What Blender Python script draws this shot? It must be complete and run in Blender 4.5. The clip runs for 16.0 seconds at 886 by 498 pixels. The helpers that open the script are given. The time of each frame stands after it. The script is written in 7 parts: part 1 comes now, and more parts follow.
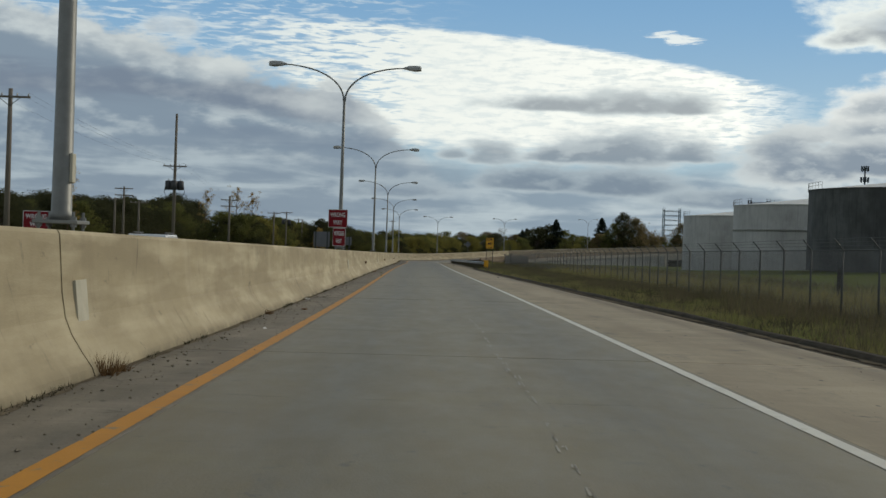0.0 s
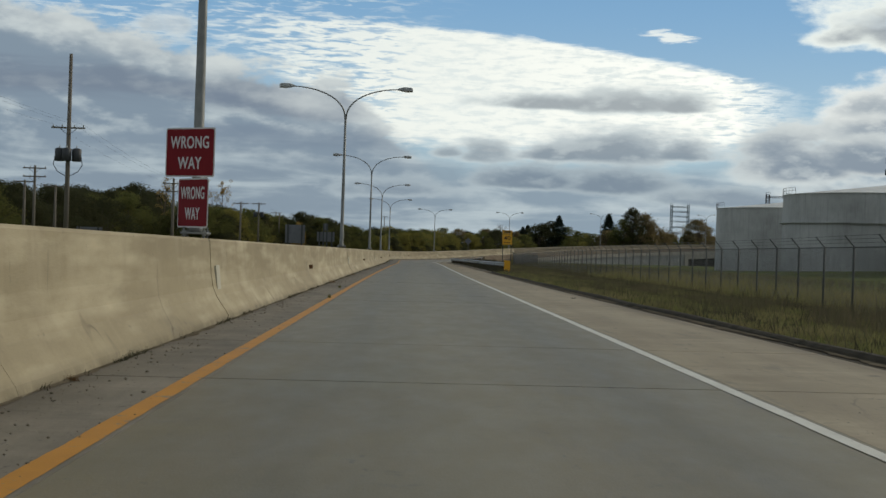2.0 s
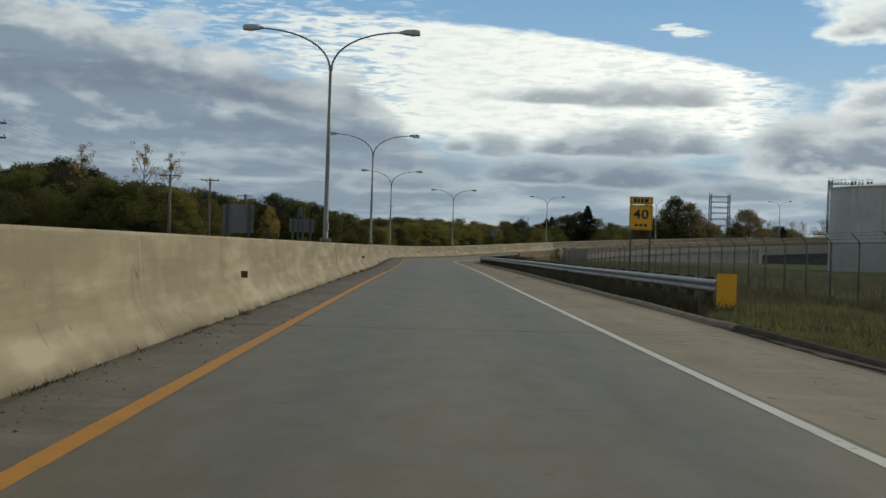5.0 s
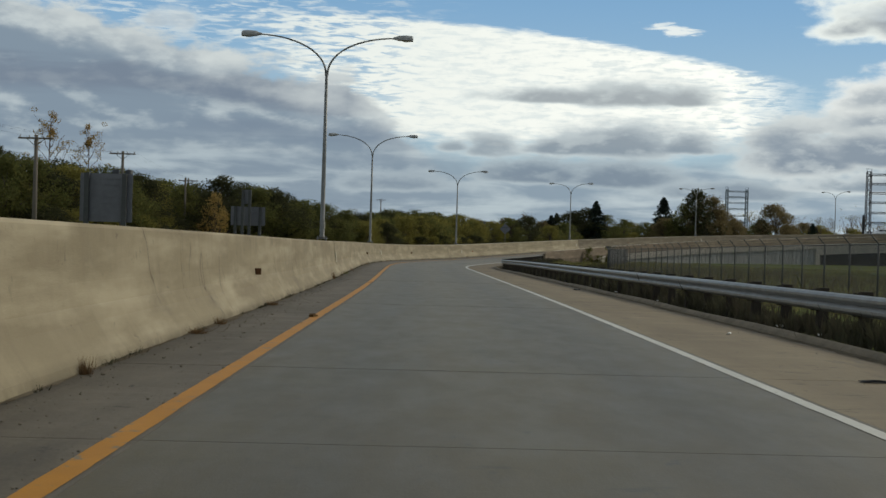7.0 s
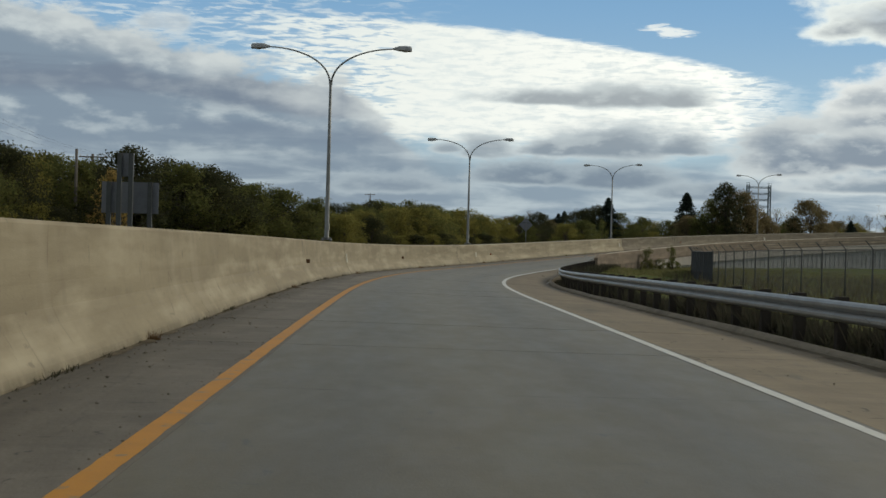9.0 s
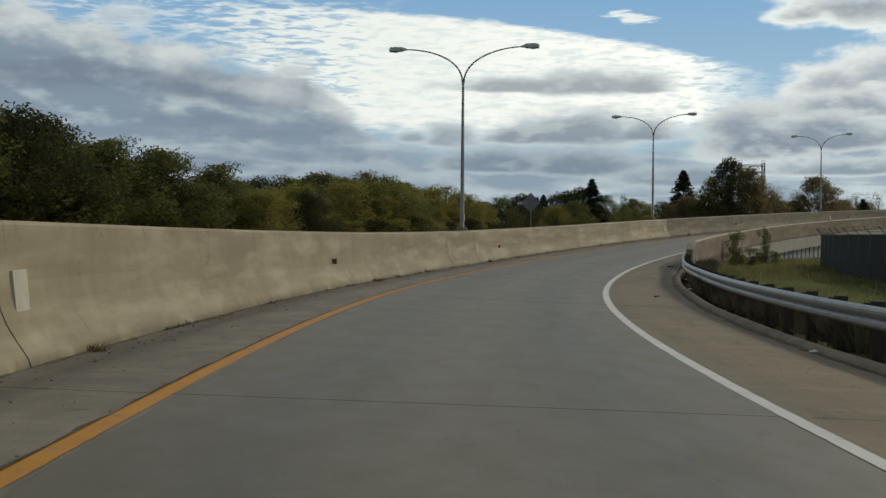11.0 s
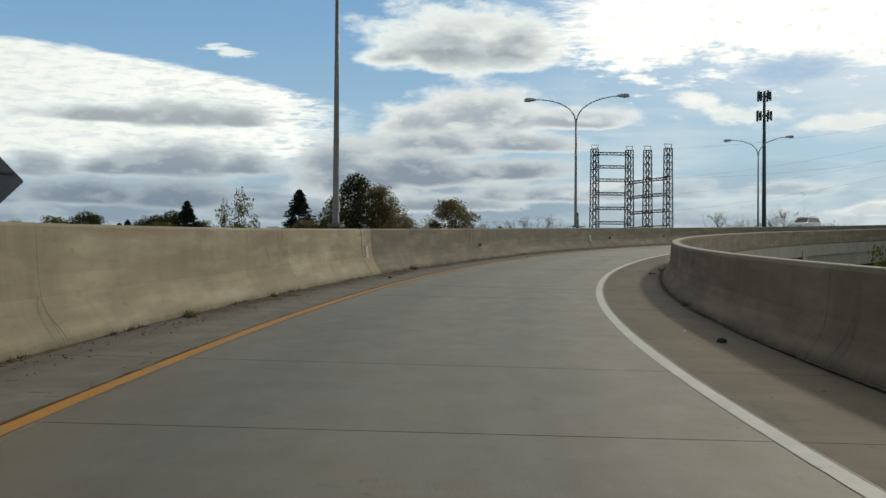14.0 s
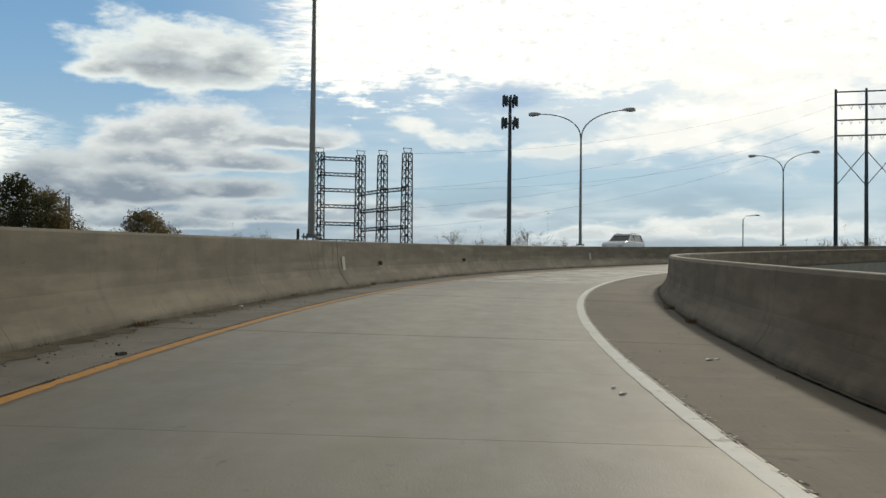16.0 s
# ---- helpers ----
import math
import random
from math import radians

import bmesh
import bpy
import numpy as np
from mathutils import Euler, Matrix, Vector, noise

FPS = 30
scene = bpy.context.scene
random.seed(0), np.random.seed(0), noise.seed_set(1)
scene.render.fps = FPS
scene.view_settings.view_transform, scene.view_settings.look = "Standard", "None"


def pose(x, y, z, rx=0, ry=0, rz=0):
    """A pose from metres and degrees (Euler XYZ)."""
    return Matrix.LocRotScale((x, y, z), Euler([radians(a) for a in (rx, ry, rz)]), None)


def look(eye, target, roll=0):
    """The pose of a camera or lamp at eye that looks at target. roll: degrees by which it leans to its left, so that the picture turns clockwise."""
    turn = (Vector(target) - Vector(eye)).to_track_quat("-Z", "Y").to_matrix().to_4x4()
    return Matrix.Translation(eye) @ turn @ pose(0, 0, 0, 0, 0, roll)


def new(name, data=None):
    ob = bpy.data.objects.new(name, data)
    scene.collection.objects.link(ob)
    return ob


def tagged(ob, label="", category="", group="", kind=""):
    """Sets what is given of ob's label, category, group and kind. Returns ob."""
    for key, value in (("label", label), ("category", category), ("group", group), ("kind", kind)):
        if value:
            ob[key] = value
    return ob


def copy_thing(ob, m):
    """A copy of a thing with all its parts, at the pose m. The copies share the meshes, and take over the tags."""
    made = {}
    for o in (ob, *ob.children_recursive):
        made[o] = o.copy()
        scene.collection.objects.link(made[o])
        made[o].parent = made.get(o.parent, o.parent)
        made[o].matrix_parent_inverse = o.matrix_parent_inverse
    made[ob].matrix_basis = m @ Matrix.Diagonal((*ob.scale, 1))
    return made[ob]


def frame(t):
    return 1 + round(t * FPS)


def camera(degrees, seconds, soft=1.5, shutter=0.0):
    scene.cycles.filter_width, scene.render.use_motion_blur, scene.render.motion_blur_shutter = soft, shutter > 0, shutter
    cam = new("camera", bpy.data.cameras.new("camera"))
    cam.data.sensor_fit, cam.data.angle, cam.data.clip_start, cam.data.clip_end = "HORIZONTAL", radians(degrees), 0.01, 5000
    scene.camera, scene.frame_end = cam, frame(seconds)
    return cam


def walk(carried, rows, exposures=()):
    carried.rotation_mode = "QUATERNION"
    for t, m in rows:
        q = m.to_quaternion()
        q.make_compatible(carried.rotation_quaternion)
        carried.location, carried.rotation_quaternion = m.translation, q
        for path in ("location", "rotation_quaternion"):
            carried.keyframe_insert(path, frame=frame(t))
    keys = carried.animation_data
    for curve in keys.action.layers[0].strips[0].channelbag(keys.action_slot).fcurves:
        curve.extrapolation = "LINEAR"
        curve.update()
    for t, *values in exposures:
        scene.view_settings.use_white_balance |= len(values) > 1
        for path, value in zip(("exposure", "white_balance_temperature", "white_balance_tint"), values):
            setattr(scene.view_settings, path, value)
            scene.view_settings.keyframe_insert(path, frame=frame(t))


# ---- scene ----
cam = camera(39.9, 16.0)
# seconds, eye x, y, z, tilt, lean, turn
PATH = [
    (0.0, 0.027, -0.000, 0.001, -0.210, -1.925, -0.026),
    (0.5, -0.138, 8.856, -0.087, -0.289, -1.817, -0.122),
    (1.0, -0.297, 17.900, -0.177, -0.273, -1.854, -0.205),
    (1.5, -0.458, 27.152, -0.271, -0.352, -1.898, -0.303),
    (2.0, -0.621, 36.652, -0.362, -0.282, -1.909, -0.281),
    (2.5, -0.797, 46.450, -0.440, -0.292, -1.885, -0.224),
    (3.0, -0.978, 56.575, -0.518, -0.361, -1.813, -0.196),
    (3.5, -1.153, 67.002, -0.595, -0.426, -1.946, -0.155),
    (4.0, -1.341, 77.661, -0.679, -0.477, -1.968, -0.055),
    (4.5, -1.560, 88.484, -0.774, -0.515, -1.924, 0.115),
    (5.0, -1.812, 99.425, -0.876, -0.540, -1.843, 0.257),
    (5.5, -2.086, 110.454, -0.983, -0.561, -1.759, 0.309),
    (6.0, -2.361, 121.550, -1.095, -0.584, -1.705, 0.255),
    (6.5, -2.616, 132.693, -1.216, -0.625, -1.745, 0.122),
    (7.0, -2.862, 143.857, -1.330, -0.554, -1.709, -0.041),
    (7.5, -3.092, 154.998, -1.433, -0.595, -1.910, -0.071),
    (8.0, -3.326, 166.064, -1.540, -0.625, -1.820, -0.009),
    (8.5, -3.561, 177.013, -1.647, -0.598, -1.716, -0.083),
    (9.0, -3.728, 187.837, -1.732, -0.473, -1.559, -0.281),
    (9.5, -3.859, 198.553, -1.788, -0.428, -1.352, -0.439),
    (10.0, -3.963, 209.203, -1.846, -0.552, -1.100, -0.588),
    (10.5, -4.029, 219.835, -1.935, -0.794, -0.812, -0.916),
    (11.0, -3.985, 230.497, -2.066, -0.946, -0.466, -1.858),
    (11.5, -3.634, 241.217, -2.207, -0.728, 0.025, -4.000),
    (12.0, -2.796, 251.993, -2.329, -0.461, 0.156, -7.046),
    (12.5, -1.413, 262.818, -2.427, -0.291, 0.130, -10.147),
    (13.0, 0.568, 273.688, -2.474, 0.018, -0.065, -13.247),
    (13.5, 3.267, 284.584, -2.422, 0.337, -0.181, -17.004),
    (14.0, 6.732, 295.472, -2.276, 0.744, -0.335, -20.553),
    (14.5, 10.923, 306.277, -2.069, 0.904, -0.405, -23.959),
    (15.0, 15.770, 316.899, -1.800, 1.242, -0.433, -27.186),
    (15.5, 21.195, 327.239, -1.466, 1.570, -0.691, -30.374),
    (16.0, 27.186, 337.213, -1.090, 1.800, -0.668, -33.770),
]
walk(cam, [(t, pose(x, y, z, 90 + p, r, w)) for t, x, y, z, p, r, w in PATH], [(0.0, 0.0, 6900, 7), (16.0, 0.0, 6900, 7)])

# ---- world, sun ----
SUN_AZ, SUN_EL = 58.0, 30.0     # degrees from +y towards +x, and above the horizon


def sky_world():
    w = bpy.data.worlds.new("sky")
    w.use_nodes = True
    nt = w.node_tree
    nt.nodes.clear()
    N, L = nt.nodes, nt.links

    def m(op, a, b=None, c=None):
        n = N.new("ShaderNodeMath")
        n.operation = op
        for i, v in enumerate((a, b, c)):
            if v is None:
                continue
            if isinstance(v, (int, float)):
                n.inputs[i].default_value = v
            else:
                L.new(v, n.inputs[i])
        return n.outputs[0]

    def smooth(v, lo, hi):
        n = N.new("ShaderNodeMapRange")
        n.interpolation_type = "SMOOTHSTEP"
        L.new(v, n.inputs[0])
        n.inputs[1].default_value, n.inputs[2].default_value = lo, hi
        return n.outputs[0]

    def mixc(f, a, b):
        n = N.new("ShaderNodeMix")
        n.data_type = "RGBA"
        for sock, v in ((n.inputs[0], f), (n.inputs[6], a), (n.inputs[7], b)):
            if isinstance(v, (int, float)):
                sock.default_value = v
            elif isinstance(v, tuple):
                sock.default_value = (*v, 1)
            else:
                L.new(v, sock)
        return n.outputs[2]

    tc = N.new("ShaderNodeTexCoord")
    sep = N.new("ShaderNodeSeparateXYZ")
    L.new(tc.outputs["Generated"], sep.inputs[0])
    az = m("MULTIPLY", m("ARCTAN2", sep.outputs[0], sep.outputs[1]), 57.2958)
    el = m("MULTIPLY", m("ARCSINE", sep.outputs[2]), 57.2958)

    def noise_at(sx, sy, detail, rough, off=0.0, dist=0.0, da=0.0, de=0.0):
        comb = N.new("ShaderNodeCombineXYZ")
        L.new(m("MULTIPLY", m("ADD", az, da), sx), comb.inputs[0])
        L.new(m("MULTIPLY", m("ADD", el, de), sy), comb.inputs[1])
        comb.inputs[2].default_value = off
        n = N.new("ShaderNodeTexNoise")
        L.new(comb.outputs[0], n.inputs["Vector"])
        n.inputs["Scale"].default_value, n.inputs["Detail"].default_value = 1.0, detail
        n.inputs["Roughness"].default_value, n.inputs["Distortion"].default_value = rough, dist
        return n.outputs[0]

    lump = noise_at(0.42, 0.95, 7, 0.53, 7.7)          # billows of the heaped clouds
    lump_s = noise_at(0.42, 0.95, 7, 0.53, 7.7, 0.0, 0.55, 0.50)   # the same, a step towards the sun
    relief = smooth(m("SUBTRACT", lump, lump_s), -0.10, 0.22)
    fine = noise_at(1.5, 3.2, 7, 0.62, 31.0, 0.3)
    band = noise_at(0.085, 0.55, 6, 0.50, 3.1, 0.35)     # layered bank
    streaks = noise_at(0.20, 1.35, 6, 0.52, 9.4, 0.4)  # thin flat layers near the horizon
    ripple = noise_at(0.85, 5.2, 6, 0.55, 1.3, 0.5)    # mackerel ripples of the thin sheet
    soft = noise_at(0.16, 0.30, 4, 0.5, 12.0)
    sunward = m("SUBTRACT", 1.0, smooth(m("ABSOLUTE", m("SUBTRACT", az, SUN_AZ - 6.0)), 8.0, 66.0))

    # clear air: Nishita blue, paler low down
    sky = N.new("ShaderNodeTexSky")
    sky.sky_type, sky.sun_disc = "NISHITA", False
    sky.sun_elevation, sky.sun_rotation = radians(SUN_EL), radians(SUN_AZ)
    sky.altitude, sky.air_density, sky.dust_density, sky.ozone_density = 200, 1.0, 0.4, 3.0
    sc = N.new("ShaderNodeVectorMath")
    sc.operation = "MULTIPLY"
    L.new(sky.outputs[0], sc.inputs[0])
    sc.inputs[1].default_value = (0.064, 0.066, 0.066)
    pale = mixc(smooth(el, 1.5, 13.0), (0.44, 0.62, 0.76), (0.195, 0.405, 0.70))
    col = mixc(smooth(el, 10.0, 22.0), pale, sc.outputs[0])
    col = mixc(0.18, col, sc.outputs[0])

    def lay(mask, colour):
        nonlocal col
        col = mixc(mask, col, colour)

    white = mixc(sunward, (0.80, 0.86, 0.87), (1.30, 1.30, 1.27))

    # thin high cloud above the view, thinning away from the sun
    over = m("MULTIPLY", smooth(soft, 0.36, 0.58), smooth(el, 13.5, 19.0))
    lay(m("MULTIPLY", over, 0.8), mixc(sunward, (0.23, 0.25, 0.26), (0.9, 0.9, 0.85)))
    glow = m("MULTIPLY", m("SUBTRACT", 1.0, smooth(m("ABSOLUTE", m("SUBTRACT", az, SUN_AZ - 6.0)), 6.0, 33.0)), m("MULTIPLY", smooth(el, 4.0, 14.0), m("SUBTRACT", 1.0, smooth(el, 38.0, 62.0))))
    lay(m("MULTIPLY", glow, 0.85), (1.25, 1.25, 1.20))

    # bright sheet with a clean upper edge, from the left wisps to the right ripples
    rim = m("SUBTRACT", 10.25, m("MULTIPLY", 0.0058, m("POWER", m("MAXIMUM", m("ADD", az, 6.0), 0.0), 2.0)))
    low = m("ADD", 4.2, m("ADD", m("MULTIPLY", 0.55, m("MAXIMUM", m("SUBTRACT", -2.0, az), 0.0)), m("MULTIPLY", 0.30, m("MAXIMUM", m("SUBTRACT", az, 12.0), 0.0))))
    wob = m("MULTIPLY", m("SUBTRACT", ripple, 0.5), 1.3)
    top = smooth(m("ADD", m("SUBTRACT", rim, el), m("MULTIPLY", wob, 0.4)), -0.08, 0.30)
    bot = smooth(m("ADD", m("SUBTRACT", el, low), m("ADD", wob, m("MULTIPLY", m("SUBTRACT", lump, 0.5), 2.0))), -0.4, 0.7)
    ends = m("MULTIPLY", smooth(m("ADD", az, m("MULTIPLY", wob, 7.0)), -12.0, -4.5), m("SUBTRACT", 1.0, smooth(m("ADD", az, m("MULTIPLY", wob, 7.0)), 13.5, 17.5)))
    sheet = m("MULTIPLY", m("MULTIPLY", top, bot), ends)
    # thin towards both ends, where the blue shows between the ripples
    thin = m("ADD", m("MULTIPLY", smooth(az, -4.5, 0.5), m("SUBTRACT", 1.0, smooth(az, 10.5, 16.0))), smooth(ripple, 0.36, 0.60))
    sheet = m("MULTIPLY", sheet, m("MINIMUM", m("ADD", thin, 0.12), 1.0))
    lay(sheet, mixc(smooth(m("ADD", m("MULTIPLY", ripple, 0.6), m("MULTIPLY", fine, 0.4)), 0.38, 0.56), (0.74, 0.82, 0.86), white))
    # loose wisps in the blue at the upper left
    wisp = m("MULTIPLY", smooth(ripple, 0.46, 0.66), m("MULTIPLY", smooth(el, 7.5, 9.5), m("SUBTRACT", 1.0, smooth(az, -6.0, 2.0))))
    lay(m("MULTIPLY", wisp, 0.55), (0.72, 0.80, 0.85))

    def heap(lobes, dark, light, rimc, amount=1.0, rough=2.2, flat=2.2, soft_edge=0.20, core=0.72):
        """One heaped cloud of several lobes (az, el, half width, half height): flat base, knobbly crown, bright thin edge."""
        nonlocal col
        dens, hgt = None, None
        for a, e, ra, re in lobes:
            dx = m("DIVIDE", m("SUBTRACT", az, a), ra)
            dy = m("DIVIDE", m("SUBTRACT", el, e), re)
            dyf = m("MULTIPLY", dy, m("ADD", 1.0, m("MULTIPLY", m("LESS_THAN", dy, 0.0), flat)))
            d = m("SUBTRACT", 1.0, m("SQRT", m("ADD", m("MULTIPLY", dx, dx), m("MULTIPLY", dyf, dyf))))
            dens = d if dens is None else m("SMOOTH_MAX", dens, d, 0.12)
            hgt = dy if hgt is None else m("MAXIMUM", hgt, dy)
        n = m("ADD", m("MULTIPLY", m("SUBTRACT", lump, 0.5), rough), m("MULTIPLY", m("SUBTRACT", fine, 0.5), rough * 0.20))
        dens = m("ADD", dens, n)
        mask = smooth(dens, -0.10, soft_edge + 0.08)
        body = mixc(smooth(m("ADD", m("MULTIPLY", relief, 0.9), m("ADD", m("MULTIPLY", hgt, 0.28), m("MULTIPLY", m("SUBTRACT", fine, 0.5), 0.7))), 0.28, 1.30), dark, light)
        c = mixc(smooth(dens, 0.05, core), rimc, body)
        col = mixc(m("MULTIPLY", mask, amount), col, c)

        # layered bank on the left
    edge_l = m("ADD", 7.55, m("ADD", m("MULTIPLY", 0.22, m("MAXIMUM", m("SUBTRACT", -6.5, az), 0.0)), m("MULTIPLY", -0.95, m("MAXIMUM", m("ADD", az, 4.6), 0.0))))
    edge_l = m("MINIMUM", edge_l, 10.6)
    bank = smooth(m("ADD", m("SUBTRACT", edge_l, el), m("ADD", m("MULTIPLY", m("SUBTRACT", lump, 0.5), 2.9), m("MULTIPLY", m("SUBTRACT", fine, 0.5), 0.8))), -0.2, 0.6)
    bank = m("MULTIPLY", bank, m("SUBTRACT", 1.0, smooth(az, -2.5, 2.0)))
    def belt(centre, half, wob_by):
        """A soft darker belt of the bank at one height."""
        d = m("DIVIDE", m("ADD", m("SUBTRACT", el, centre), m("MULTIPLY", m("SUBTRACT", band, 0.5), wob_by)), half)
        return m("SUBTRACT", 1.0, smooth(m("ABSOLUTE", d), 0.25, 1.0))

    stripes = m("ADD", m("MULTIPLY", band, 0.62), m("ADD", m("MULTIPLY", lump, 0.22), m("MULTIPLY", relief, 0.16)))
    bankc = mixc(smooth(stripes, 0.36, 0.68), (0.218, 0.290, 0.385), (0.480, 0.560, 0.628))
    bankc = mixc(m("MULTIPLY", belt(6.45, 0.95, 3.4), 0.72), bankc, (0.168, 0.215, 0.300))
    bankc = mixc(m("MULTIPLY", m("MULTIPLY", belt(4.55, 0.75, 2.2), smooth(az, -14.0, -9.0)), 0.65), bankc, (0.180, 0.240, 0.335))
    bankc = mixc(m("MULTIPLY", m("MULTIPLY", belt(3.1, 0.60, 1.8), smooth(az, -13.0, -8.0)), 0.60), bankc, (0.178, 0.245, 0.345))
    bankc = mixc(m("MULTIPLY", smooth(m("ADD", m("SUBTRACT", el, edge_l), m("MULTIPLY", m("SUBTRACT", lump, 0.5), 2.6)), -2.4, 0.2), 0.82), bankc, (0.63, 0.69, 0.73))
    lay(bank, bankc)
    # low layered cloud right round
    lowb = m("MULTIPLY", m("SUBTRACT", 1.0, smooth(m("ADD", el, m("MULTIPLY", m("SUBTRACT", soft, 0.5), 4.0)), 2.8, 5.0)), m("SUBTRACT", 1.0, m("MULTIPLY", smooth(az, 22.0, 36.0), 0.45)))
    lowc = smooth(m("ADD", m("MULTIPLY", streaks, 0.7), m("MULTIPLY", lump, 0.3)), 0.42, 0.66)
    lay(m("MULTIPLY", lowb, 0.95), mixc(lowc, mixc(sunward, (0.225, 0.295, 0.385), (0.31, 0.41, 0.53)), mixc(sunward, (0.40, 0.485, 0.565), (0.66, 0.74, 0.80))))
    # unseen brighter sky behind the camera, added to lift faces turned towards it
    behind = m("MULTIPLY", smooth(m("ABSOLUTE", m("SUBTRACT", az, 15.0)), 60.0, 95.0), m("SUBTRACT", 1.0, smooth(el, 25.0, 45.0)))
    lay(m("MULTIPLY", behind, 0.7), mixc(smooth(soft, 0.35, 0.65), (0.34, 0.44, 0.56), (0.72, 0.76, 0.78)))
    # heaped clouds in front of the sheet
    heap([(-12.2, 9.5, 1.3, 0.7), (-13.4, 9.4, 0.9, 0.5)], (0.50, 0.57, 0.64), (0.62, 0.69, 0.75), (0.60, 0.69, 0.77), 0.75, 1.9, 0.4, 0.4)
    heap([(5.2, 6.55, 4.4, 0.75), (8.6, 6.55, 3.6, 1.35), (11.0, 6.5, 2.2, 0.8)], (0.335, 0.385, 0.440), (0.500, 0.565, 0.615), (0.640, 0.720, 0.770), 0.95, 1.25, 2.2, 0.34)
    heap([(2.2, 4.15, 2.0, 1.0), (0.4, 4.2, 1.3, 0.6)], (0.300, 0.362, 0.432), (0.400, 0.470, 0.540), (0.540, 0.625, 0.690), 0.9, 1.5, 1.6, 0.34)
    heap([(8.2, 4.3, 4.6, 1.75), (11.2, 4.3, 2.6, 1.0), (5.4, 4.2, 2.4, 0.8)], (0.252, 0.312, 0.388), (0.430, 0.500, 0.565), (0.585, 0.665, 0.725), 0.96, 1.2, 2.2, 0.32)
    heap([(4.4, 2.9, 3.6, 1.1), (8.0, 2.8, 4.0, 1.3)], (0.205, 0.268, 0.352), (0.330, 0.402, 0.478), (0.430, 0.515, 0.590), 0.93, 1.35, 2.2, 0.32)
    heap([(-2.0, 2.4, 4.0, 0.9), (13.2, 2.3, 4.0, 0.8)], (0.235, 0.302, 0.388), (0.350, 0.425, 0.502), (0.440, 0.525, 0.600), 0.9, 1.4, 1.0, 0.34)
    # the large mass right of the sheet, with bright crowns above grey floors
    heap([(22.3, 6.5, 4.4, 2.4), (19.6, 6.3, 2.8, 1.5), (26.4, 6.6, 3.4, 1.0)], (0.39, 0.45, 0.52), (0.70, 0.75, 0.78), (0.86, 0.90, 0.92), 0.97, 1.35, 1.8, 0.24, 0.70)
    heap([(20.0, 5.3, 4.6, 1.3), (24.4, 5.5, 3.8, 1.0)], (0.31, 0.37, 0.45), (0.60, 0.655, 0.70), (0.74, 0.79, 0.82), 0.96, 1.25, 2.4, 0.30)
    heap([(16.4, 3.8, 3.6, 2.3), (19.4, 4.0, 4.0, 1.6), (23.8, 4.2, 3.6, 1.0)], (0.245, 0.305, 0.39), (0.48, 0.545, 0.605), (0.65, 0.71, 0.75), 0.97, 1.15, 2.0, 0.30)
    heap([(25.5, 3.2, 5.5, 0.9), (20.0, 2.7, 5.0, 0.8)], (0.265, 0.335, 0.42), (0.50, 0.57, 0.635), (0.66, 0.73, 0.78), 0.93, 1.35, 1.8, 0.30)
    heap([(20.8, 9.9, 4.8, 2.4), (23.6, 9.8, 3.6, 2.0), (18.2, 9.6, 2.2, 1.0)], (0.335, 0.385, 0.445), (0.519, 0.592, 0.665), (0.883, 0.955, 0.970), 1.0, 1.35, 1.3, 0.24, 0.95)
    # a short wisp alone in the blue
    wl = m("SUBTRACT", 1.0, m("SQRT", m("ADD", m("POWER", m("DIVIDE", m("SUBTRACT", az, 10.6), 1.35), 2.0), m("POWER", m("DIVIDE", m("ADD", m("SUBTRACT", el, 9.75), m("MULTIPLY", 0.13, m("SUBTRACT", az, 10.6))), 0.27), 2.0))))
    lay(m("MULTIPLY", smooth(m("ADD", wl, m("MULTIPLY", m("SUBTRACT", ripple, 0.5), 3.6)), 0.0, 0.8), 0.9), (0.84, 0.90, 0.93))
    # thin veils in the clear air beyond the bend
    veil = m("MULTIPLY", smooth(m("ADD", m("MULTIPLY", soft, 0.5), m("MULTIPLY", streaks, 0.5)), 0.42, 0.62), m("MULTIPLY", smooth(az, 22.0, 30.0), m("SUBTRACT", 1.0, smooth(el, 7.0, 11.0))))
    lay(m("MULTIPLY", veil, 0.55), (0.66, 0.75, 0.83))
    # glare sheet towards the sun, ragged below
    gl = m("ADD", m("SUBTRACT", el, 9.2), m("ADD", m("MULTIPLY", m("SUBTRACT", lump, 0.5), 6.5), m("ADD", m("MULTIPLY", m("SUBTRACT", fine, 0.5), 2.6), m("MULTIPLY", m("SUBTRACT", ripple, 0.5), 3.0))))
    glare = m("MULTIPLY", smooth(gl, -0.9, 0.7), m("MULTIPLY", smooth(m("ADD", az, m("MULTIPLY", m("SUBTRACT", ripple, 0.5), 5.0)), 25.0, 28.0), m("SUBTRACT", 1.0, smooth(az, 75.0, 110.0))))
    glare = m("MULTIPLY", glare, m("SUBTRACT", 1.0, smooth(el, 16.0, 26.0)))
    lay(glare, mixc(smooth(fine, 0.30, 0.48), (0.86, 0.90, 0.92), (1.12, 1.13, 1.10)))
    heap([(49.0, 8.4, 9.0, 3.8), (44.0, 7.0, 4.0, 1.2)], (0.95, 0.97, 0.97), (1.12, 1.12, 1.10), (0.92, 0.95, 0.96), 1.0, 2.0, 0.3, 0.55)
    heap([(36.6, 8.9, 3.0, 0.8)], (0.36, 0.52, 0.74), (0.34, 0.50, 0.73), (0.50, 0.63, 0.79), 0.85, 2.2, 0.0, 0.4)
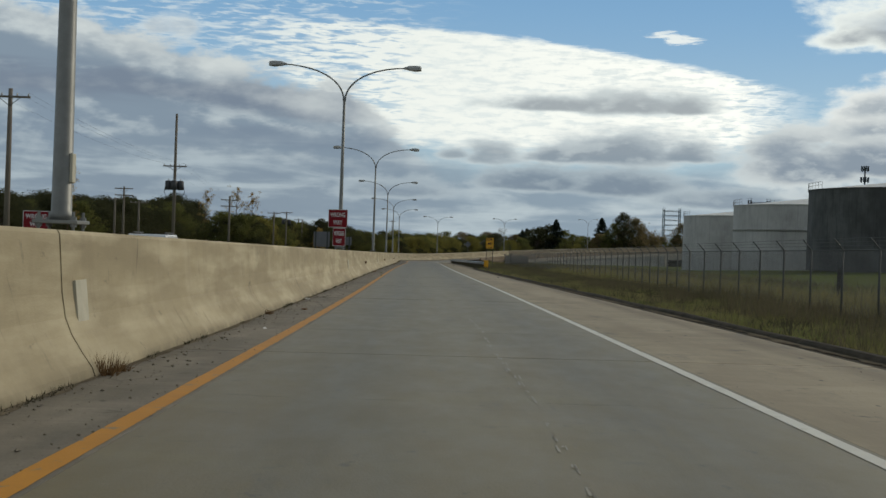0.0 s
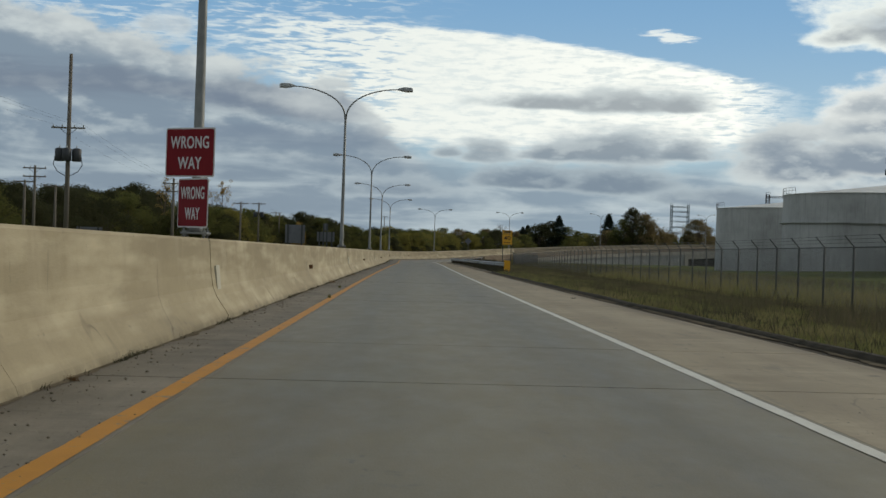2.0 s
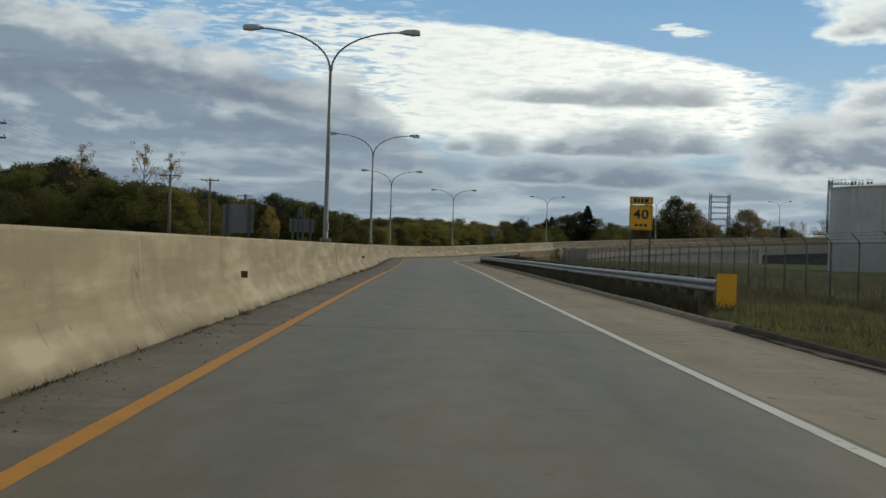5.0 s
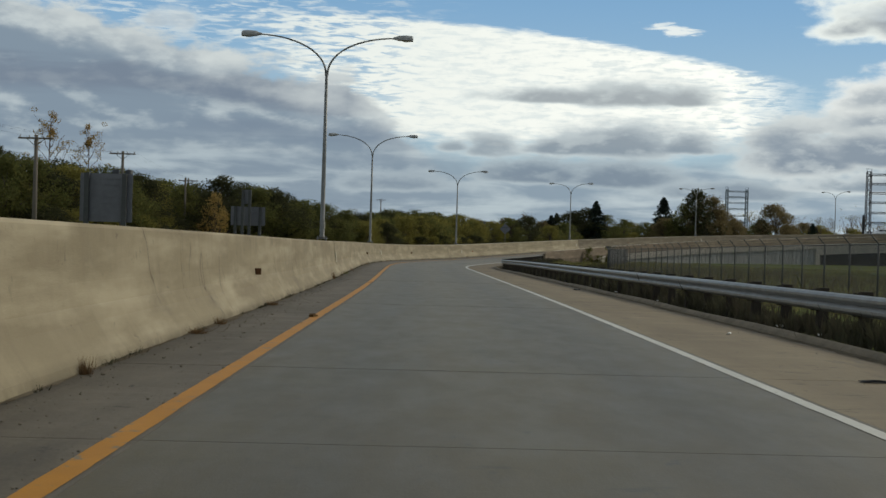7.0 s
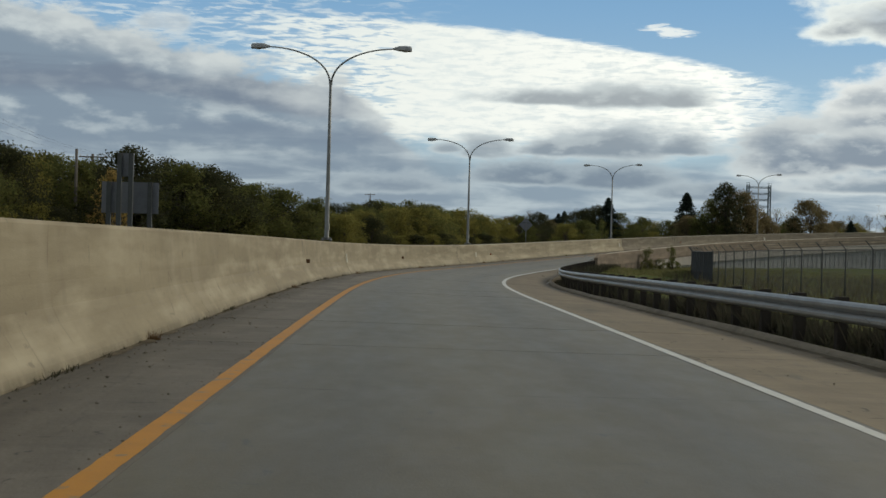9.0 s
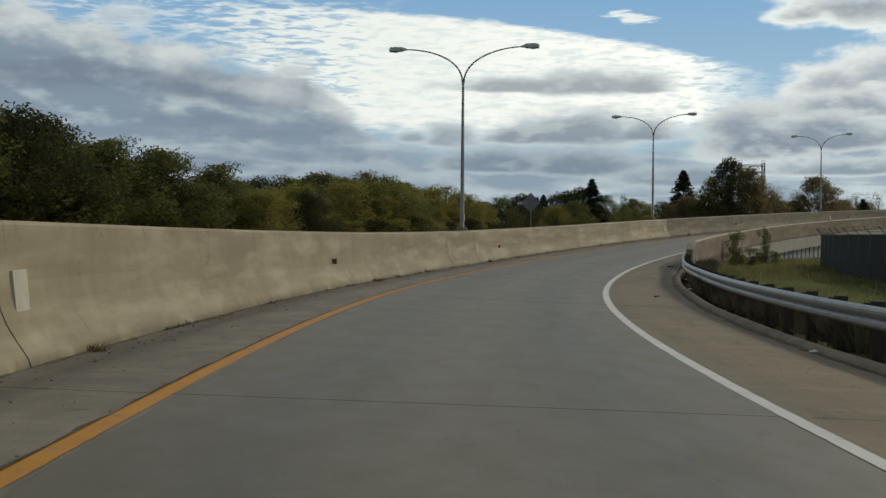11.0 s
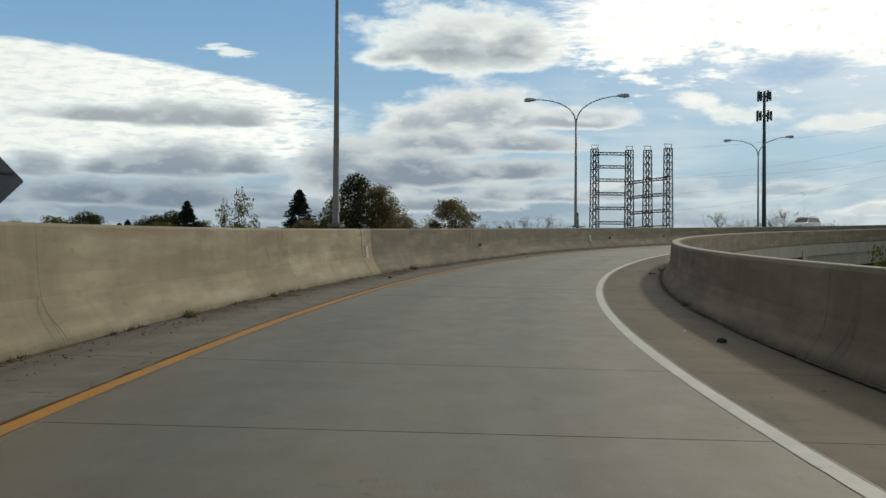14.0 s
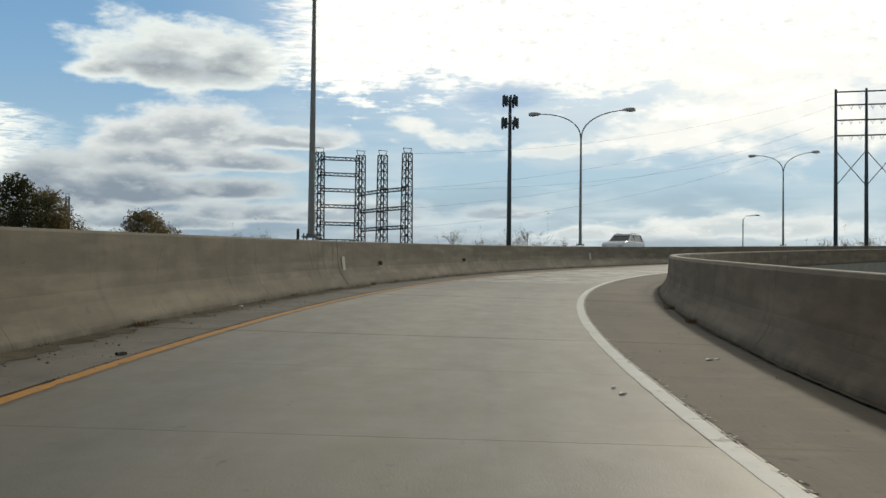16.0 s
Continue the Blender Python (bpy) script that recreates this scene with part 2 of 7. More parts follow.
    heap([(34.6, 6.9, 2.6, 0.6), (32.0, 7.6, 1.6, 0.5), (39.0, 6.4, 2.0, 0.5)], (0.80, 0.85, 0.87), (0.98, 0.99, 0.98), (0.86, 0.91, 0.93), 0.85, 2.6, 0.3, 0.4)
    heap([(30.0, 3.3, 4.5, 0.9), (36.0, 3.4, 3.0, 0.6)], (0.40, 0.485, 0.57), (0.74, 0.80, 0.84), (0.72, 0.79, 0.84), 0.80, 1.9, 1.4, 0.5)
    heap([(48.0, 2.7, 7.0, 0.9), (41.0, 2.5, 4.0, 0.5)], (0.62, 0.69, 0.73), (0.93, 0.95, 0.95), (0.88, 0.92, 0.93), 0.85, 2.0, 1.2, 0.3)
    heap([(42.0, 1.0, 16.0, 1.0)], (0.30, 0.385, 0.485), (0.42, 0.505, 0.59), (0.50, 0.585, 0.66), 0.90, 1.4, 0.5, 0.5)
    heap([(33.0, 2.0, 8.0, 0.9), (45.0, 1.9, 6.0, 0.6)], (0.33, 0.41, 0.50), (0.50, 0.58, 0.65), (0.60, 0.68, 0.74), 0.8, 1.6, 1.2, 0.5)
    # dull tint under the horizon
    col = mixc(smooth(el, -1.0, 0.0), (0.10, 0.10, 0.08), col)

    bg = N.new("ShaderNodeBackground")
    L.new(col, bg.inputs[0])
    bg.inputs[1].default_value = 1.0
    out = N.new("ShaderNodeOutputWorld")
    L.new(bg.outputs[0], out.inputs[0])
    scene.world = w


sky_world()
sun_data = bpy.data.lights.new("sun", "SUN")
sun_data.energy, sun_data.angle, sun_data.color = 1.2, radians(3.0), (1.0, 0.93, 0.82)
sun_lamp = new("sun", sun_data)
_a, _e = radians(SUN_AZ), radians(SUN_EL)
_to = Vector((math.sin(_a) * math.cos(_e), math.cos(_a) * math.cos(_e), math.sin(_e)))
sun_lamp.matrix_world = look(tuple(60 * _to), (0, 0, 0))

# ---- materials ----
MATS = {}


def mat(name, c1, c2=None, rough=0.85, metal=0.0, scale=3.0, fine=40.0, bump=0.15, streak=0.0, rnd=0.0, big=None, bigscale=0.25, detail=6.0, spec=0.4,
        stretch=(1, 1, 1), translucent=0.0, bumpdist=0.01, island=0.0, uv=False):
    """Two-scale procedural surface. big: a third colour in large soft stains; streak: vertical run marks; rnd: tint by object."""
    m = bpy.data.materials.new(name)
    m.use_nodes = True
    nt = m.node_tree
    N, L = nt.nodes, nt.links
    bsdf = N["Principled BSDF"]
    tc = N.new("ShaderNodeTexCoord")
    mp = N.new("ShaderNodeMapping")
    mp.inputs["Scale"].default_value = stretch
    L.new(tc.outputs["UV" if uv else "Object"], mp.inputs[0])

    def nz(scale, detail=5.0, rough=0.6, vec=None):
        n = N.new("ShaderNodeTexNoise")
        n.inputs["Scale"].default_value, n.inputs["Detail"].default_value, n.inputs["Roughness"].default_value = scale, detail, rough
        L.new(vec if vec else mp.outputs[0], n.inputs["Vector"])
        return n.outputs[0]

    def ramp(v, lo, hi):
        n = N.new("ShaderNodeMapRange")
        L.new(v, n.inputs[0])
        n.inputs[1].default_value, n.inputs[2].default_value = lo, hi
        return n.outputs[0]

    def mixc(f, a, b, blend="MIX"):
        n = N.new("ShaderNodeMix")
        n.data_type, n.blend_type = "RGBA", blend
        for sock, v in ((n.inputs[0], f), (n.inputs[6], a), (n.inputs[7], b)):
            if isinstance(v, (int, float)):
                sock.default_value = v
            elif isinstance(v, tuple):
                sock.default_value = (*v, 1)
            else:
                L.new(v, sock)
        return n.outputs[2]

    def mul(a, k):
        n = N.new("ShaderNodeMath")
        n.operation = "MULTIPLY"
        L.new(a, n.inputs[0])
        n.inputs[1].default_value = k
        return n.outputs[0]

    c2 = c2 or tuple(0.75 * c for c in c1)
    n1 = nz(scale, detail)
    n2 = nz(fine, 3.0)
    col = mixc(ramp(n1, 0.3, 0.7), c2, c1)
    if big:
        col = mixc(mul(ramp(nz(bigscale, 4.0), 0.48, 0.72), 0.8), col, big)
    col = mixc(mul(ramp(n2, 0.35, 0.75), 0.22), col, tuple(0.55 * c for c in c1))
    if streak:
        ms = N.new("ShaderNodeMapping")
        ms.inputs["Scale"].default_value = (1.3, 0.16, 1) if uv else (1.6, 1.6, 0.10)
        L.new(tc.outputs["UV" if uv else "Object"], ms.inputs[0])
        s = nz(2.2, 5.0, 0.65, ms.outputs[0])
        col = mixc(mul(ramp(s, 0.50, 0.80), streak), col, tuple(0.5 * c for c in c2))
    if rnd:
        oi = N.new("ShaderNodeObjectInfo")
        col = mixc(mul(oi.outputs["Random"], rnd), col, tuple(0.55 * c for c in c1))
    if island:
        ge = N.new("ShaderNodeNewGeometry")
        col = mixc(mul(ge.outputs["Random Per Island"], island), col, big or tuple(0.4 * c for c in c1))
    L.new(col, bsdf.inputs["Base Color"])
    bsdf.inputs["Roughness"].default_value, bsdf.inputs["Metallic"].default_value = rough, metal
    bsdf.inputs["Specular IOR Level"].default_value = spec
    if bump:
        b = N.new("ShaderNodeBump")
        b.inputs["Strength"].default_value, b.inputs["Distance"].default_value = bump, bumpdist
        L.new(n2, b.inputs["Height"])
        L.new(b.outputs[0], bsdf.inputs["Normal"])
    if translucent:
        tr = N.new("ShaderNodeBsdfTranslucent")
        L.new(col, tr.inputs[0])
        mx = N.new("ShaderNodeMixShader")
        mx.inputs[0].default_value = translucent
        L.new(bsdf.outputs[0], mx.inputs[1])
        L.new(tr.outputs[0], mx.inputs[2])
        L.new(mx.outputs[0], N["Material Output"].inputs[0])
    MATS[name] = m
    return m


def glass_mat(name, tint, rough=0.05):
    m = bpy.data.materials.new(name)
    m.use_nodes = True
    b = m.node_tree.nodes["Principled BSDF"]
    b.inputs["Base Color"].default_value = (*tint, 1)
    b.inputs["Roughness"].default_value = rough
    MATS[name] = m
    return m


def worn_paint(name, paint, under, amount):
    m = mat(name, paint, tuple(0.82 * c for c in paint), rough=0.6, scale=2.0, fine=60, bump=0.1)
    nt = m.node_tree
    b = nt.nodes["Principled BSDF"]
    src = b.inputs["Base Color"].links[0].from_socket
    tc = nt.nodes["Texture Coordinate"]
    n = nt.nodes.new("ShaderNodeTexNoise")
    n.inputs["Scale"].default_value, n.inputs["Detail"].default_value, n.inputs["Roughness"].default_value = 5.0, 8, 0.72
    nt.links.new(tc.outputs["Object"], n.inputs["Vector"])
    r = nt.nodes.new("ShaderNodeMapRange")
    nt.links.new(n.outputs[0], r.inputs[0])
    r.inputs[1].default_value, r.inputs[2].default_value = amount, amount + 0.06
    x = nt.nodes.new("ShaderNodeMix")
    x.data_type = "RGBA"
    nt.links.new(r.outputs[0], x.inputs[0])
    nt.links.new(src, x.inputs[6])
    x.inputs[7].default_value = (*under, 1)
    nt.links.new(x.outputs[2], b.inputs["Base Color"])
    return m


def mesh_wire(name, color, pitch, fill):
    """Woven wire: diagonal strands with clear gaps between."""
    m = bpy.data.materials.new(name)
    m.use_nodes = True
    nt = m.node_tree
    N, L = nt.nodes, nt.links
    b = N["Principled BSDF"]
    b.inputs["Base Color"].default_value = (*color, 1)
    b.inputs["Roughness"].default_value, b.inputs["Metallic"].default_value = 0.55, 0.3
    tc = N.new("ShaderNodeUVMap")
    sep = N.new("ShaderNodeSeparateXYZ")
    L.new(tc.outputs[0], sep.inputs[0])

    def mth(op, a, c, use=None):
        n = N.new("ShaderNodeMath")
        n.operation = op
        for i, v in enumerate((a, c)):
            if v is None:
                continue
            if isinstance(v, (int, float)):
                n.inputs[i].default_value = v
            else:
                L.new(v, n.inputs[i])
        return n.outputs[0]
    outs = []
    for sign in (1, -1):
        d = mth("ADD", sep.outputs[0], mth("MULTIPLY", sep.outputs[1], sign))
        f = mth("FRACT", mth("DIVIDE", mth("ADD", d, 1000.0), pitch), None)
        outs.append(mth("LESS_THAN", f, fill))
    any_ = mth("MAXIMUM", outs[0], outs[1])
    t = N.new("ShaderNodeBsdfTransparent")
    mx = N.new("ShaderNodeMixShader")
    L.new(any_, mx.inputs[0])
    L.new(t.outputs[0], mx.inputs[1])
    L.new(b.outputs[0], mx.inputs[2])
    L.new(mx.outputs[0], N["Material Output"].inputs[0])
    MATS[name] = m
    return m




def weathered(m, tracks=(), crack=0.0, specks=0.0, wash=None, mottle=None, drips=None, gloss=None, hair=None):
    """Adds wear drawn in (station, offset) coordinates: wheel tracks, fine cracks, dark specks, horizontal wash marks."""
    nt = m.node_tree
    N, L = nt.nodes, nt.links
    b = N["Principled BSDF"]
    tc = N["Texture Coordinate"]
    sep = N.new("ShaderNodeSeparateXYZ")
    L.new(tc.outputs["UV"], sep.inputs[0])

    def mth(op, a, c=None):
        n = N.new("ShaderNodeMath")
        n.operation = op
        for i, v in enumerate((a, c)):
            if v is None:
                continue
            if isinstance(v, (int, float)):
                n.inputs[i].default_value = v
            else:
                L.new(v, n.inputs[i])
        return n.outputs[0]

    def mapped(sx, sy, kind="ShaderNodeTexNoise", scale=1.0, detail=5.0, rough=0.6):
        mp = N.new("ShaderNodeMapping")
        mp.inputs["Scale"].default_value = (sx, sy, 1)
        L.new(tc.outputs["UV"], mp.inputs[0])
        n = N.new(kind)
        n.inputs["Scale"].default_value = scale
        if kind == "ShaderNodeTexNoise":
            n.inputs["Detail"].default_value, n.inputs["Roughness"].default_value = detail, rough
        L.new(mp.outputs[0], n.inputs["Vector"])
        return n

    def rng(v, lo, hi):
        n = N.new("ShaderNodeMapRange")
        L.new(v, n.inputs[0])
        n.inputs[1].default_value, n.inputs[2].default_value = lo, hi
        return n.outputs[0]

    def over(fac, colour, blend="MIX"):
        src = b.inputs["Base Color"].links[0].from_socket
        x = N.new("ShaderNodeMix")
        x.data_type, x.blend_type = "RGBA", blend
        L.new(fac, x.inputs[0])
        L.new(src, x.inputs[6])
        x.inputs[7].default_value = (*colour, 1)
        L.new(x.outputs[2], b.inputs["Base Color"])

    if mottle:
        amt, dark, pale = mottle
        k = rng(mapped(0.26, 0.9, detail=7.0, rough=0.62).outputs[0], 0.47, 0.64)
        over(mth("MULTIPLY", k, amt), dark)
        k = rng(mapped(0.9, 0.34, detail=7.0, rough=0.66, scale=1.3).outputs[0], 0.50, 0.66)
        over(mth("MULTIPLY", k, amt * 0.8), pale)
        k = rng(mapped(3.2, 0.22, detail=5.0, rough=0.6).outputs[0], 0.56, 0.70)      # broom marks across the lane
        over(mth("MULTIPLY", k, amt * 0.50), dark)
        k = rng(mapped(0.05, 5.0, detail=6.0, rough=0.65).outputs[0], 0.56, 0.68)     # drawn-out scuffs along it
        over(mth("MULTIPLY", k, amt * 0.35), dark)
    for lat, width, amount, colour in tracks:
        wob = mth("MULTIPLY", mth("SUBTRACT", mapped(0.05, 0.3).outputs[0], 0.5), 0.8)
        d = mth("ABSOLUTE", mth("SUBTRACT", mth("ADD", sep.outputs[1], wob), lat))
        k = mth("MULTIPLY", rng(d, width, 0.0), amount)
        k = mth("MULTIPLY", k, rng(mapped(0.12, 2.5).outputs[0], 0.20, 0.55))
        over(k, colour)
    if wash:
        amt, dark, pale = wash
        soft = mth("MULTIPLY", mth("SUBTRACT", mapped(0.9, 2.5, detail=6.0, rough=0.6).outputs[0], 0.5), 0.5)
        k = rng(mth("ADD", mapped(0.16, 1.25, detail=5.0, rough=0.5).outputs[0], soft), 0.42, 0.66)
        over(mth("MULTIPLY", k, amt), dark)
        k = rng(mth("ADD", mapped(0.24, 1.9, detail=5.0, rough=0.5, scale=1.2).outputs[0], soft), 0.46, 0.70)
        over(mth("MULTIPLY", k, amt * 1.2), pale)
        k = mth("MULTIPLY", rng(sep.outputs[1], 0.16, 0.02), rng(mapped(0.8, 0.5, detail=6.0, rough=0.65).outputs[0], 0.36, 0.52))   # splash dirt at the foot
        over(mth("MULTIPLY", k, 0.8), tuple(0.55 * c for c in dark))
    if drips:
        k = rng(mapped(1.5, 0.10, detail=6.0, rough=0.62).outputs[0], 0.54, 0.72)
        k = mth("MULTIPLY", k, rng(mapped(0.5, 1.1, detail=4.0).outputs[0], 0.35, 0.60))
        over(mth("MULTIPLY", k, drips[0]), drips[1])
        k = rng(mapped(0.75, 0.16, detail=5.0, rough=0.6, scale=1.4).outputs[0], 0.58, 0.70)
        over(mth("MULTIPLY", k, drips[0] * 0.6), drips[2])
    if hair:
        # hairline cracks running down the face, here and there, each in a dull stain
        d = mth("ABSOLUTE", mth("SUBTRACT", mapped(0.42, 0.16, detail=3.0, rough=0.55).outputs[0], 0.5))
        some = rng(mapped(0.35, 0.5, detail=3.0).outputs[0], 0.55, 0.64)
        over(mth("MULTIPLY", mth("MULTIPLY", rng(d, 0.030, 0.0), some), 0.35), hair)
        over(mth("MULTIPLY", mth("MULTIPLY", rng(d, 0.0035, 0.0), some), 0.8), tuple(0.45 * c for c in hair))
    if gloss:
        r = N.new("ShaderNodeMapRange")
        L.new(mapped(0.9, 2.2, detail=6.0, rough=0.65).outputs[0], r.inputs[0])
        r.inputs[1].default_value, r.inputs[2].default_value = 0.32, 0.68
        r.inputs[3].default_value, r.inputs[4].default_value = gloss
        L.new(r.outputs[0], b.inputs["Roughness"])
    if crack:
        w = mapped(0.33, 0.45, detail=6)
        mp = N.new("ShaderNodeVectorMath")
        mp.operation = "MULTIPLY_ADD"
        L.new(w.outputs[1], mp.inputs[0])
        mp.inputs[1].default_value = (1.6, 1.6, 0)
        L.new(tc.outputs["UV"], mp.inputs[2])
        v = N.new("ShaderNodeTexVoronoi")
        v.feature = "DISTANCE_TO_EDGE"
        v.inputs["Scale"].default_value = 0.30
        L.new(mp.outputs[0], v.inputs["Vector"])
        line = rng(v.outputs["Distance"], 0.006, 0.0)
        some = rng(mapped(0.11, 0.3, detail=3).outputs[0], 0.54, 0.66)
        over(mth("MULTIPLY", mth("MULTIPLY", line, some), crack), (0.05, 0.045, 0.04))
    if specks:
        k = rng(mapped(3.4, 1.5, detail=6, rough=0.68).outputs[0], 0.62, 0.70)
        over(mth("MULTIPLY", k, specks * 1.0), (0.085, 0.077, 0.060))
        k = rng(mapped(2.3, 4.2, detail=4, rough=0.7).outputs[0], 0.64, 0.70)
        over(mth("MULTIPLY", k, specks), (0.06, 0.055, 0.048))
        k = rng(mapped(0.35, 1.3, detail=5, rough=0.7).outputs[0], 0.58, 0.70)
        over(mth("MULTIPLY", k, specks * 0.6), (0.10, 0.095, 0.082))
    return m


M_ROAD = weathered(mat("road_concrete", (0.206, 0.168, 0.099), (0.190, 0.155, 0.091), rough=0.70, scale=0.9, fine=42, bump=0.20, rnd=0.09, big=(0.165, 0.134, 0.080), bigscale=0.30, stretch=(0.6, 1.2, 1), spec=0.58, uv=True),
                   ((1.15, 0.80, 0.62, (0.118, 0.102, 0.066)), (3.75, 0.90, 0.66, (0.112, 0.097, 0.063)), (2.35, 0.55, 0.35, (0.222, 0.194, 0.128)), (4.55, 0.4, 0.30, (0.215, 0.188, 0.122))), 0.35, 0.60,
                   None, (0.42, (0.128, 0.111, 0.060), (0.226, 0.198, 0.110)), None, (0.47, 0.56))


def tone_by_station(m, stops):
    """Scales the base colour along the ramp: (station, factor or tint)."""
    nt = m.node_tree
    N, L = nt.nodes, nt.links
    b = N["Principled BSDF"]
    src = b.inputs["Base Color"].links[0].from_socket
    sep = N.new("ShaderNodeSeparateXYZ")
    L.new(N["Texture Coordinate"].outputs["UV"], sep.inputs[0])
    r = N.new("ShaderNodeMapRange")
    L.new(sep.outputs[0], r.inputs[0])
    r.inputs[1].default_value, r.inputs[2].default_value = -40.0, 540.0
    ramp = N.new("ShaderNodeValToRGB")
    L.new(r.outputs[0], ramp.inputs[0])
    el = ramp.color_ramp.elements
    for i, (st, f) in enumerate(stops):
        e = el[i] if i < 2 else el.new(0.5)
        e.position, e.color = (st + 40.0) / 580.0, (*f, 1) if isinstance(f, tuple) else (f, f, f, 1)
    x = N.new("ShaderNodeMix")
    x.data_type, x.blend_type = "RGBA", "MULTIPLY"
    x.inputs[0].default_value = 1.0
    L.new(src, x.inputs[6])
    L.new(ramp.outputs[0], x.inputs[7])
    L.new(x.outputs[2], b.inputs["Base Color"])
    return m


tone_by_station(M_ROAD, ((-40, (0.88, 0.87, 0.76)), (540, 1.0), (30, (0.88, 0.87, 0.76)), (75, (0.76, 0.75, 0.64)), (150, (0.53, 0.505, 0.37)), (262, (0.51, 0.485, 0.35)), (300, (0.60, 0.565, 0.44)), (340, 0.54), (360, 0.57), (382, 0.90)))
M_SHOUL = weathered(mat("shoulder_concrete", (0.304, 0.258, 0.178), (0.248, 0.208, 0.144), rough=0.78, spec=0.35, scale=1.0, fine=18, bump=0.4, rnd=0.18, big=(0.184, 0.155, 0.107), bigscale=0.5, stretch=(0.35, 1.2, 1), uv=True),
                    ((5.6, 0.35, 0.4, (0.180, 0.151, 0.107)), (7.15, 0.40, 0.7, (0.113, 0.091, 0.063))), 1.0, 0.9, None, (0.55, (0.169, 0.138, 0.096), (0.358, 0.305, 0.216)))
# shoulder tone falls to about half between stations 290 and 345
tone_by_station(M_SHOUL, ((-40, 1.12), (540, 0.85), (60, 1.15), (110, 1.0), (170, (0.95, 0.89, 0.79)), (290, (1.10, 1.01, 0.88)), (318, (0.90, 0.82, 0.71)), (345, (0.54, 0.49, 0.44)), (378, (0.52, 0.47, 0.43))))
M_LSHOUL = weathered(mat("gravelly_concrete", (0.231, 0.206, 0.163), (0.175, 0.155, 0.123), rough=0.8, spec=0.35, scale=2.0, fine=16, bump=0.6, rnd=0.14, big=(0.116, 0.103, 0.081), bigscale=0.8, stretch=(0.5, 1.2, 1), uv=True),
                     ((-1.35, 0.55, 0.85, (0.082, 0.071, 0.054)),), 0.6, 0.9, None, (0.55, (0.112, 0.099, 0.078), (0.276, 0.247, 0.199)))
tone_by_station(M_LSHOUL, ((-40, 1.0), (540, 0.9), (60, 1.0), (145, 0.74), (205, 0.76), (248, 1.02), (300, 1.04), (335, 0.82), (380, 0.80)))
M_DECK = weathered(mat("bridge_deck_concrete", (0.26, 0.23, 0.165), (0.20, 0.175, 0.125), rough=0.55, scale=0.8, fine=30, bump=0.15, rnd=0.1, big=(0.12, 0.105, 0.075), bigscale=0.6, stretch=(2.4, 0.35, 1), spec=0.5, uv=True), (), 0.3, 0.4, None, (1.0, (0.070, 0.060, 0.043), (0.55, 0.51, 0.41)), None, (0.42, 0.62))
M_JOINT = mat("joint_filler", (0.100, 0.092, 0.074), rough=0.9, scale=4, fine=20)
M_BARR = weathered(mat("barrier_concrete", (0.382, 0.322, 0.206), (0.331, 0.278, 0.177), rough=0.88, scale=1.2, fine=30, bump=0.3, streak=0.07, rnd=0.14, uv=True, stretch=(0.5, 1.5, 1)), (), 0.0, 0.35, (0.78, (0.262, 0.217, 0.138), (0.469, 0.405, 0.276)),
                   (0.45, (0.248, 0.207, 0.133), (0.442, 0.377, 0.258)), (0.42, (0.185, 0.145, 0.097), (0.460, 0.396, 0.285)), hair=(0.215, 0.180, 0.120))
# darker barrier copies: the face turning from the sun, put into the colour
M_BARR1 = weathered(mat("half_shaded_barrier_concrete", (0.332, 0.280, 0.179), (0.288, 0.242, 0.154), rough=0.88, scale=1.2, fine=30, bump=0.3, streak=0.07, rnd=0.14, uv=True, stretch=(0.5, 1.5, 1)), (), 0.0, 0.35, (0.78, (0.228, 0.189, 0.121), (0.408, 0.352, 0.240)),
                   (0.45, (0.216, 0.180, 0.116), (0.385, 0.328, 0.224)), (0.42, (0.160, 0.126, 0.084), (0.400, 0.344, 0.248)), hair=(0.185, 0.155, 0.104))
M_BARR2 = weathered(mat("shaded_barrier_concrete", (0.275, 0.231, 0.158), (0.225, 0.189, 0.130), rough=0.9, scale=1.2, fine=30, bump=0.35, streak=0.07, rnd=0.14, uv=True, stretch=(0.5, 1.5, 1)), (), 0.4, 0.35, (0.70, (0.176, 0.146, 0.101), (0.347, 0.295, 0.205)),
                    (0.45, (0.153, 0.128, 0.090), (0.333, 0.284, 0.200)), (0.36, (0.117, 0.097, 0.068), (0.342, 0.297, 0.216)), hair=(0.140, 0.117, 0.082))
# parapet stains and drips, all darkened for the shade on its road face
M_PARA = weathered(mat("shaded_parapet_concrete", (0.205, 0.163, 0.113), (0.168, 0.133, 0.092), rough=0.9, scale=1.2, fine=30, bump=0.35, streak=0.07, rnd=0.14, uv=True, stretch=(0.5, 1.5, 1)), (), 0.4, 0.35, (0.70, (0.131, 0.103, 0.072), (0.259, 0.207, 0.146)),
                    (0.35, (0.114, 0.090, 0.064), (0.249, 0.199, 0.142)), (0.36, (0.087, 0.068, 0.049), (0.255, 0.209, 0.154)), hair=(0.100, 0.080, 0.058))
tone_by_station(M_BARR, ((-40, 1.0), (540, 0.82), (90, 1.0), (150, 0.90), (185, 0.82)))
tone_by_station(M_BARR1, ((-40, 1.16), (540, 0.95), (305, 1.16), (325, 0.98)))
tone_by_station(M_BARR2, ((-40, 0.75), (540, 0.75)))
tone_by_station(M_PARA, ((-40, (1.42, 1.40, 1.38)), (540, (1.02, 0.97, 0.95)), (305, (1.42, 1.40, 1.38)), (335, 1.2), (360, (1.02, 0.97, 0.95))))
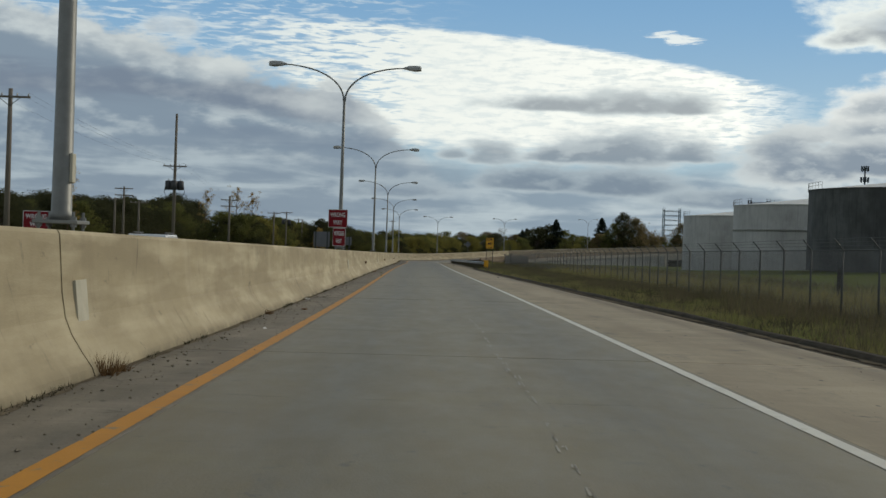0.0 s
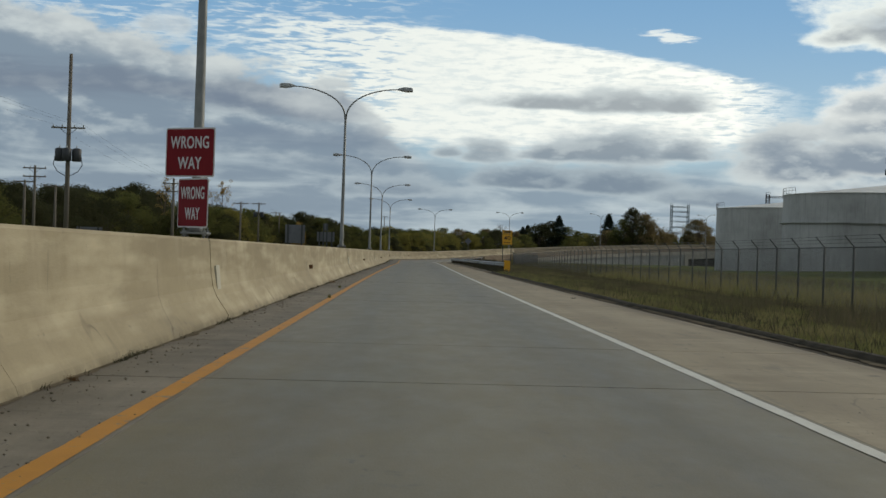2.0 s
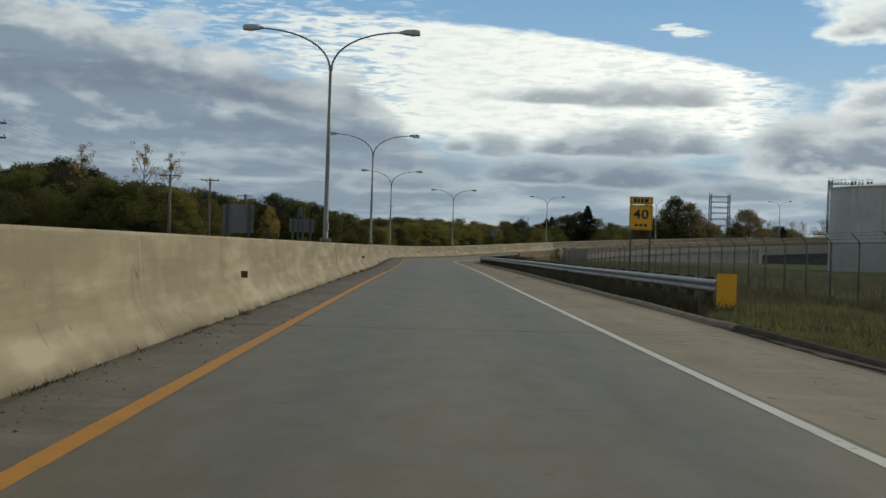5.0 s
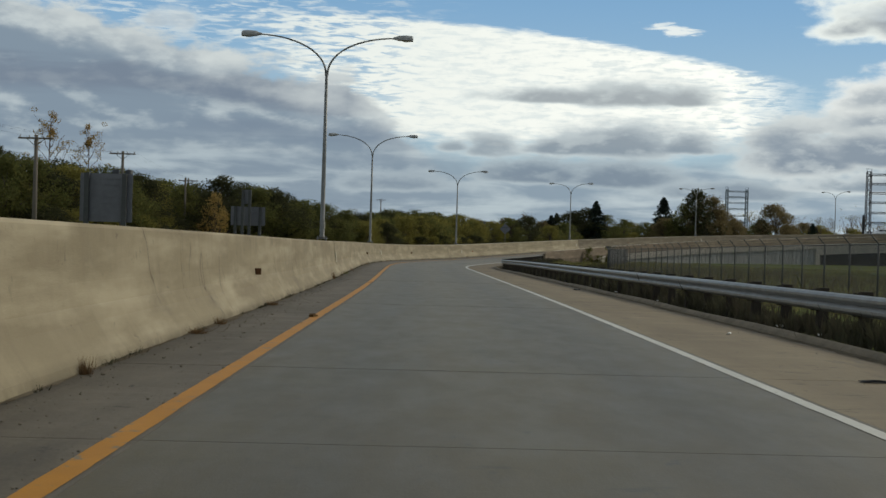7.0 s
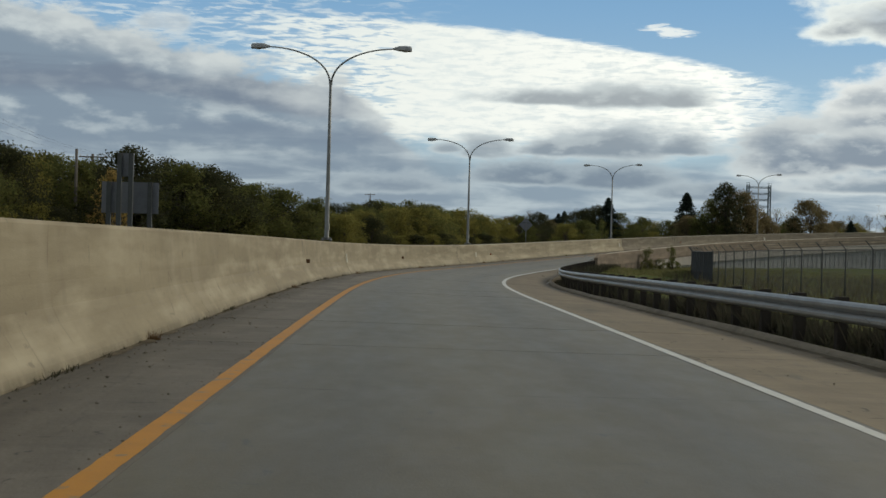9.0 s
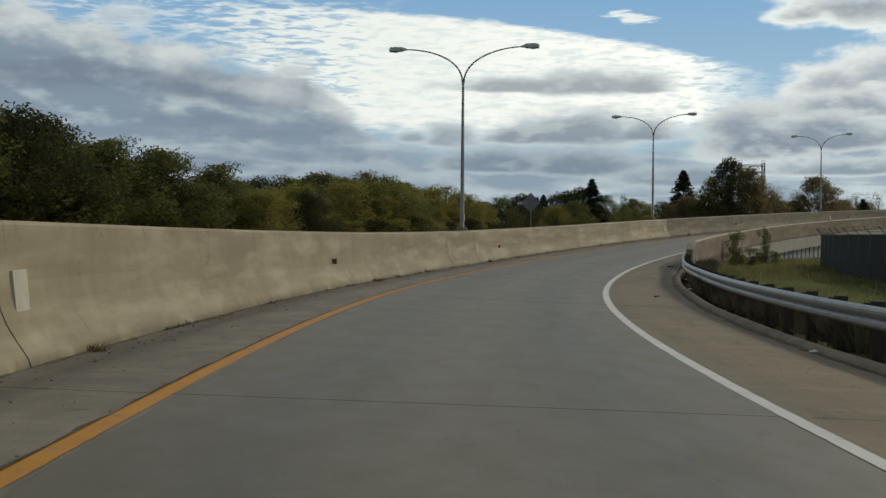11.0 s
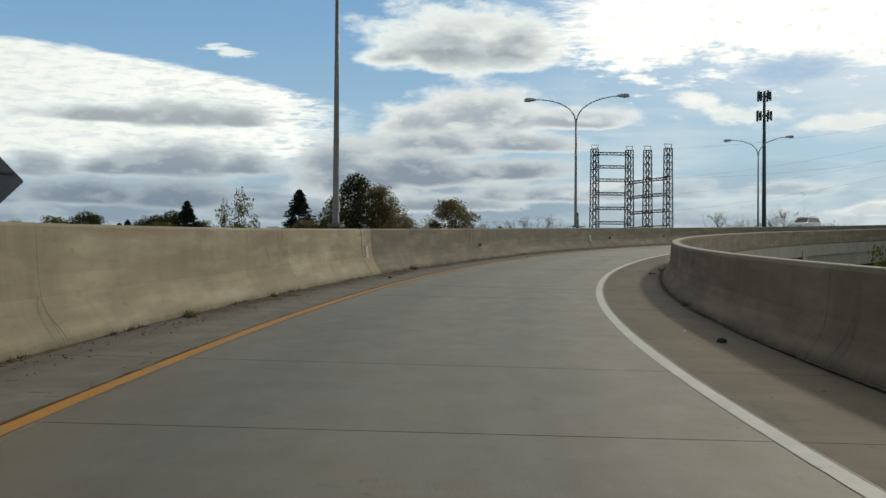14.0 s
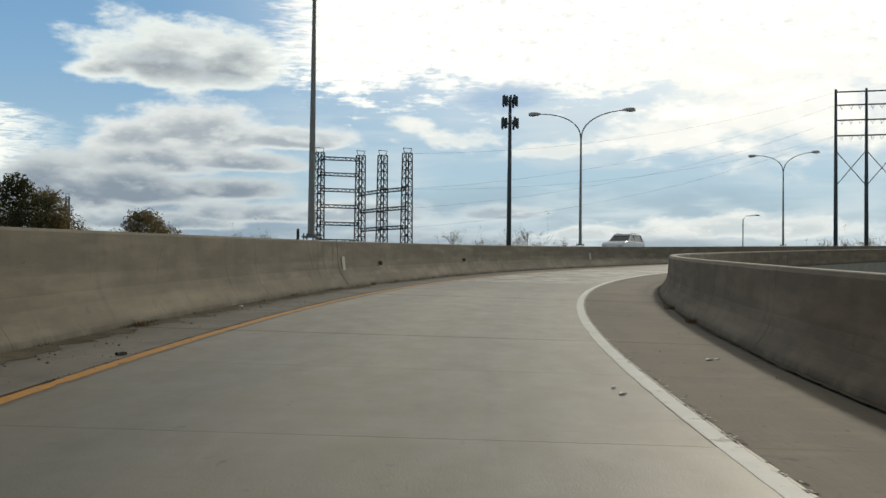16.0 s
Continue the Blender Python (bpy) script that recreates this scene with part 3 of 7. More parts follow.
M_CURB = mat("curb_concrete", (0.082, 0.070, 0.053), (0.045, 0.039, 0.030), rough=0.95, scale=3.0, fine=14, bump=0.8, big=(0.028, 0.028, 0.018), bigscale=1.3, spec=0.10)
M_CURB2 = mat("dusty_curb_concrete", (0.270, 0.228, 0.170), (0.185, 0.156, 0.116), rough=0.95, scale=2.5, fine=14, bump=0.7, big=(0.125, 0.106, 0.080), bigscale=1.1, spec=0.10)
M_CRACK = mat("crack_shadow", (0.045, 0.040, 0.032), rough=0.95, scale=6, fine=30, bump=0)
M_YEL = worn_paint("yellow_paint", (0.52, 0.228, 0.014), (0.21, 0.175, 0.115), 0.575)
M_WHI = worn_paint("white_paint", (0.64, 0.625, 0.56), (0.27, 0.24, 0.19), 0.62)
M_PALE = mat("sunlit_edge_and_flakes", (0.52, 0.47, 0.37), (0.42, 0.37, 0.29), rough=0.9, scale=2.5, fine=25, bump=0.3, uv=True)
M_CHALK = worn_paint("chalky_scrape", (0.33, 0.305, 0.25), (0.23, 0.205, 0.15), 0.55)
M_GALV = mat("galvanised_steel", (0.235, 0.238, 0.225), (0.165, 0.168, 0.158), rough=0.5, metal=0.4, scale=5, fine=60, bump=0.05, streak=0.35)
M_LAMP = mat("lamp_housing", (0.42, 0.42, 0.41), (0.34, 0.34, 0.33), rough=0.55, metal=0.1, scale=6, fine=50, bump=0.03)
M_LENS = glass_mat("lamp_lens", (0.45, 0.45, 0.42), 0.2)
M_PLATE = mat("pale_plate", (0.50, 0.475, 0.38), (0.42, 0.39, 0.30), rough=0.7, scale=4, fine=50, bump=0.1, streak=0.3)
M_REFL = mat("amber_reflector", (0.55, 0.13, 0.03), (0.42, 0.09, 0.02), rough=0.35, scale=20, fine=90, bump=0.1)
M_RUST = mat("rusty_steel", (0.16, 0.075, 0.03), (0.08, 0.04, 0.02), rough=0.9, scale=20, fine=90, bump=0.4)
M_RAIL = mat("guardrail_steel", (0.37, 0.37, 0.36), (0.26, 0.26, 0.25), rough=0.42, metal=0.45, scale=3, fine=50, bump=0.05, streak=0.35)
M_WOODPOST = mat("weathered_timber", (0.050, 0.042, 0.033), (0.028, 0.024, 0.019), rough=0.9, scale=6, fine=40, bump=0.5, stretch=(1, 1, 0.2), spec=0.15)
M_UPOLE = mat("utility_pole_wood", (0.19, 0.165, 0.135), (0.12, 0.10, 0.08), rough=0.9, scale=5, fine=40, bump=0.4, stretch=(1, 1, 0.1))
M_FENCE = mat("fence_steel", (0.085, 0.087, 0.083), (0.06, 0.062, 0.06), rough=0.6, metal=0.2, scale=5, fine=50, bump=0.05)
M_MESH = mesh_wire("chain_link", (0.115, 0.110, 0.105), 0.075, 0.20)
M_SCREEN = mat("dark_screen_cloth", (0.032, 0.032, 0.031), (0.02, 0.02, 0.02), rough=0.9, scale=3, fine=60)
M_TANK = mat("tank_white_paint", (0.50, 0.50, 0.485), (0.42, 0.42, 0.405), rough=0.6, scale=0.3, fine=5, bump=0.05, streak=0.75, big=(0.30, 0.298, 0.285), bigscale=0.14, spec=0.2)
M_TANKD = mat("tank_grey_stained", (0.135, 0.14, 0.138), (0.065, 0.068, 0.066), rough=0.7, scale=0.3, fine=5, bump=0.05, streak=0.95, big=(0.04, 0.04, 0.04), bigscale=0.12, spec=0.2)
M_ROOF = mat("tank_roof_paint", (0.66, 0.66, 0.63), rough=0.5, scale=0.5, fine=6, bump=0.05)
M_RED = mat("sign_red", (0.215, 0.008, 0.014), (0.175, 0.006, 0.010), rough=0.6, scale=3, fine=60, bump=0.02, spec=0.2)
M_SWHITE = mat("sign_white", (0.72, 0.70, 0.68), rough=0.5, scale=5, fine=60, bump=0.02)
M_SYEL = mat("sign_yellow", (0.72, 0.36, 0.012), (0.65, 0.31, 0.01), rough=0.45, scale=4, fine=60, bump=0.02)
M_SBLACK = mat("sign_black", (0.015, 0.015, 0.015), rough=0.5, scale=5, fine=60, bump=0.02)
M_ALU = mat("sign_back_aluminium", (0.19, 0.192, 0.205), (0.14, 0.142, 0.152), rough=0.55, metal=0.3, scale=2, fine=30, bump=0.05, streak=0.2)
M_BARK = mat("bark", (0.10, 0.08, 0.062), (0.06, 0.047, 0.036), rough=0.95, scale=6, fine=30, bump=0.6, stretch=(1, 1, 0.3))
M_LEAF = mat("leaves_green", (0.140, 0.156, 0.050), (0.086, 0.102, 0.034), rough=0.75, scale=0.5, fine=6, bump=0, translucent=0.62, island=0.5, big=(0.165, 0.140, 0.046), bigscale=0.15, spec=0.15)
M_LEAFD = mat("leaves_dark", (0.058, 0.066, 0.030), (0.036, 0.043, 0.021), rough=0.75, scale=0.5, fine=6, bump=0, translucent=0.55, island=0.5, big=(0.095, 0.085, 0.040), bigscale=0.15, spec=0.12)
M_LEAFY = mat("leaves_olive", (0.270, 0.250, 0.070), (0.160, 0.158, 0.050), rough=0.75, scale=0.5, fine=6, bump=0, translucent=0.62, island=0.5, big=(0.255, 0.205, 0.046), bigscale=0.15, spec=0.15)
M_LEAFG = mat("leaves_golden", (0.44, 0.33, 0.105), (0.32, 0.22, 0.070), rough=0.7, scale=0.5, fine=6, bump=0, translucent=0.55, island=0.5, big=(0.30, 0.16, 0.045), bigscale=0.15)
# russet paled and greyed, so distance haze sits in the leaf colour
M_LEAFO = mat("leaves_russet", (0.215, 0.180, 0.092), (0.155, 0.136, 0.074), rough=0.75, scale=0.5, fine=6, bump=0, translucent=0.68, island=0.5, big=(0.205, 0.140, 0.070), bigscale=0.15, spec=0.15)
M_NEEDLE = mat("spruce_needles", (0.056, 0.074, 0.054), (0.036, 0.050, 0.038), rough=0.8, scale=0.5, fine=6, bump=0, translucent=0.25, island=0.5, spec=0.1)
M_TWIG = mat("bare_twigs", (0.17, 0.12, 0.085), (0.11, 0.075, 0.055), rough=0.9, scale=3, fine=20, bump=0)
M_GROUND = mat("field_grass", (0.122, 0.148, 0.046), (0.082, 0.098, 0.034), rough=1.0, scale=0.35, fine=5, bump=0.6, big=(0.098, 0.082, 0.040), bigscale=0.12, detail=10, spec=0.02)
M_GRASS = mat("grass_blades", (0.190, 0.208, 0.072), (0.088, 0.104, 0.036), rough=0.9, scale=0.55, fine=5, bump=0, translucent=0.5, island=0.55, big=(0.285, 0.235, 0.125), bigscale=0.35, spec=0.08)
M_WEED = mat("dry_weeds", (0.190, 0.155, 0.108), (0.112, 0.092, 0.064), rough=0.9, scale=0.6, fine=5, bump=0, translucent=0.45, island=0.65, big=(0.095, 0.098, 0.050), bigscale=0.3, spec=0.05)
# weed colours with the shade under the rail mixed in; also dark verge patches
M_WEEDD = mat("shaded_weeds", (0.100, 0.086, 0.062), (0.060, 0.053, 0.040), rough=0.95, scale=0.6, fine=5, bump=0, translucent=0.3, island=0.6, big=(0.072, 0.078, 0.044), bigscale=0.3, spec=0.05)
M_PALEG = mat("pale_grass", (0.36, 0.31, 0.16), (0.24, 0.21, 0.10), rough=0.9, scale=0.6, fine=5, bump=0, translucent=0.5, island=0.5, big=(0.22, 0.22, 0.09), bigscale=0.3, spec=0.05)
M_STRAW = mat("straw_weeds", (0.24, 0.150, 0.075), (0.13, 0.085, 0.048), rough=0.9, scale=2, fine=9, bump=0, translucent=0.4, island=0.6, spec=0.05)
M_ASPH = mat("asphalt", (0.055, 0.055, 0.055), (0.04, 0.04, 0.041), rough=0.9, scale=1, fine=30, bump=0.4)
M_CARW = mat("white_car_paint", (0.75, 0.76, 0.77), (0.72, 0.73, 0.74), rough=0.25, scale=2, fine=5, bump=0)
M_CARD = mat("dark_car_paint", (0.03, 0.035, 0.045), rough=0.25, scale=2, fine=5, bump=0)
M_GLASS = glass_mat("car_glass", (0.02, 0.025, 0.03), 0.04)
M_TYRE = mat("tyre_rubber", (0.02, 0.02, 0.02), rough=0.9, scale=8, fine=60)
M_LATT = mat("dark_lattice_steel", (0.028, 0.028, 0.032), (0.02, 0.02, 0.024), rough=0.7, metal=0.0, scale=2, fine=20, bump=0)
M_TEAL = mat("teal_lattice_steel", (0.13, 0.17, 0.19), rough=0.6, metal=0.3, scale=2, fine=20, bump=0)
M_MAST = mat("mast_steel", (0.050, 0.070, 0.088), (0.038, 0.052, 0.066), rough=0.6, metal=0.0, scale=2, fine=20, bump=0)
M_XFMR = mat("transformer_grey", (0.055, 0.058, 0.062), (0.038, 0.040, 0.044), rough=0.6, scale=4, fine=40, bump=0.05)
M_WIRE = mat("wire", (0.05, 0.05, 0.055), rough=0.6, scale=2, fine=20, bump=0)
M_RIB = mat("ribbed_wall_panel", (0.40, 0.395, 0.375), (0.29, 0.286, 0.27), rough=0.85, scale=0.8, fine=10, bump=0.2, streak=0.7, rnd=0.45, spec=0.15)
M_GIRD = mat("bridge_concrete", (0.36, 0.33, 0.28), (0.29, 0.265, 0.225), rough=0.9, scale=0.7, fine=12, bump=0.3, streak=0.6)
M_DARK = mat("span_shade_dark", (0.045, 0.038, 0.028), (0.028, 0.024, 0.018), rough=0.95, scale=3, fine=15, bump=0.6)
M_STONE = mat("gravel_bits", (0.24, 0.21, 0.165), (0.15, 0.13, 0.10), rough=0.95, scale=8, fine=30, bump=0.4, island=0.6)
M_DIRT = mat("gutter_dirt", (0.165, 0.138, 0.100), (0.105, 0.088, 0.064), rough=1.0, scale=2.5, fine=12, bump=1.0, big=(0.075, 0.064, 0.044), bigscale=0.9, spec=0.03, bumpdist=0.02)
M_LITTER = mat("litter_white", (0.7, 0.7, 0.68), rough=0.5, scale=8, fine=30)

# ---- alignment of the ramp: stations along the yellow line ----
ST_H = (-60, 0, 60, 120, 170, 200, 225, 250, 280, 310, 340, 370, 400, 440, 480, 560)
HEAD = (0.2, 0.6, 1.4, 1.04, 0.9, 1.75, 1.3, -4.38, -12.79, -22.04, -31.16, -38.5, -48.28, -62.25, -76.36, -104.0)
ST_Z = (-60, 0, 30, 80, 155, 187, 220, 240, 262, 280, 300, 322, 345, 372, 426, 470, 560)
ELEV = (-0.72, -1.26, -1.53, -1.94, -2.69, -2.99, -3.16, -3.38, -3.60, -3.70, -3.52, -3.02, -2.32, -1.35, 0.45, 2.05, 5.2)
ST_B = (-60, 0, 80, 140, 180, 210, 235, 252, 270, 300, 330, 560)
BANK = (-0.3, -0.25, -0.30, -0.08, -0.05, 0.72, 1.6, 1.85, 1.65, 1.3, 1.1, 1.1)
X0 = -1.893
_S = np.arange(-60.0, 561.0, 1.0)


def _soften(v, n):
    return np.convolve(np.pad(v, n, mode="edge"), np.ones(2 * n + 1) / (2 * n + 1), "valid")


_HD = _soften(np.interp(_S, ST_H, HEAD), 12)
_ZZ = _soften(np.interp(_S, ST_Z, ELEV), 12)
_BK = _soften(np.interp(_S, ST_B, BANK), 12)
_X = np.cumsum(-np.sin(np.radians(_HD)))
_Y = np.cumsum(np.cos(np.radians(_HD)))
_X, _Y = _X - _X[60] + X0, _Y - _Y[60]
_SH = _soften(np.interp(_S, (100, 150, 185, 215, 240, 272, 310, 355, 560), (0.0, 0.03, 0.10, 0.15, 0.25, 0.25, 0.38, 0.31, 0.30)), 10)
_X, _Y = _X + _SH * np.cos(np.radians(_HD)), _Y + _SH * np.sin(np.radians(_HD))

# settlement and set-out of the built ramp, on stations KN
KN = (0, 25, 50, 75, 100, 140, 165, 190, 215, 240, 260, 280, 300, 320, 340, 360, 380, 410, 450)
_ZZ = _ZZ + _soften(np.interp(_S, KN, (0.008, -0.001, -0.010, -0.024, -0.010, 0.014, 0.021, 0.004, -0.035, -0.062, -0.073, -0.074, -0.064, -0.053, -0.031, -0.063, -0.103, -0.139, -0.173)), 5)
_BK = _BK + _soften(np.interp(_S, KN, (-0.055, -0.077, -0.096, -0.128, -0.138, -0.138, -0.100, -0.069, -0.063, -0.003, 0.035, -0.052, -0.106, -0.134, -0.133, -0.106, -0.080, -0.052, -0.022)), 5)
_off = lambda v: (lambda s: float(np.interp(s, KN, v)))
YLINE = _off((-0.175, -0.171, -0.161, -0.141, -0.132, -0.114, -0.066, -0.019, -0.005, -0.039, -0.094, -0.093, -0.080, -0.088, -0.121, -0.153, -0.154, -0.141, -0.124))       # yellow line
D_FOOT = _off((0.135, 0.117, 0.091, 0.093, 0.118, 0.140, 0.120, 0.079, 0.056, 0.052, 0.112, 0.172, 0.173, 0.156, 0.151, 0.171, 0.147, 0.107, 0.062))      # barrier face
D_TOP = _off((-0.003, -0.020, -0.036, -0.044, -0.034, -0.018, -0.001, 0.001, -0.011, -0.014, 0.011, 0.053, 0.068, 0.052, 0.026, -0.005, -0.034, -0.055, -0.072))       # barrier height
D_WHITE = _off((-0.000, -0.001, -0.003, 0.001, 0.006, 0.014, 0.023, 0.034, 0.051, 0.063, 0.093, 0.161, 0.170, 0.100, 0.036, 0.015, 0.038, 0.050, 0.059))
D_CURB = _off((0.003, 0.002, 0.000, -0.001, -0.004, -0.007, -0.011, -0.016, -0.020, -0.023, -0.022, -0.013, 0.007, 0.044, 0.066, 0.072, 0.070, 0.060, 0.048))
D_PARA = _off((-0.003, -0.001, 0.001, 0.003, 0.006, 0.009, 0.012, 0.015, 0.016, 0.015, 0.009, -0.005, -0.028, -0.047, -0.054, -0.065, -0.069, -0.065, -0.060))      # parapet height


def rd(s, lat, up=0.0):
    """World place at station s, lat metres right of the yellow line, up metres above the pavement."""
    x, y, h = np.interp(s, _S, _X), np.interp(s, _S, _Y), radians(np.interp(s, _S, _HD))
    b = math.tan(radians(np.interp(s, _S, _BK)))
    return Vector((x + lat * math.cos(h), y + lat * math.sin(h), np.interp(s, _S, _ZZ) - b * max(-3.0, min(9.5, lat)) + up))


def heading(s):
    return float(np.interp(s, _S, _HD))


def nearest(x, y):
    """Station and lateral offset of a place."""
    i = int(np.argmin((_X - x) ** 2 + (_Y - y) ** 2))
    h = radians(_HD[i])
    return float(_S[i]), (x - _X[i]) * math.cos(h) + (y - _Y[i]) * math.sin(h)


# ---- mesh helpers ----
def finish(name, bm, material, parent=None, label="", smooth=False):
    me = bpy.data.meshes.new(name)
    bm.to_mesh(me)
    bm.free()
    if material:
        for mm in (material if isinstance(material, (list, tuple)) else [material]):
            me.materials.append(mm)
    if smooth:
        for p in me.polygons:
            p.use_smooth = True
    ob = new(name, me)
    if parent:
        ob.parent = parent
    if label:
        ob["label"] = label
    return ob


def part(name, bm, material, parent, label="", smooth=False):
    return finish(name, bm, material, parent, label, smooth)


def share(name, me, parent, m=None):
    ob = new(name, me)
    ob.parent = parent
    if m:
        ob.matrix_basis = m
    return ob


def thing(name, label, category, at=(0, 0, 0), turn=0.0, group="", kind=""):
    e = new(name)
    e.empty_display_size = 0.3
    e.matrix_world = pose(at[0], at[1], at[2], 0, 0, turn)
    return tagged(e, label, category, group, kind)


def from_lists(name, verts, faces, material, parent=None, label="", smooth=False):
    me = bpy.data.meshes.new(name)
    me.from_pydata([tuple(v) for v in verts], [], faces)
    me.update()
    for mm in (material if isinstance(material, (list, tuple)) else [material]):
        me.materials.append(mm)
    if smooth:
        me.polygons.foreach_set("use_smooth", [True] * len(me.polygons))
    ob = new(name, me)
    if parent:
        ob.parent = parent
    if label:
        ob["label"] = label
    return ob


def box(bm, x0, y0, z0, x1, y1, z1, bevel=0.0):
    r = bmesh.ops.create_cube(bm, size=1.0, matrix=Matrix.Translation(((x0 + x1) / 2, (y0 + y1) / 2, (z0 + z1) / 2)) @ Matrix.Diagonal((x1 - x0, y1 - y0, z1 - z0, 1)))
    if bevel:
        es = {e for v in r["verts"] for e in v.link_edges}
        bmesh.ops.bevel(bm, geom=list(es), offset=bevel, segments=2, profile=0.5, affect="EDGES")


def tube(bm, pts, radii, sides=8, caps=True):
    """A round bar along points."""
    rings = []
    n = len(pts)
    pts = [Vector(p) for p in pts]
    for i, p in enumerate(pts):
        d = (pts[min(i + 1, n - 1)] - pts[max(i - 1, 0)]).normalized()
        ref = Vector((1, 0, 0)) if abs(d.x) < 0.8 else Vector((0, 1, 0))
        u = d.cross(ref).normalized()
        v = d.cross(u)
        r = radii[i] if isinstance(radii, (list, tuple)) else radii
        rings.append([bm.verts.new(p + r * (math.cos(2 * math.pi * k / sides) * u + math.sin(2 * math.pi * k / sides) * v)) for k in range(sides)])
    for a, b in zip(rings, rings[1:]):
        for k in range(sides):
            bm.faces.new((a[k], a[(k + 1) % sides], b[(k + 1) % sides], b[k]))
    if caps:
        bm.faces.new(list(reversed(rings[0])))
        bm.faces.new(rings[-1])


def sweep_lists(profile, s0, s1, step, closed=True, caps=True):
    """A cross-section of (lat, up) carried along the ramp; lat or up may be functions of the station."""
    n = max(1, int(math.ceil((s1 - s0) / step)))
    verts, faces = [], []
    k = len(profile)
    for i in range(n + 1):
        s = s0 + (s1 - s0) * i / n
        for a, b in profile:
            verts.append(rd(s, a(s) if callable(a) else a, b(s) if callable(b) else b))
    for i in range(n):
        for j in range(k if closed else k - 1):
            a, b = i * k + j, i * k + (j + 1) % k
            faces.append((a, b, b + k, a + k))
    if closed and caps:
        faces.append(tuple(range(k))[::-1])
        faces.append(tuple(n * k + j for j in range(k)))
    return verts, faces


def sweep(name, profile, s0, s1, step, material, parent=None, label="", closed=True, caps=True, smooth=False):
    v, f = sweep_lists(profile, s0, s1, step, closed, caps)
    ob = from_lists(name, v, f, material, parent, label, smooth)
    n = max(1, int(math.ceil((s1 - s0) / step)))
    k = len(profile)
    tall = max(b(s0) if callable(b) else b for a, b in profile) > 0.9
    flat = []
    for i in range(n + 1):
        s = s0 + (s1 - s0) * i / n
        for a, b in profile:
            flat.append((s, (b(s) if callable(b) else b) if tall else (a(s) if callable(a) else a)))
    lay = ob.data.uv_layers.new(name="UVMap")
    idx = np.empty(len(ob.data.loops), dtype=np.int32)
    ob.data.loops.foreach_get("vertex_index", idx)
    lay.data.foreach_set("uv", np.array(flat, dtype=np.float32)[idx].ravel())
    bm = bmesh.new()
    bm.from_mesh(ob.data)
    bmesh.ops.recalc_face_normals(bm, faces=bm.faces)
    bm.to_mesh(ob.data)
    bm.free()
    return ob


# ---- ground: one sheet to the horizon ----
def field_z(y):
    return float(np.interp(y, (-400, 0, 150, 270, 400, 600, 900), (-1.3, -1.55, -2.75, -4.2, -4.6, -3.4, -3.0)))


def ground_z(x, y):
    z = field_z(y)
    # raised pad below the tanks
    z += 1.5 * math.exp(-((x - 78) / 28) ** 2) * math.exp(-((y - 200) / 75) ** 2)
    s, lat = nearest(x, y)
    if -58 < s < 555:
        base = rd(s, max(-3.0, min(9.0, lat))).z
        if lat > 0:
            k = max(0.0, min(1.0, (lat - 8.2) / 7.0))
            inner = base - 0.06 - 0.35 * max(0.0, (lat - 8.5)) * (1 if lat > 8.5 else 0)
            if s < 296:
                z2 = (1 - k) * (base - 0.02) + k * min(z, base + 0.2)
                z = z2 if lat < 16 else min(z, base + 0.3) * max(0, 1 - (lat - 16) / 12) + z * min(1, (lat - 16) / 12)
                if lat < 8.15:
                    z = base - 0.5
            else:
                z = min(z, base - 0.5)
        else:
            if lat > -26:
                k = max(0.0, min(1.0, (-lat - 14) / 12.0))
                z = (1 - k) * min(base - 0.25, z + 0.9) + k * z if s < 300 else min(z, base - 0.5)
                if lat > -2.6:
                    z = min(z, base - 0.5)
    return z


def build_ground():
    xs = np.concatenate([[-4000, -2000, -1000, -500, -250], np.arange(-150, -30, 12), np.arange(-30, 60, 1.5), np.arange(60, 240, 12), [260, 320, 450, 700, 1200, 2200, 4000]])
    ys = np.concatenate([[-4000, -1500, -500, -200, -100], np.arange(-60, 440, 3.0), np.arange(440, 720, 20), [760, 900, 1200, 1800, 2800, 4400]])
    v = [(x, y, ground_z(x, y)) for y in ys for x in xs]
    n = len(xs)
    f = [(j * n + i, j * n + i + 1, (j + 1) * n + i + 1, (j + 1) * n + i) for j in range(len(ys) - 1) for i in range(n - 1)]
    ob = from_lists("ground", v, f, M_GROUND, smooth=True)
    tagged(ob, "rough autumn grass field with brownish patches", "ground", kind="structure")


build_ground()

# ---- pavement ----
WHITE = lambda s: D_WHITE(s) + float(np.interp(s, (-60, 30, 90, 160, 200, 250, 280, 330, 560), (4.90, 4.83, 4.85, 5.0, 5.03, 5.08, 5.24, 5.26, 5.34)))
CURB = lambda s: D_CURB(s) + float(np.interp(s, (-60, 20, 80, 160, 240, 252, 268, 288, 297, 312, 330, 350, 358, 366, 376, 386, 560), (7.85, 7.85, 7.40, 7.38, 7.32, 7.38, 7.64, 7.60, 7.46, 7.31, 7.15, 7.13, 7.20, 7.36, 7.47, 7.52, 7.52)))
S0, S1 = -40.0, 540.0

road = thing("road", "worn grey concrete ramp pavement with transverse joints", "road", kind="structure")
sweep("road_bed", [(-2.3, -0.03), (CURB, -0.03), (CURB, -0.40), (-2.3, -0.40)], S0, S1, 3.0, M_JOINT, road, "dark joint filler between slabs")
SLAB = 4.7


GUT_SHADE = lambda t: float(np.interp(t, (112, 130, 289, 292, 365, 375), (0.30, 0.13, 0.13, 0.22, 0.22, 0.13)))     # gutter between shoulder and curb; from 292 a dark strip as the parapet's contact shade


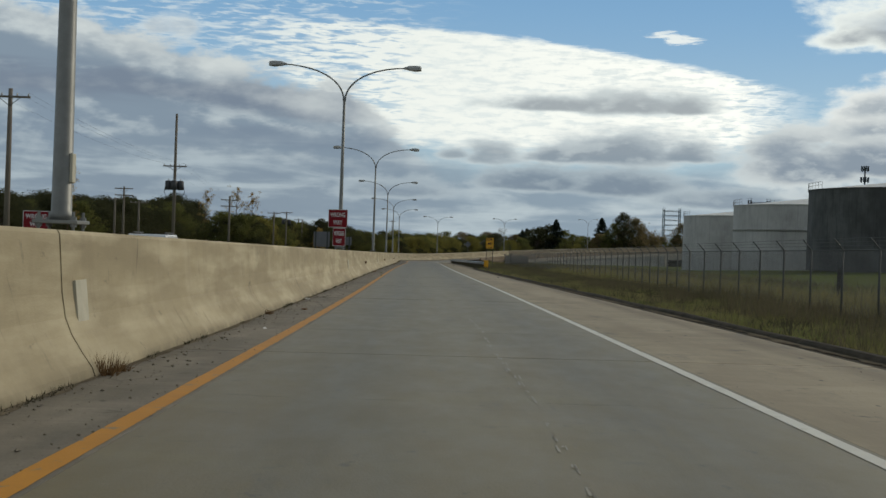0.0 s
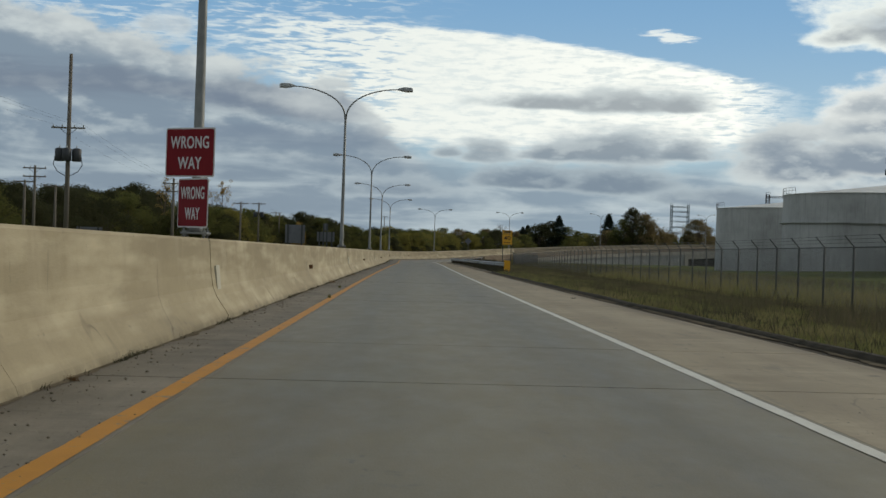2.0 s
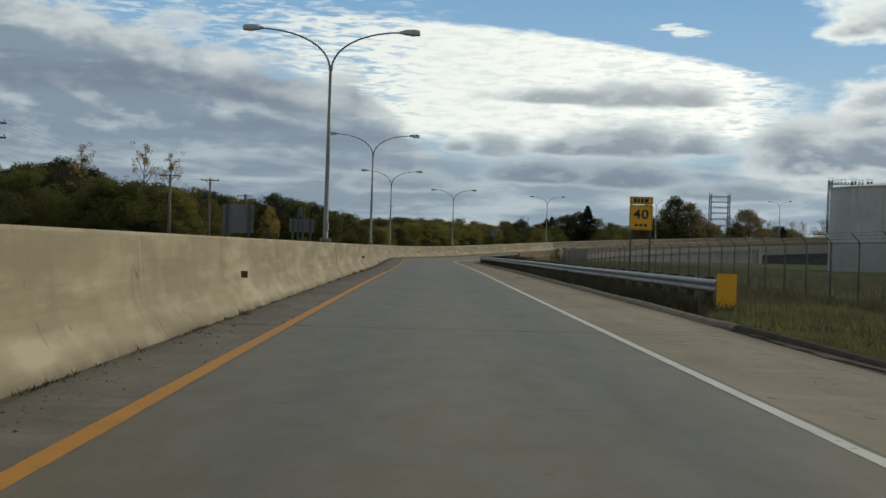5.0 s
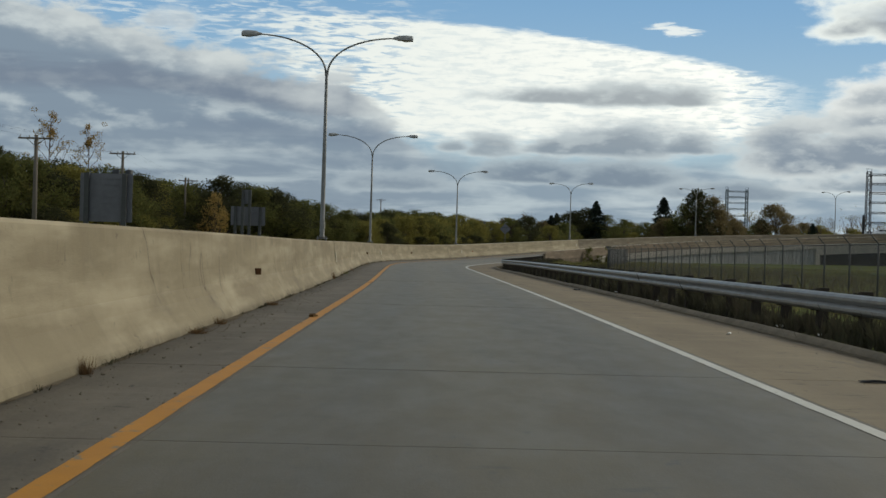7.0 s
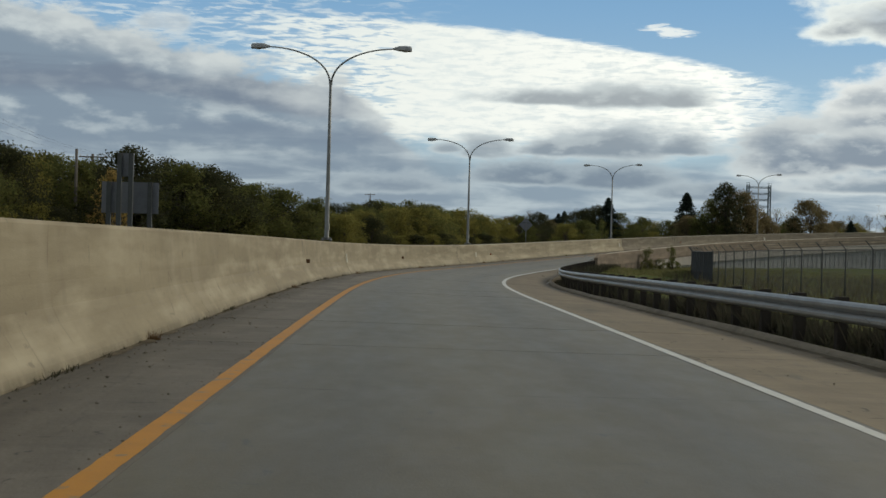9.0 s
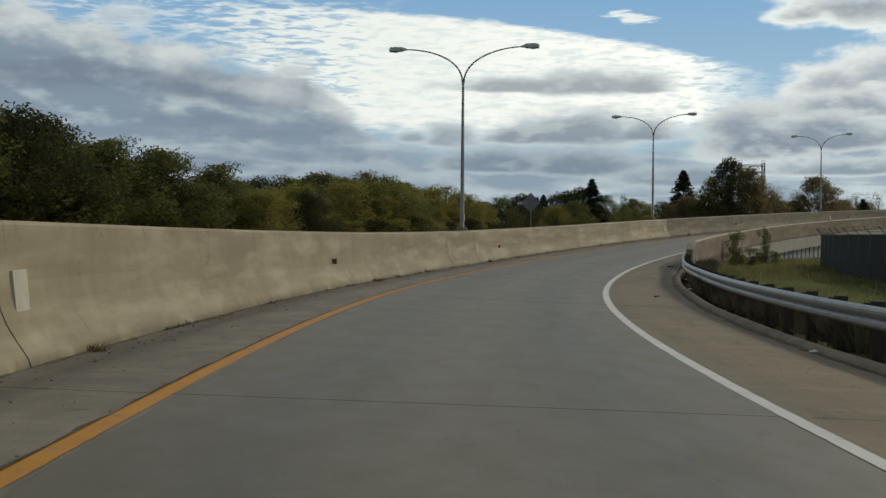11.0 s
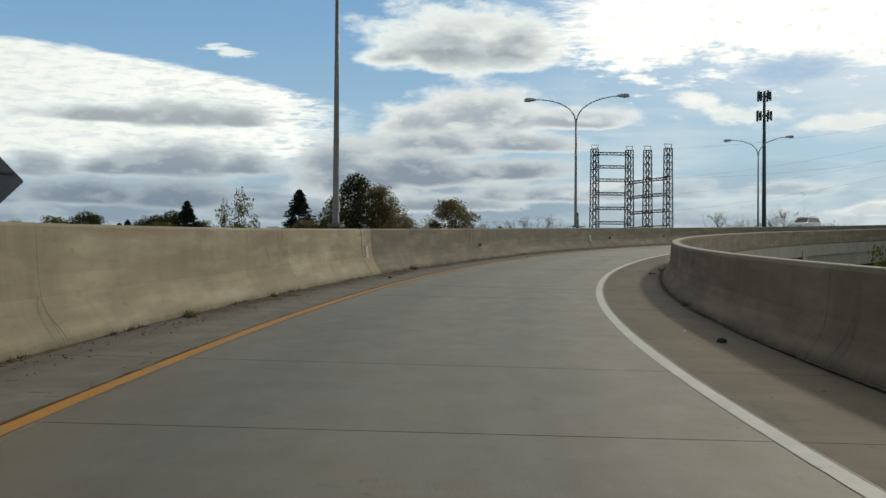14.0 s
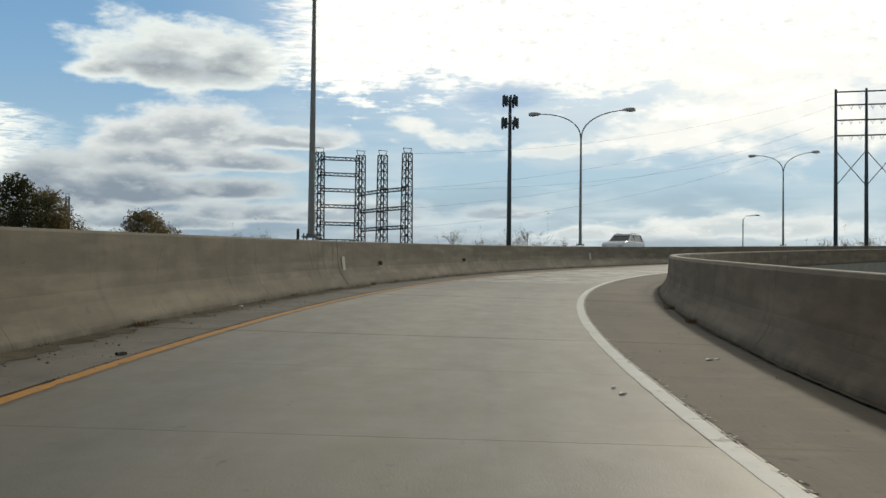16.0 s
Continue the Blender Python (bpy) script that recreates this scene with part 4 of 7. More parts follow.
def slabs():
    """One slab after another; every fifth joint is sawn wide and filled dark, the rest are hairlines."""
    k = -8
    while 1.0 + k * SLAB < 516:
        s = 1.0 + k * SLAB
        a = s + (0.010 if k % 5 == 0 else 0.0016)
        b = s + SLAB - (0.010 if k % 5 == 4 else 0.0016)
        dz = 0.0015 * math.sin(s * 1.7)
        for name, l0, l1, mt in (("lane_slab", lambda t: YLINE(t) + 0.13, lambda t: WHITE(t) + 0.12, M_DECK if 390 < s < 418 else M_ROAD), ("shoulder_slab", lambda t: WHITE(t) + 0.124, lambda t: CURB(t) - GUT_SHADE(t), M_SHOUL), ("edge_slab", lambda t: -1.9, lambda t: YLINE(t) + 0.127, M_LSHOUL)):
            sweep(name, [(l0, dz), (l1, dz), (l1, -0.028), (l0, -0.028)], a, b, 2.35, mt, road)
        k += 1


def cracks():
    """Ragged cracks across the lane near some of the hairline joints, broken into lengths."""
    rng = np.random.default_rng(77)
    for k in range(1, 88):
        if k % 5 not in (2, 3) or (k * 7) % 4 == 0:
            continue
        s = 1.0 + k * SLAB
        V, F = [], []
        lat, run = 0.25, True
        w1 = WHITE(s) - 0.1
        off = rng.normal() * 0.05
        while lat < w1:
            e = min(w1, lat + rng.uniform(0.15, 0.9))
            if run:
                n = max(2, int((e - lat) / 0.09))
                for i in range(n + 1):
                    u = lat + (e - lat) * i / n
                    off = 0.8 * off + rng.normal() * 0.018
                    w = 0.0055 * math.sin(math.pi * i / n) * rng.uniform(0.5, 1.3) + 0.0008
                    V += [rd(s + off - w, u, 0.0036), rd(s + off + w, u, 0.0036)]
                    if i:
                        j = len(V) - 4
                        F.append((j, j + 1, j + 3, j + 2))
            lat = e + (0 if run else 0.0)
            run = rng.uniform() < 0.68
        if F:
            from_lists("crack", V, F, M_CRACK, road, "ragged dark crack across the lane")


WLW = lambda s: float(np.interp(s, (200, 255), (0.064, 0.082)))     # half width of the white line


def painted_line(name, mid, half, material, label, bite, seed):
    """A worn painted line: thin film with frayed, bitten edges."""
    V, F = [], []
    s = S0
    while s < 530:
        row = []
        for side in (-1, 1):
            n = noise.noise((s * 1.1, seed + side, 0.0)) + 0.7 * noise.noise((s * 4.7, seed + side, 5.0))
            row.append(half(s) + 0.012 * n - bite(s) * max(0.0, n - 0.25))
        V += [rd(s, mid(s) - row[0], 0.0042), rd(s, mid(s) + row[1], 0.0042)]
        if len(V) > 2:
            k = len(V) - 4
            F.append((k, k + 1, k + 3, k + 2))
        s += 0.16
    tagged(from_lists(name, V, F, material), label, "road marking", kind="structure")


painted_line("yellow_edge_line", YLINE, lambda s: float(np.interp(s, (300, 340), (0.085, 0.074))), M_YEL, "worn orange-yellow painted edge line on concrete", lambda s: float(np.interp(s, (0, 180, 300, 350), (0.01, 0.02, 0.05, 0.08))), 3.0)
painted_line("white_edge_line", WHITE, WLW, M_WHI, "worn white painted edge line on concrete", lambda s: float(np.interp(s, (150, 330, 350), (0.02, 0.04, 0.10))), 8.0)

# rolled curb and gutter along the right shoulder, up to the parapet
curb = thing("curb", "dirty rolled concrete curb with gutter beside grass", "curb", kind="structure")
CW = lambda t: float(np.interp(t, (120, 150), (0.13, 0.155)))
CH = lambda t: float(np.interp(t, (120, 150), (0.085, 0.095))) + 0.012 * math.sin(t * 2.3)
_s = -38.0
while _s < 288:
    e = min(_s + 4.4, 288.6)
    sweep("curb_stone", [(lambda t: CURB(t) - GUT_SHADE(t) + 0.01, 0.0), (lambda t: CURB(t) - 0.06, -0.015), (lambda t: CURB(t) - 0.02, lambda t: 0.5 * CH(t)), (lambda t: CURB(t) + 0.03, lambda t: 0.9 * CH(t)), (lambda t: CURB(t) + 0.09, CH), (lambda t: CURB(t) + CW(t), lambda t: 0.85 * CH(t)), (lambda t: CURB(t) + CW(t) + 0.03, -0.3), (lambda t: CURB(t) - GUT_SHADE(t) + 0.01, -0.3)], _s + 0.012, e - 0.012, 2.2, M_CURB if _s < 118 else M_CURB2, curb)
    _s = e

# ---- barrier between the ramp and the other carriageway ----
BC = -2.12     # middle of the barrier
FACE = [(-1.40, -0.3), (-1.40, 0.02), (-1.425, 0.09), (-1.53, 0.24), (-1.63, 0.40), (-1.695, 0.56), (-1.735, 0.80), (-1.775, 1.36), (-1.80, 1.40)]
HB = 1.40


BO = lambda s: D_FOOT(s) + float(np.interp(s, (0, 90, 160, 240, 280, 326, 360, 560), (0.08, 0.12, -0.08, -0.30, -0.35, -0.46, -0.32, -0.30)))


def both(face, c, grow=0.0):
    f = [(a + grow, u) for a, u in face]
    rise = lambda u: (lambda s: u + D_TOP(s) * max(0.0, u - 0.3) / 1.1)
    back = lambda s: float(np.interp(s, (150, 240), (0.0, -0.36)))     # the wall is broader round the bend
    return [((lambda s, a=a: a + BO(s)), rise(u)) for a, u in f] + [((lambda s, a=a: 2 * c - a + BO(s) + back(s)), rise(u)) for a, u in reversed(f)]


LAMPS = [12.6, 58.2, 103.2, 149.5, 195.7, 242.7, 288.4, 334.7, 380.6, 426.1, 471.2, 517.0]
LLAT = [-1.86, -1.97, -1.93, -2.16, -2.43, -2.88, -2.65, -2.74, -2.65, -2.44, -2.3, -2.4]
LTALL = [1.001, 1.011, 1.008, 1.003, 0.999, 1.006, 1.0, 1.002, 1.011, 1.019, 1.037, 1.035]     # height of each lamp against the first drawn
PLATE = [-0.5, -0.35, -0.25, -0.15, -0.1, -0.05, -0.05, 0.9, 0.85, 0.5, 0.3, 0.3]     # cover plate from the lamp, along the barrier
barrier = thing("concrete_barrier", "tall tan concrete median barrier with flared foot and stains", "barrier", kind="structure")


def barrier_run():
    edges = [-38.0]
    for p, q in zip(LAMPS, PLATE):
        lo = edges[-1]
        hi = p + q - 0.55
        n = max(1, round((hi - lo) / 11.2))
        edges += [lo + (hi - lo) * (i + 1) / n for i in range(n)]
        edges.append(p + q + 0.75)
    for a, b in zip(edges, edges[1:]):
        if b - a < 1.5:
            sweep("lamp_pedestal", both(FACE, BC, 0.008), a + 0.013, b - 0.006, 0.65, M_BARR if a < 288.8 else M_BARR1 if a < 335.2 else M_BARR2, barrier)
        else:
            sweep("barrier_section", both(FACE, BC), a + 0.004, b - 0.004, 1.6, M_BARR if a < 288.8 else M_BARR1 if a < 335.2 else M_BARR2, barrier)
    sweep("joint_core", both([(x - 0.035, u - 0.02) for x, u in FACE], BC), -38, edges[-1], 3.0, M_JOINT, barrier, "dark joint gaps between sections")


barrier_run()

# parapet on the right from the end of the guardrail on
RB0 = 288.7
parapet = thing("parapet", "grey-brown concrete bridge parapet with shaded face and sunlit top put into its colours", "barrier", kind="structure")
HP = 1.22
PF = [(0.0, -0.3), (0.0, 0.02), (0.03, 0.09), (0.13, 0.22), (0.21, 0.36), (0.26, 0.55), (0.30, 1.16), (0.34, HP), (0.56, HP), (0.60, 1.16), (0.60, -0.5)]


def parapet_run():
    s = RB0
    while s < 530:
        e = s + 6.1
        top = [((lambda t, a=a: CURB(t) - 0.10 + a + max(0.0, 0.20 - a) * float(np.interp(t, (RB0 + 0.5, RB0 + 4.0), (1.0, 0.0)))), (lambda t, u=u: u * (1.0 if u < 0.5 else (1.0 + D_PARA(t) / HP) * float(np.interp(t, (RB0, RB0 + 1.6), (0.80, 1.0)))))) for a, u in PF]
        # pale strip paints the sunlit top onto each section
        if s > 290:
            sweep("worn_edge", [(lambda t: CURB(t) - 0.10 + 0.325, lambda t: HP + D_PARA(t) - 0.035), (lambda t: CURB(t) - 0.10 + 0.34, lambda t: HP + D_PARA(t) + 0.005), (lambda t: CURB(t) - 0.10 + 0.56, lambda t: HP + D_PARA(t) + 0.006), (lambda t: CURB(t) - 0.10 + 0.575, lambda t: HP + D_PARA(t) - 0.03)], s + 0.012, e - 0.012, 1.6, M_PALE, parapet, "pale top edge coloured as sunlit")
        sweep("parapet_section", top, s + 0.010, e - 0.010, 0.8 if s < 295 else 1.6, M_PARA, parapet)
        s = e


parapet_run()

# structure under the ramp: retaining wall with ribbed panels, abutment, then an open span
bridge = thing("ramp_structure", "concrete ramp edge beam, ribbed retaining wall and bridge span", "bridge", kind="structure")
ED = lambda s: CURB(s) + 0.62
ABUT = 407.0
sweep("edge_beam", [(ED, -0.05), (ED, -0.95), (lambda s: ED(s) - 0.5, -0.95), (lambda s: ED(s) - 0.5, -0.05)], 318, 530, 3.0, M_GIRD, bridge)
_s = 322.0
_k = 0
while _s < ABUT - 1.5:
    w = 0.75
    d = 0.0 if _k % 2 else 0.08
    sweep("wall_panel", [(lambda t, d=d: ED(t) - 0.30 - d, -0.95), (lambda t, d=d: ED(t) - 0.30 - d, lambda t: min(-1.2, -5.2 - rd(t, 8).z)), (lambda t: ED(t) - 0.6, lambda t: min(-1.2, -5.2 - rd(t, 8).z)), (lambda t: ED(t) - 0.6, -0.95)], _s, _s + w - 0.02, 0.75, M_RIB, bridge)
    _s += w
    _k += 1
sweep("abutment", [(lambda s: ED(s) + 0.05, -0.4), (lambda s: ED(s) + 0.05, lambda t: -6 - rd(t, 8).z), (-2.9, lambda t: -6 - rd(t, 8).z), (-2.9, -0.4)], ABUT - 1.5, ABUT, 1.5, M_GIRD, bridge)
sweep("span_girder", [(lambda s: ED(s) - 0.15, -0.95), (lambda s: ED(s) - 0.15, -2.1), (-2.7, -2.1), (-2.7, -0.95)], ABUT, 470, 3.0, M_GIRD, bridge)
# dark backing added so that the opening below the span reads as shade
sweep("under_span_bank", [(6.0, -2.1), (7.0, lambda t: -6 - rd(t, 8).z), (-2.0, lambda t: -6 - rd(t, 8).z), (-2.0, -2.1)], ABUT + 0.1, 469.9, 3.0, M_DARK, bridge, "dark backing added for the deep shade under the span")
sweep("far_abutment", [(lambda s: ED(s) + 0.05, -0.4), (lambda s: ED(s) + 0.05, lambda t: -6 - rd(t, 8).z), (-2.9, lambda t: -6 - rd(t, 8).z), (-2.9, -0.4)], 470, 472, 1.5, M_GIRD, bridge)
sweep("ramp_fill", [(lambda s: ED(s) - 0.7, -0.42), (lambda s: ED(s) - 0.7, lambda t: min(-0.8, -6 - rd(t, 8).z)), (-13, lambda t: min(-0.8, -6 - rd(t, 8).z)), (-13, -0.42)], 300, ABUT - 1.5, 3.0, M_GIRD, bridge)
sweep("ramp_fill", [(lambda s: ED(s) - 0.7, -0.42), (lambda s: ED(s) - 0.7, lambda t: -6 - rd(t, 8).z), (-13, lambda t: -6 - rd(t, 8).z), (-13, -0.42)], 472, 540, 3.0, M_GIRD, bridge)

# carriageway on the other side of the barrier
OPP = lambda s: float(np.interp(s, (380, 420), (-0.06, 0.42)))
left_road = sweep("road_opposite", [(-3.0, OPP), (-13.0, OPP), (-13.0, -0.6), (-3.0, -0.6)], -58, 540, 3.0, M_ASPH, None)
tagged(left_road, "dark asphalt carriageway behind the barrier", "road", kind="structure")

# ---- street lamps on the barrier ----
def street_lamp(name="street_lamp"):
    e = thing(name, "tall galvanised double-arm street lamp standing on the concrete barrier", "street lamp", group="lamps along the ramp")
    bm = bmesh.new()
    box(bm, -0.23, -0.23, 0.075, 0.23, 0.23, 0.112, 0.006)
    for a in (-1, 1):
        for b in (-1, 1):
            tube(bm, [(a * 0.175, b * 0.175, -0.02), (a * 0.175, b * 0.175, 0.20)], 0.016, 6)
            tube(bm, [(a * 0.175, b * 0.175, 0.112), (a * 0.175, b * 0.175, 0.145)], 0.034, 6)
            tube(bm, [(a * 0.175, b * 0.175, 0.045), (a * 0.175, b * 0.175, 0.075)], 0.034, 6)
    part("base_plate", bm, M_GALV, e)
    bm = bmesh.new()
    tube(bm, [(0, 0, 0.11), (0, 0, 0.19), (0, 0, 0.21), (0, 0, 3.5), (0, 0, 7.2)], [0.120, 0.120, 0.104, 0.082, 0.058], 16)
    part("pole", bm, M_GALV, e, "tapered round steel pole", True)
    bm = bmesh.new()
    box(bm, 0.085, -0.06, 0.50, 0.118, 0.06, 0.80, 0.008)
    part("handhole_cover", bm, M_PLATE, e)
    for sg in (-1, 1):
        pts = []
        for i in range(15):
            u = i / 14
            a = u * math.pi / 2
            x = 0.03 + 2.85 * (0.78 * (1 - math.cos(a)) + 0.22 * u ** 2.0)
            z = 7.0 + 1.55 * math.sin(a) ** 0.92 + 0.10 * u
            pts.append((sg * x, 0, z))
        bm = bmesh.new()
        tube(bm, pts, [0.045 - 0.016 * i / 14 for i in range(15)], 10)
        part("arm", bm, M_GALV, e, "curved steel arm", True)
        # luminaire: a tapering cobra-head shell
        bm = bmesh.new()
        rings = []
        for (x, hw, top, bot) in ((2.78, 0.045, 8.70, 8.61), (2.92, 0.07, 8.735, 8.59), (3.02, 0.14, 8.77, 8.56), (3.35, 0.175, 8.785, 8.545), (3.56, 0.165, 8.765, 8.54), (3.62, 0.12, 8.73, 8.55)):
            rings.append([bm.verts.new((sg * x, y, z)) for y, z in ((-hw, bot + 0.03), (-hw, (top + bot) / 2 + 0.03), (-hw * 0.6, top), (hw * 0.6, top), (hw, (top + bot) / 2 + 0.03), (hw, bot + 0.03), (hw * 0.5, bot), (-hw * 0.5, bot))])
        for a, b in zip(rings, rings[1:]):
            for k in range(8):
                bm.faces.new((a[k], a[(k + 1) % 8], b[(k + 1) % 8], b[k]))
        bm.faces.new(rings[0])
        bm.faces.new(rings[-1][::-1])
        bmesh.ops.recalc_face_normals(bm, faces=bm.faces)
        lum = part("luminaire", bm, M_LAMP, e, "grey cobra-head luminaire")
        bm = bmesh.new()
        bmesh.ops.create_uvsphere(bm, u_segments=12, v_segments=6, radius=0.12, matrix=Matrix.Translation((sg * 3.33, 0, 8.555)) @ Matrix.Diagonal((1.4, 1, 0.35, 1)))
        part("lens", bm, M_LENS, lum, "milky glass lens", True)
    return e


lamp0 = street_lamp()


def lamp_pose(s):
    i = LAMPS.index(s)
    p = rd(s, LLAT[i], HB + D_TOP(s))
    return pose(p.x, p.y, p.z, 0, 0, heading(s)) @ Matrix.Diagonal((1, 1, LTALL[i], 1))


lamp0.matrix_world = lamp_pose(LAMPS[0])
for s in LAMPS[1:]:
    copy_thing(lamp0, lamp_pose(s))

# cover plates on the pedestals, and amber delineators standing off the barrier face
for i, s in enumerate(LAMPS):
    bm = bmesh.new()
    box(bm, -0.02, -0.19, -0.215, 0.016, 0.19, 0.215, 0.004)
    ob = finish("cover_plate", bm, M_PLATE)
    a = rd(s + PLATE[i], -1.700 + BO(s), 0.69)
    ob.matrix_world = pose(a.x, a.y, a.z, 0, 0, heading(s)) @ pose(0, 0, 0, 0, -6, 0)
    tagged(ob, "pale rectangular cover plate on the concrete lamp pedestal", "cover plate", "cover plates")

for i, sb in enumerate((77.35, 123.2, 169.05, 229.0, 262.6, 293.2, 354.8, 386.4, 400.5, 446.0)):
    a = rd(sb, -1.715 + BO(sb), 0.66)
    e = thing("delineator", "small amber reflector on a rusty bracket fixed to the barrier" if i in (5, 6) else "small dirt-darkened reflector on a rusty bracket fixed to the barrier", "reflector", tuple(a), heading(sb), "barrier delineators")
    bm = bmesh.new()
    box(bm, -0.02, -0.012, -0.065, 0.125, 0.012, 0.065, 0.004)
    part("bracket", bm, M_RUST, e)
    bm = bmesh.new()
    box(bm, 0.02, -0.020, -0.05, 0.115, -0.0125, 0.05, 0.003)
    part("reflector", bm, M_REFL if i in (5, 6) else M_RUST, e, "amber reflective face" if i in (5, 6) else "dirt-darkened reflective face")


# ---- writing ----
def letters(text, size, material, m, parent, name="lettering", width=None):
    cu = bpy.data.curves.new(name, "FONT")
    cu.body, cu.size, cu.align_x, cu.align_y, cu.extrude, cu.offset = text, size, "CENTER", "CENTER", 0.002, size * 0.018
    cu.space_character = 1.08
    tmp = bpy.data.objects.new(name, cu)
    scene.collection.objects.link(tmp)
    bpy.context.view_layer.update()
    me = bpy.data.meshes.new_from_object(tmp.evaluated_get(bpy.context.evaluated_depsgraph_get()))
    bpy.data.objects.remove(tmp)
    me.materials.clear()
    me.materials.append(material)
    ob = new(name, me)
    ob.parent = parent
    k = width / max(ob.dimensions.x, 1e-3) if width else 1.0
    ob.matrix_basis = m @ Matrix.Diagonal((k, 1, 1, 1))
    return ob


def rounded_plate(bm, w, h, t, r=0.04):
    pts = []
    for cx, cz, a0 in ((w / 2 - r, h / 2 - r, 0), (-w / 2 + r, h / 2 - r, 90), (-w / 2 + r, -h / 2 + r, 180), (w / 2 - r, -h / 2 + r, 270)):
        for k in range(4):
            a = radians(a0 + 30 * k)
            pts.append((cx + r * math.cos(a), cz + r * math.sin(a)))
    f = [bm.verts.new((x, -t, z)) for x, z in pts]
    b = [bm.verts.new((x, 0, z)) for x, z in pts]
    bm.faces.new(f)
    bm.faces.new(b[::-1])
    n = len(pts)
    for k in range(n):
        bm.faces.new((f[k], b[k], b[(k + 1) % n], f[(k + 1) % n]))
    bmesh.ops.recalc_face_normals(bm, faces=bm.faces)


def wrong_way(x, y, z, turn, post=None, label="", w=1.07, h=0.80):
    e = thing("wrong_way_sign", label, "road sign", (x, y, z), turn, "wrong way signs")
    bm = bmesh.new()
    rounded_plate(bm, w, h, 0.004)
    part("border", bm, M_SWHITE, e, "white reflective border")
    bm = bmesh.new()
    rounded_plate(bm, w - 0.05, h - 0.05, 0.004, 0.03)
    pl = part("panel", bm, M_RED, e, "red reflective panel")
    pl.location = (0, -0.0055, 0)
    up = pose(0, -0.013, h * 0.19, 90)
    letters("WRONG", h * 0.34, M_SWHITE, up, e, width=w * 0.78)
    letters("WAY", h * 0.34, M_SWHITE, pose(0, -0.013, -h * 0.23, 90), e, width=w * 0.48)
    for zz in (-h * 0.3, h * 0.3):
        bm = bmesh.new()
        box(bm, -0.14, 0.002, zz - 0.02, 0.14, 0.05, zz + 0.02)
        part("bracket", bm, M_GALV, e)
    if post:
        bm = bmesh.new()
        box(bm, -0.03, 0.01, post, 0.03, 0.05, h * 0.45)
        part("post", bm, M_GALV, e)
    return e


L1 = rd(LAMPS[1], LLAT[1], HB)
wrong_way(L1.x - 0.10, L1.y - 0.20, 1.07, -27, None, "red and white rectangular wrong way sign strapped to a lamp pole", 1.07, 0.86)
wrong_way(L1.x - 0.02, L1.y - 0.22, 0.19, -46, None, "red and white wrong way sign strapped low on a lamp pole", 0.95, 0.86)
wrong_way(-14.3, 43.0, 0.38, 0, -2.4, "red and white wrong way sign on a steel post", 0.95, 0.66)


def advisory(x, y, z, turn):
    e = thing("speed_advisory_sign", "orange-yellow ramp speed sign reading 40 on two posts", "road sign", (x, y, z), turn)
    for k, hh, zc in ((0, 0.98, -0.165), (1, 0.30, 0.50)):
        bm = bmesh.new()
        rounded_plate(bm, 0.92, hh, 0.004)
        p = part("panel", bm, M_SYEL, e)
        p.location = (0, 0, zc)
        for s_, o in ((0.86, -0.0042),):
            bm = bmesh.new()
            for x0, z0, x1, z1 in ((-0.43, hh / 2 - 0.045, 0.43, hh / 2 - 0.03), (-0.43, -hh / 2 + 0.03, 0.43, -hh / 2 + 0.045), (-0.43, -hh / 2 + 0.03, -0.415, hh / 2 - 0.03), (0.415, -hh / 2 + 0.03, 0.43, hh / 2 - 0.03)):
                box(bm, x0, -0.008, z0, x1, -0.0045, z1)
            q = part("border", bm, M_SBLACK, p)
    letters("40", 0.52, M_SBLACK, pose(0, -0.009, -0.06, 90), e, width=0.60)
    for a, b, z0, z1 in ((-0.30, -0.20, 0.42, 0.58), (-0.16, -0.06, 0.42, 0.58), (-0.02, 0.08, 0.42, 0.58), (0.12, 0.28, 0.42, 0.58), (-0.24, -0.12, -0.52, -0.42), (-0.06, 0.06, -0.52, -0.42), (0.12, 0.24, -0.52, -0.42)):
        bm = bmesh.new()
        box(bm, a, -0.009, z0, b, -0.005, z1)
        part("lettering_bar", bm, M_SBLACK, e)
    for xx in (-0.38, 0.38):
        bm = bmesh.new()
        box(bm, xx - 0.035, 0.004, -3.0, xx + 0.035, 0.06, 0.6)
        part("post", bm, M_FENCE, e)
    return e


advisory(5.75, 147.6, 0.33, 0)


def back_sign(x, y, z, w, h, ground, label, name="road_sign_back"):
    """The unpainted back of a sign: ribbed aluminium extrusions on steel posts; z is the top."""
    e = thing(name, label, "road sign", (x, y, z))
    n = max(2, int(h / 0.30))
    bm = bmesh.new()
    box(bm, -w / 2, 0.03, -h, w / 2, 0.05, 0)
    part("face_panel", bm, M_ALU, e)
    for i in range(n):
        zz = -h * (i + 0.5) / n
        bm = bmesh.new()
        box(bm, -w / 2, -0.02, zz - h / n * 0.5 + 0.02, w / 2, 0.028, zz - h / n * 0.5 + 0.07)
        part("rib", bm, M_ALU, e)
    for xx in (-w * 0.36, w * 0.36):
        bm = bmesh.new()
        box(bm, xx - 0.12, -0.22, ground - z, xx + 0.12, -0.04, 0.0)
        part("post", bm, M_FENCE, e)
    return e


back_sign(-20.6, 208.1, 1.50, 2.75, 2.55, -4.0, "back of a large ribbed aluminium highway sign on two posts")
back_sign(-20.5, 254.4, 0.90, 3.1, 1.7, -4.3, "back of a low wide aluminium road sign on posts")
back_sign(-20.5, 253.4, 2.40, 0.85, 1.25, -4.3, "back of a small upright aluminium road sign")
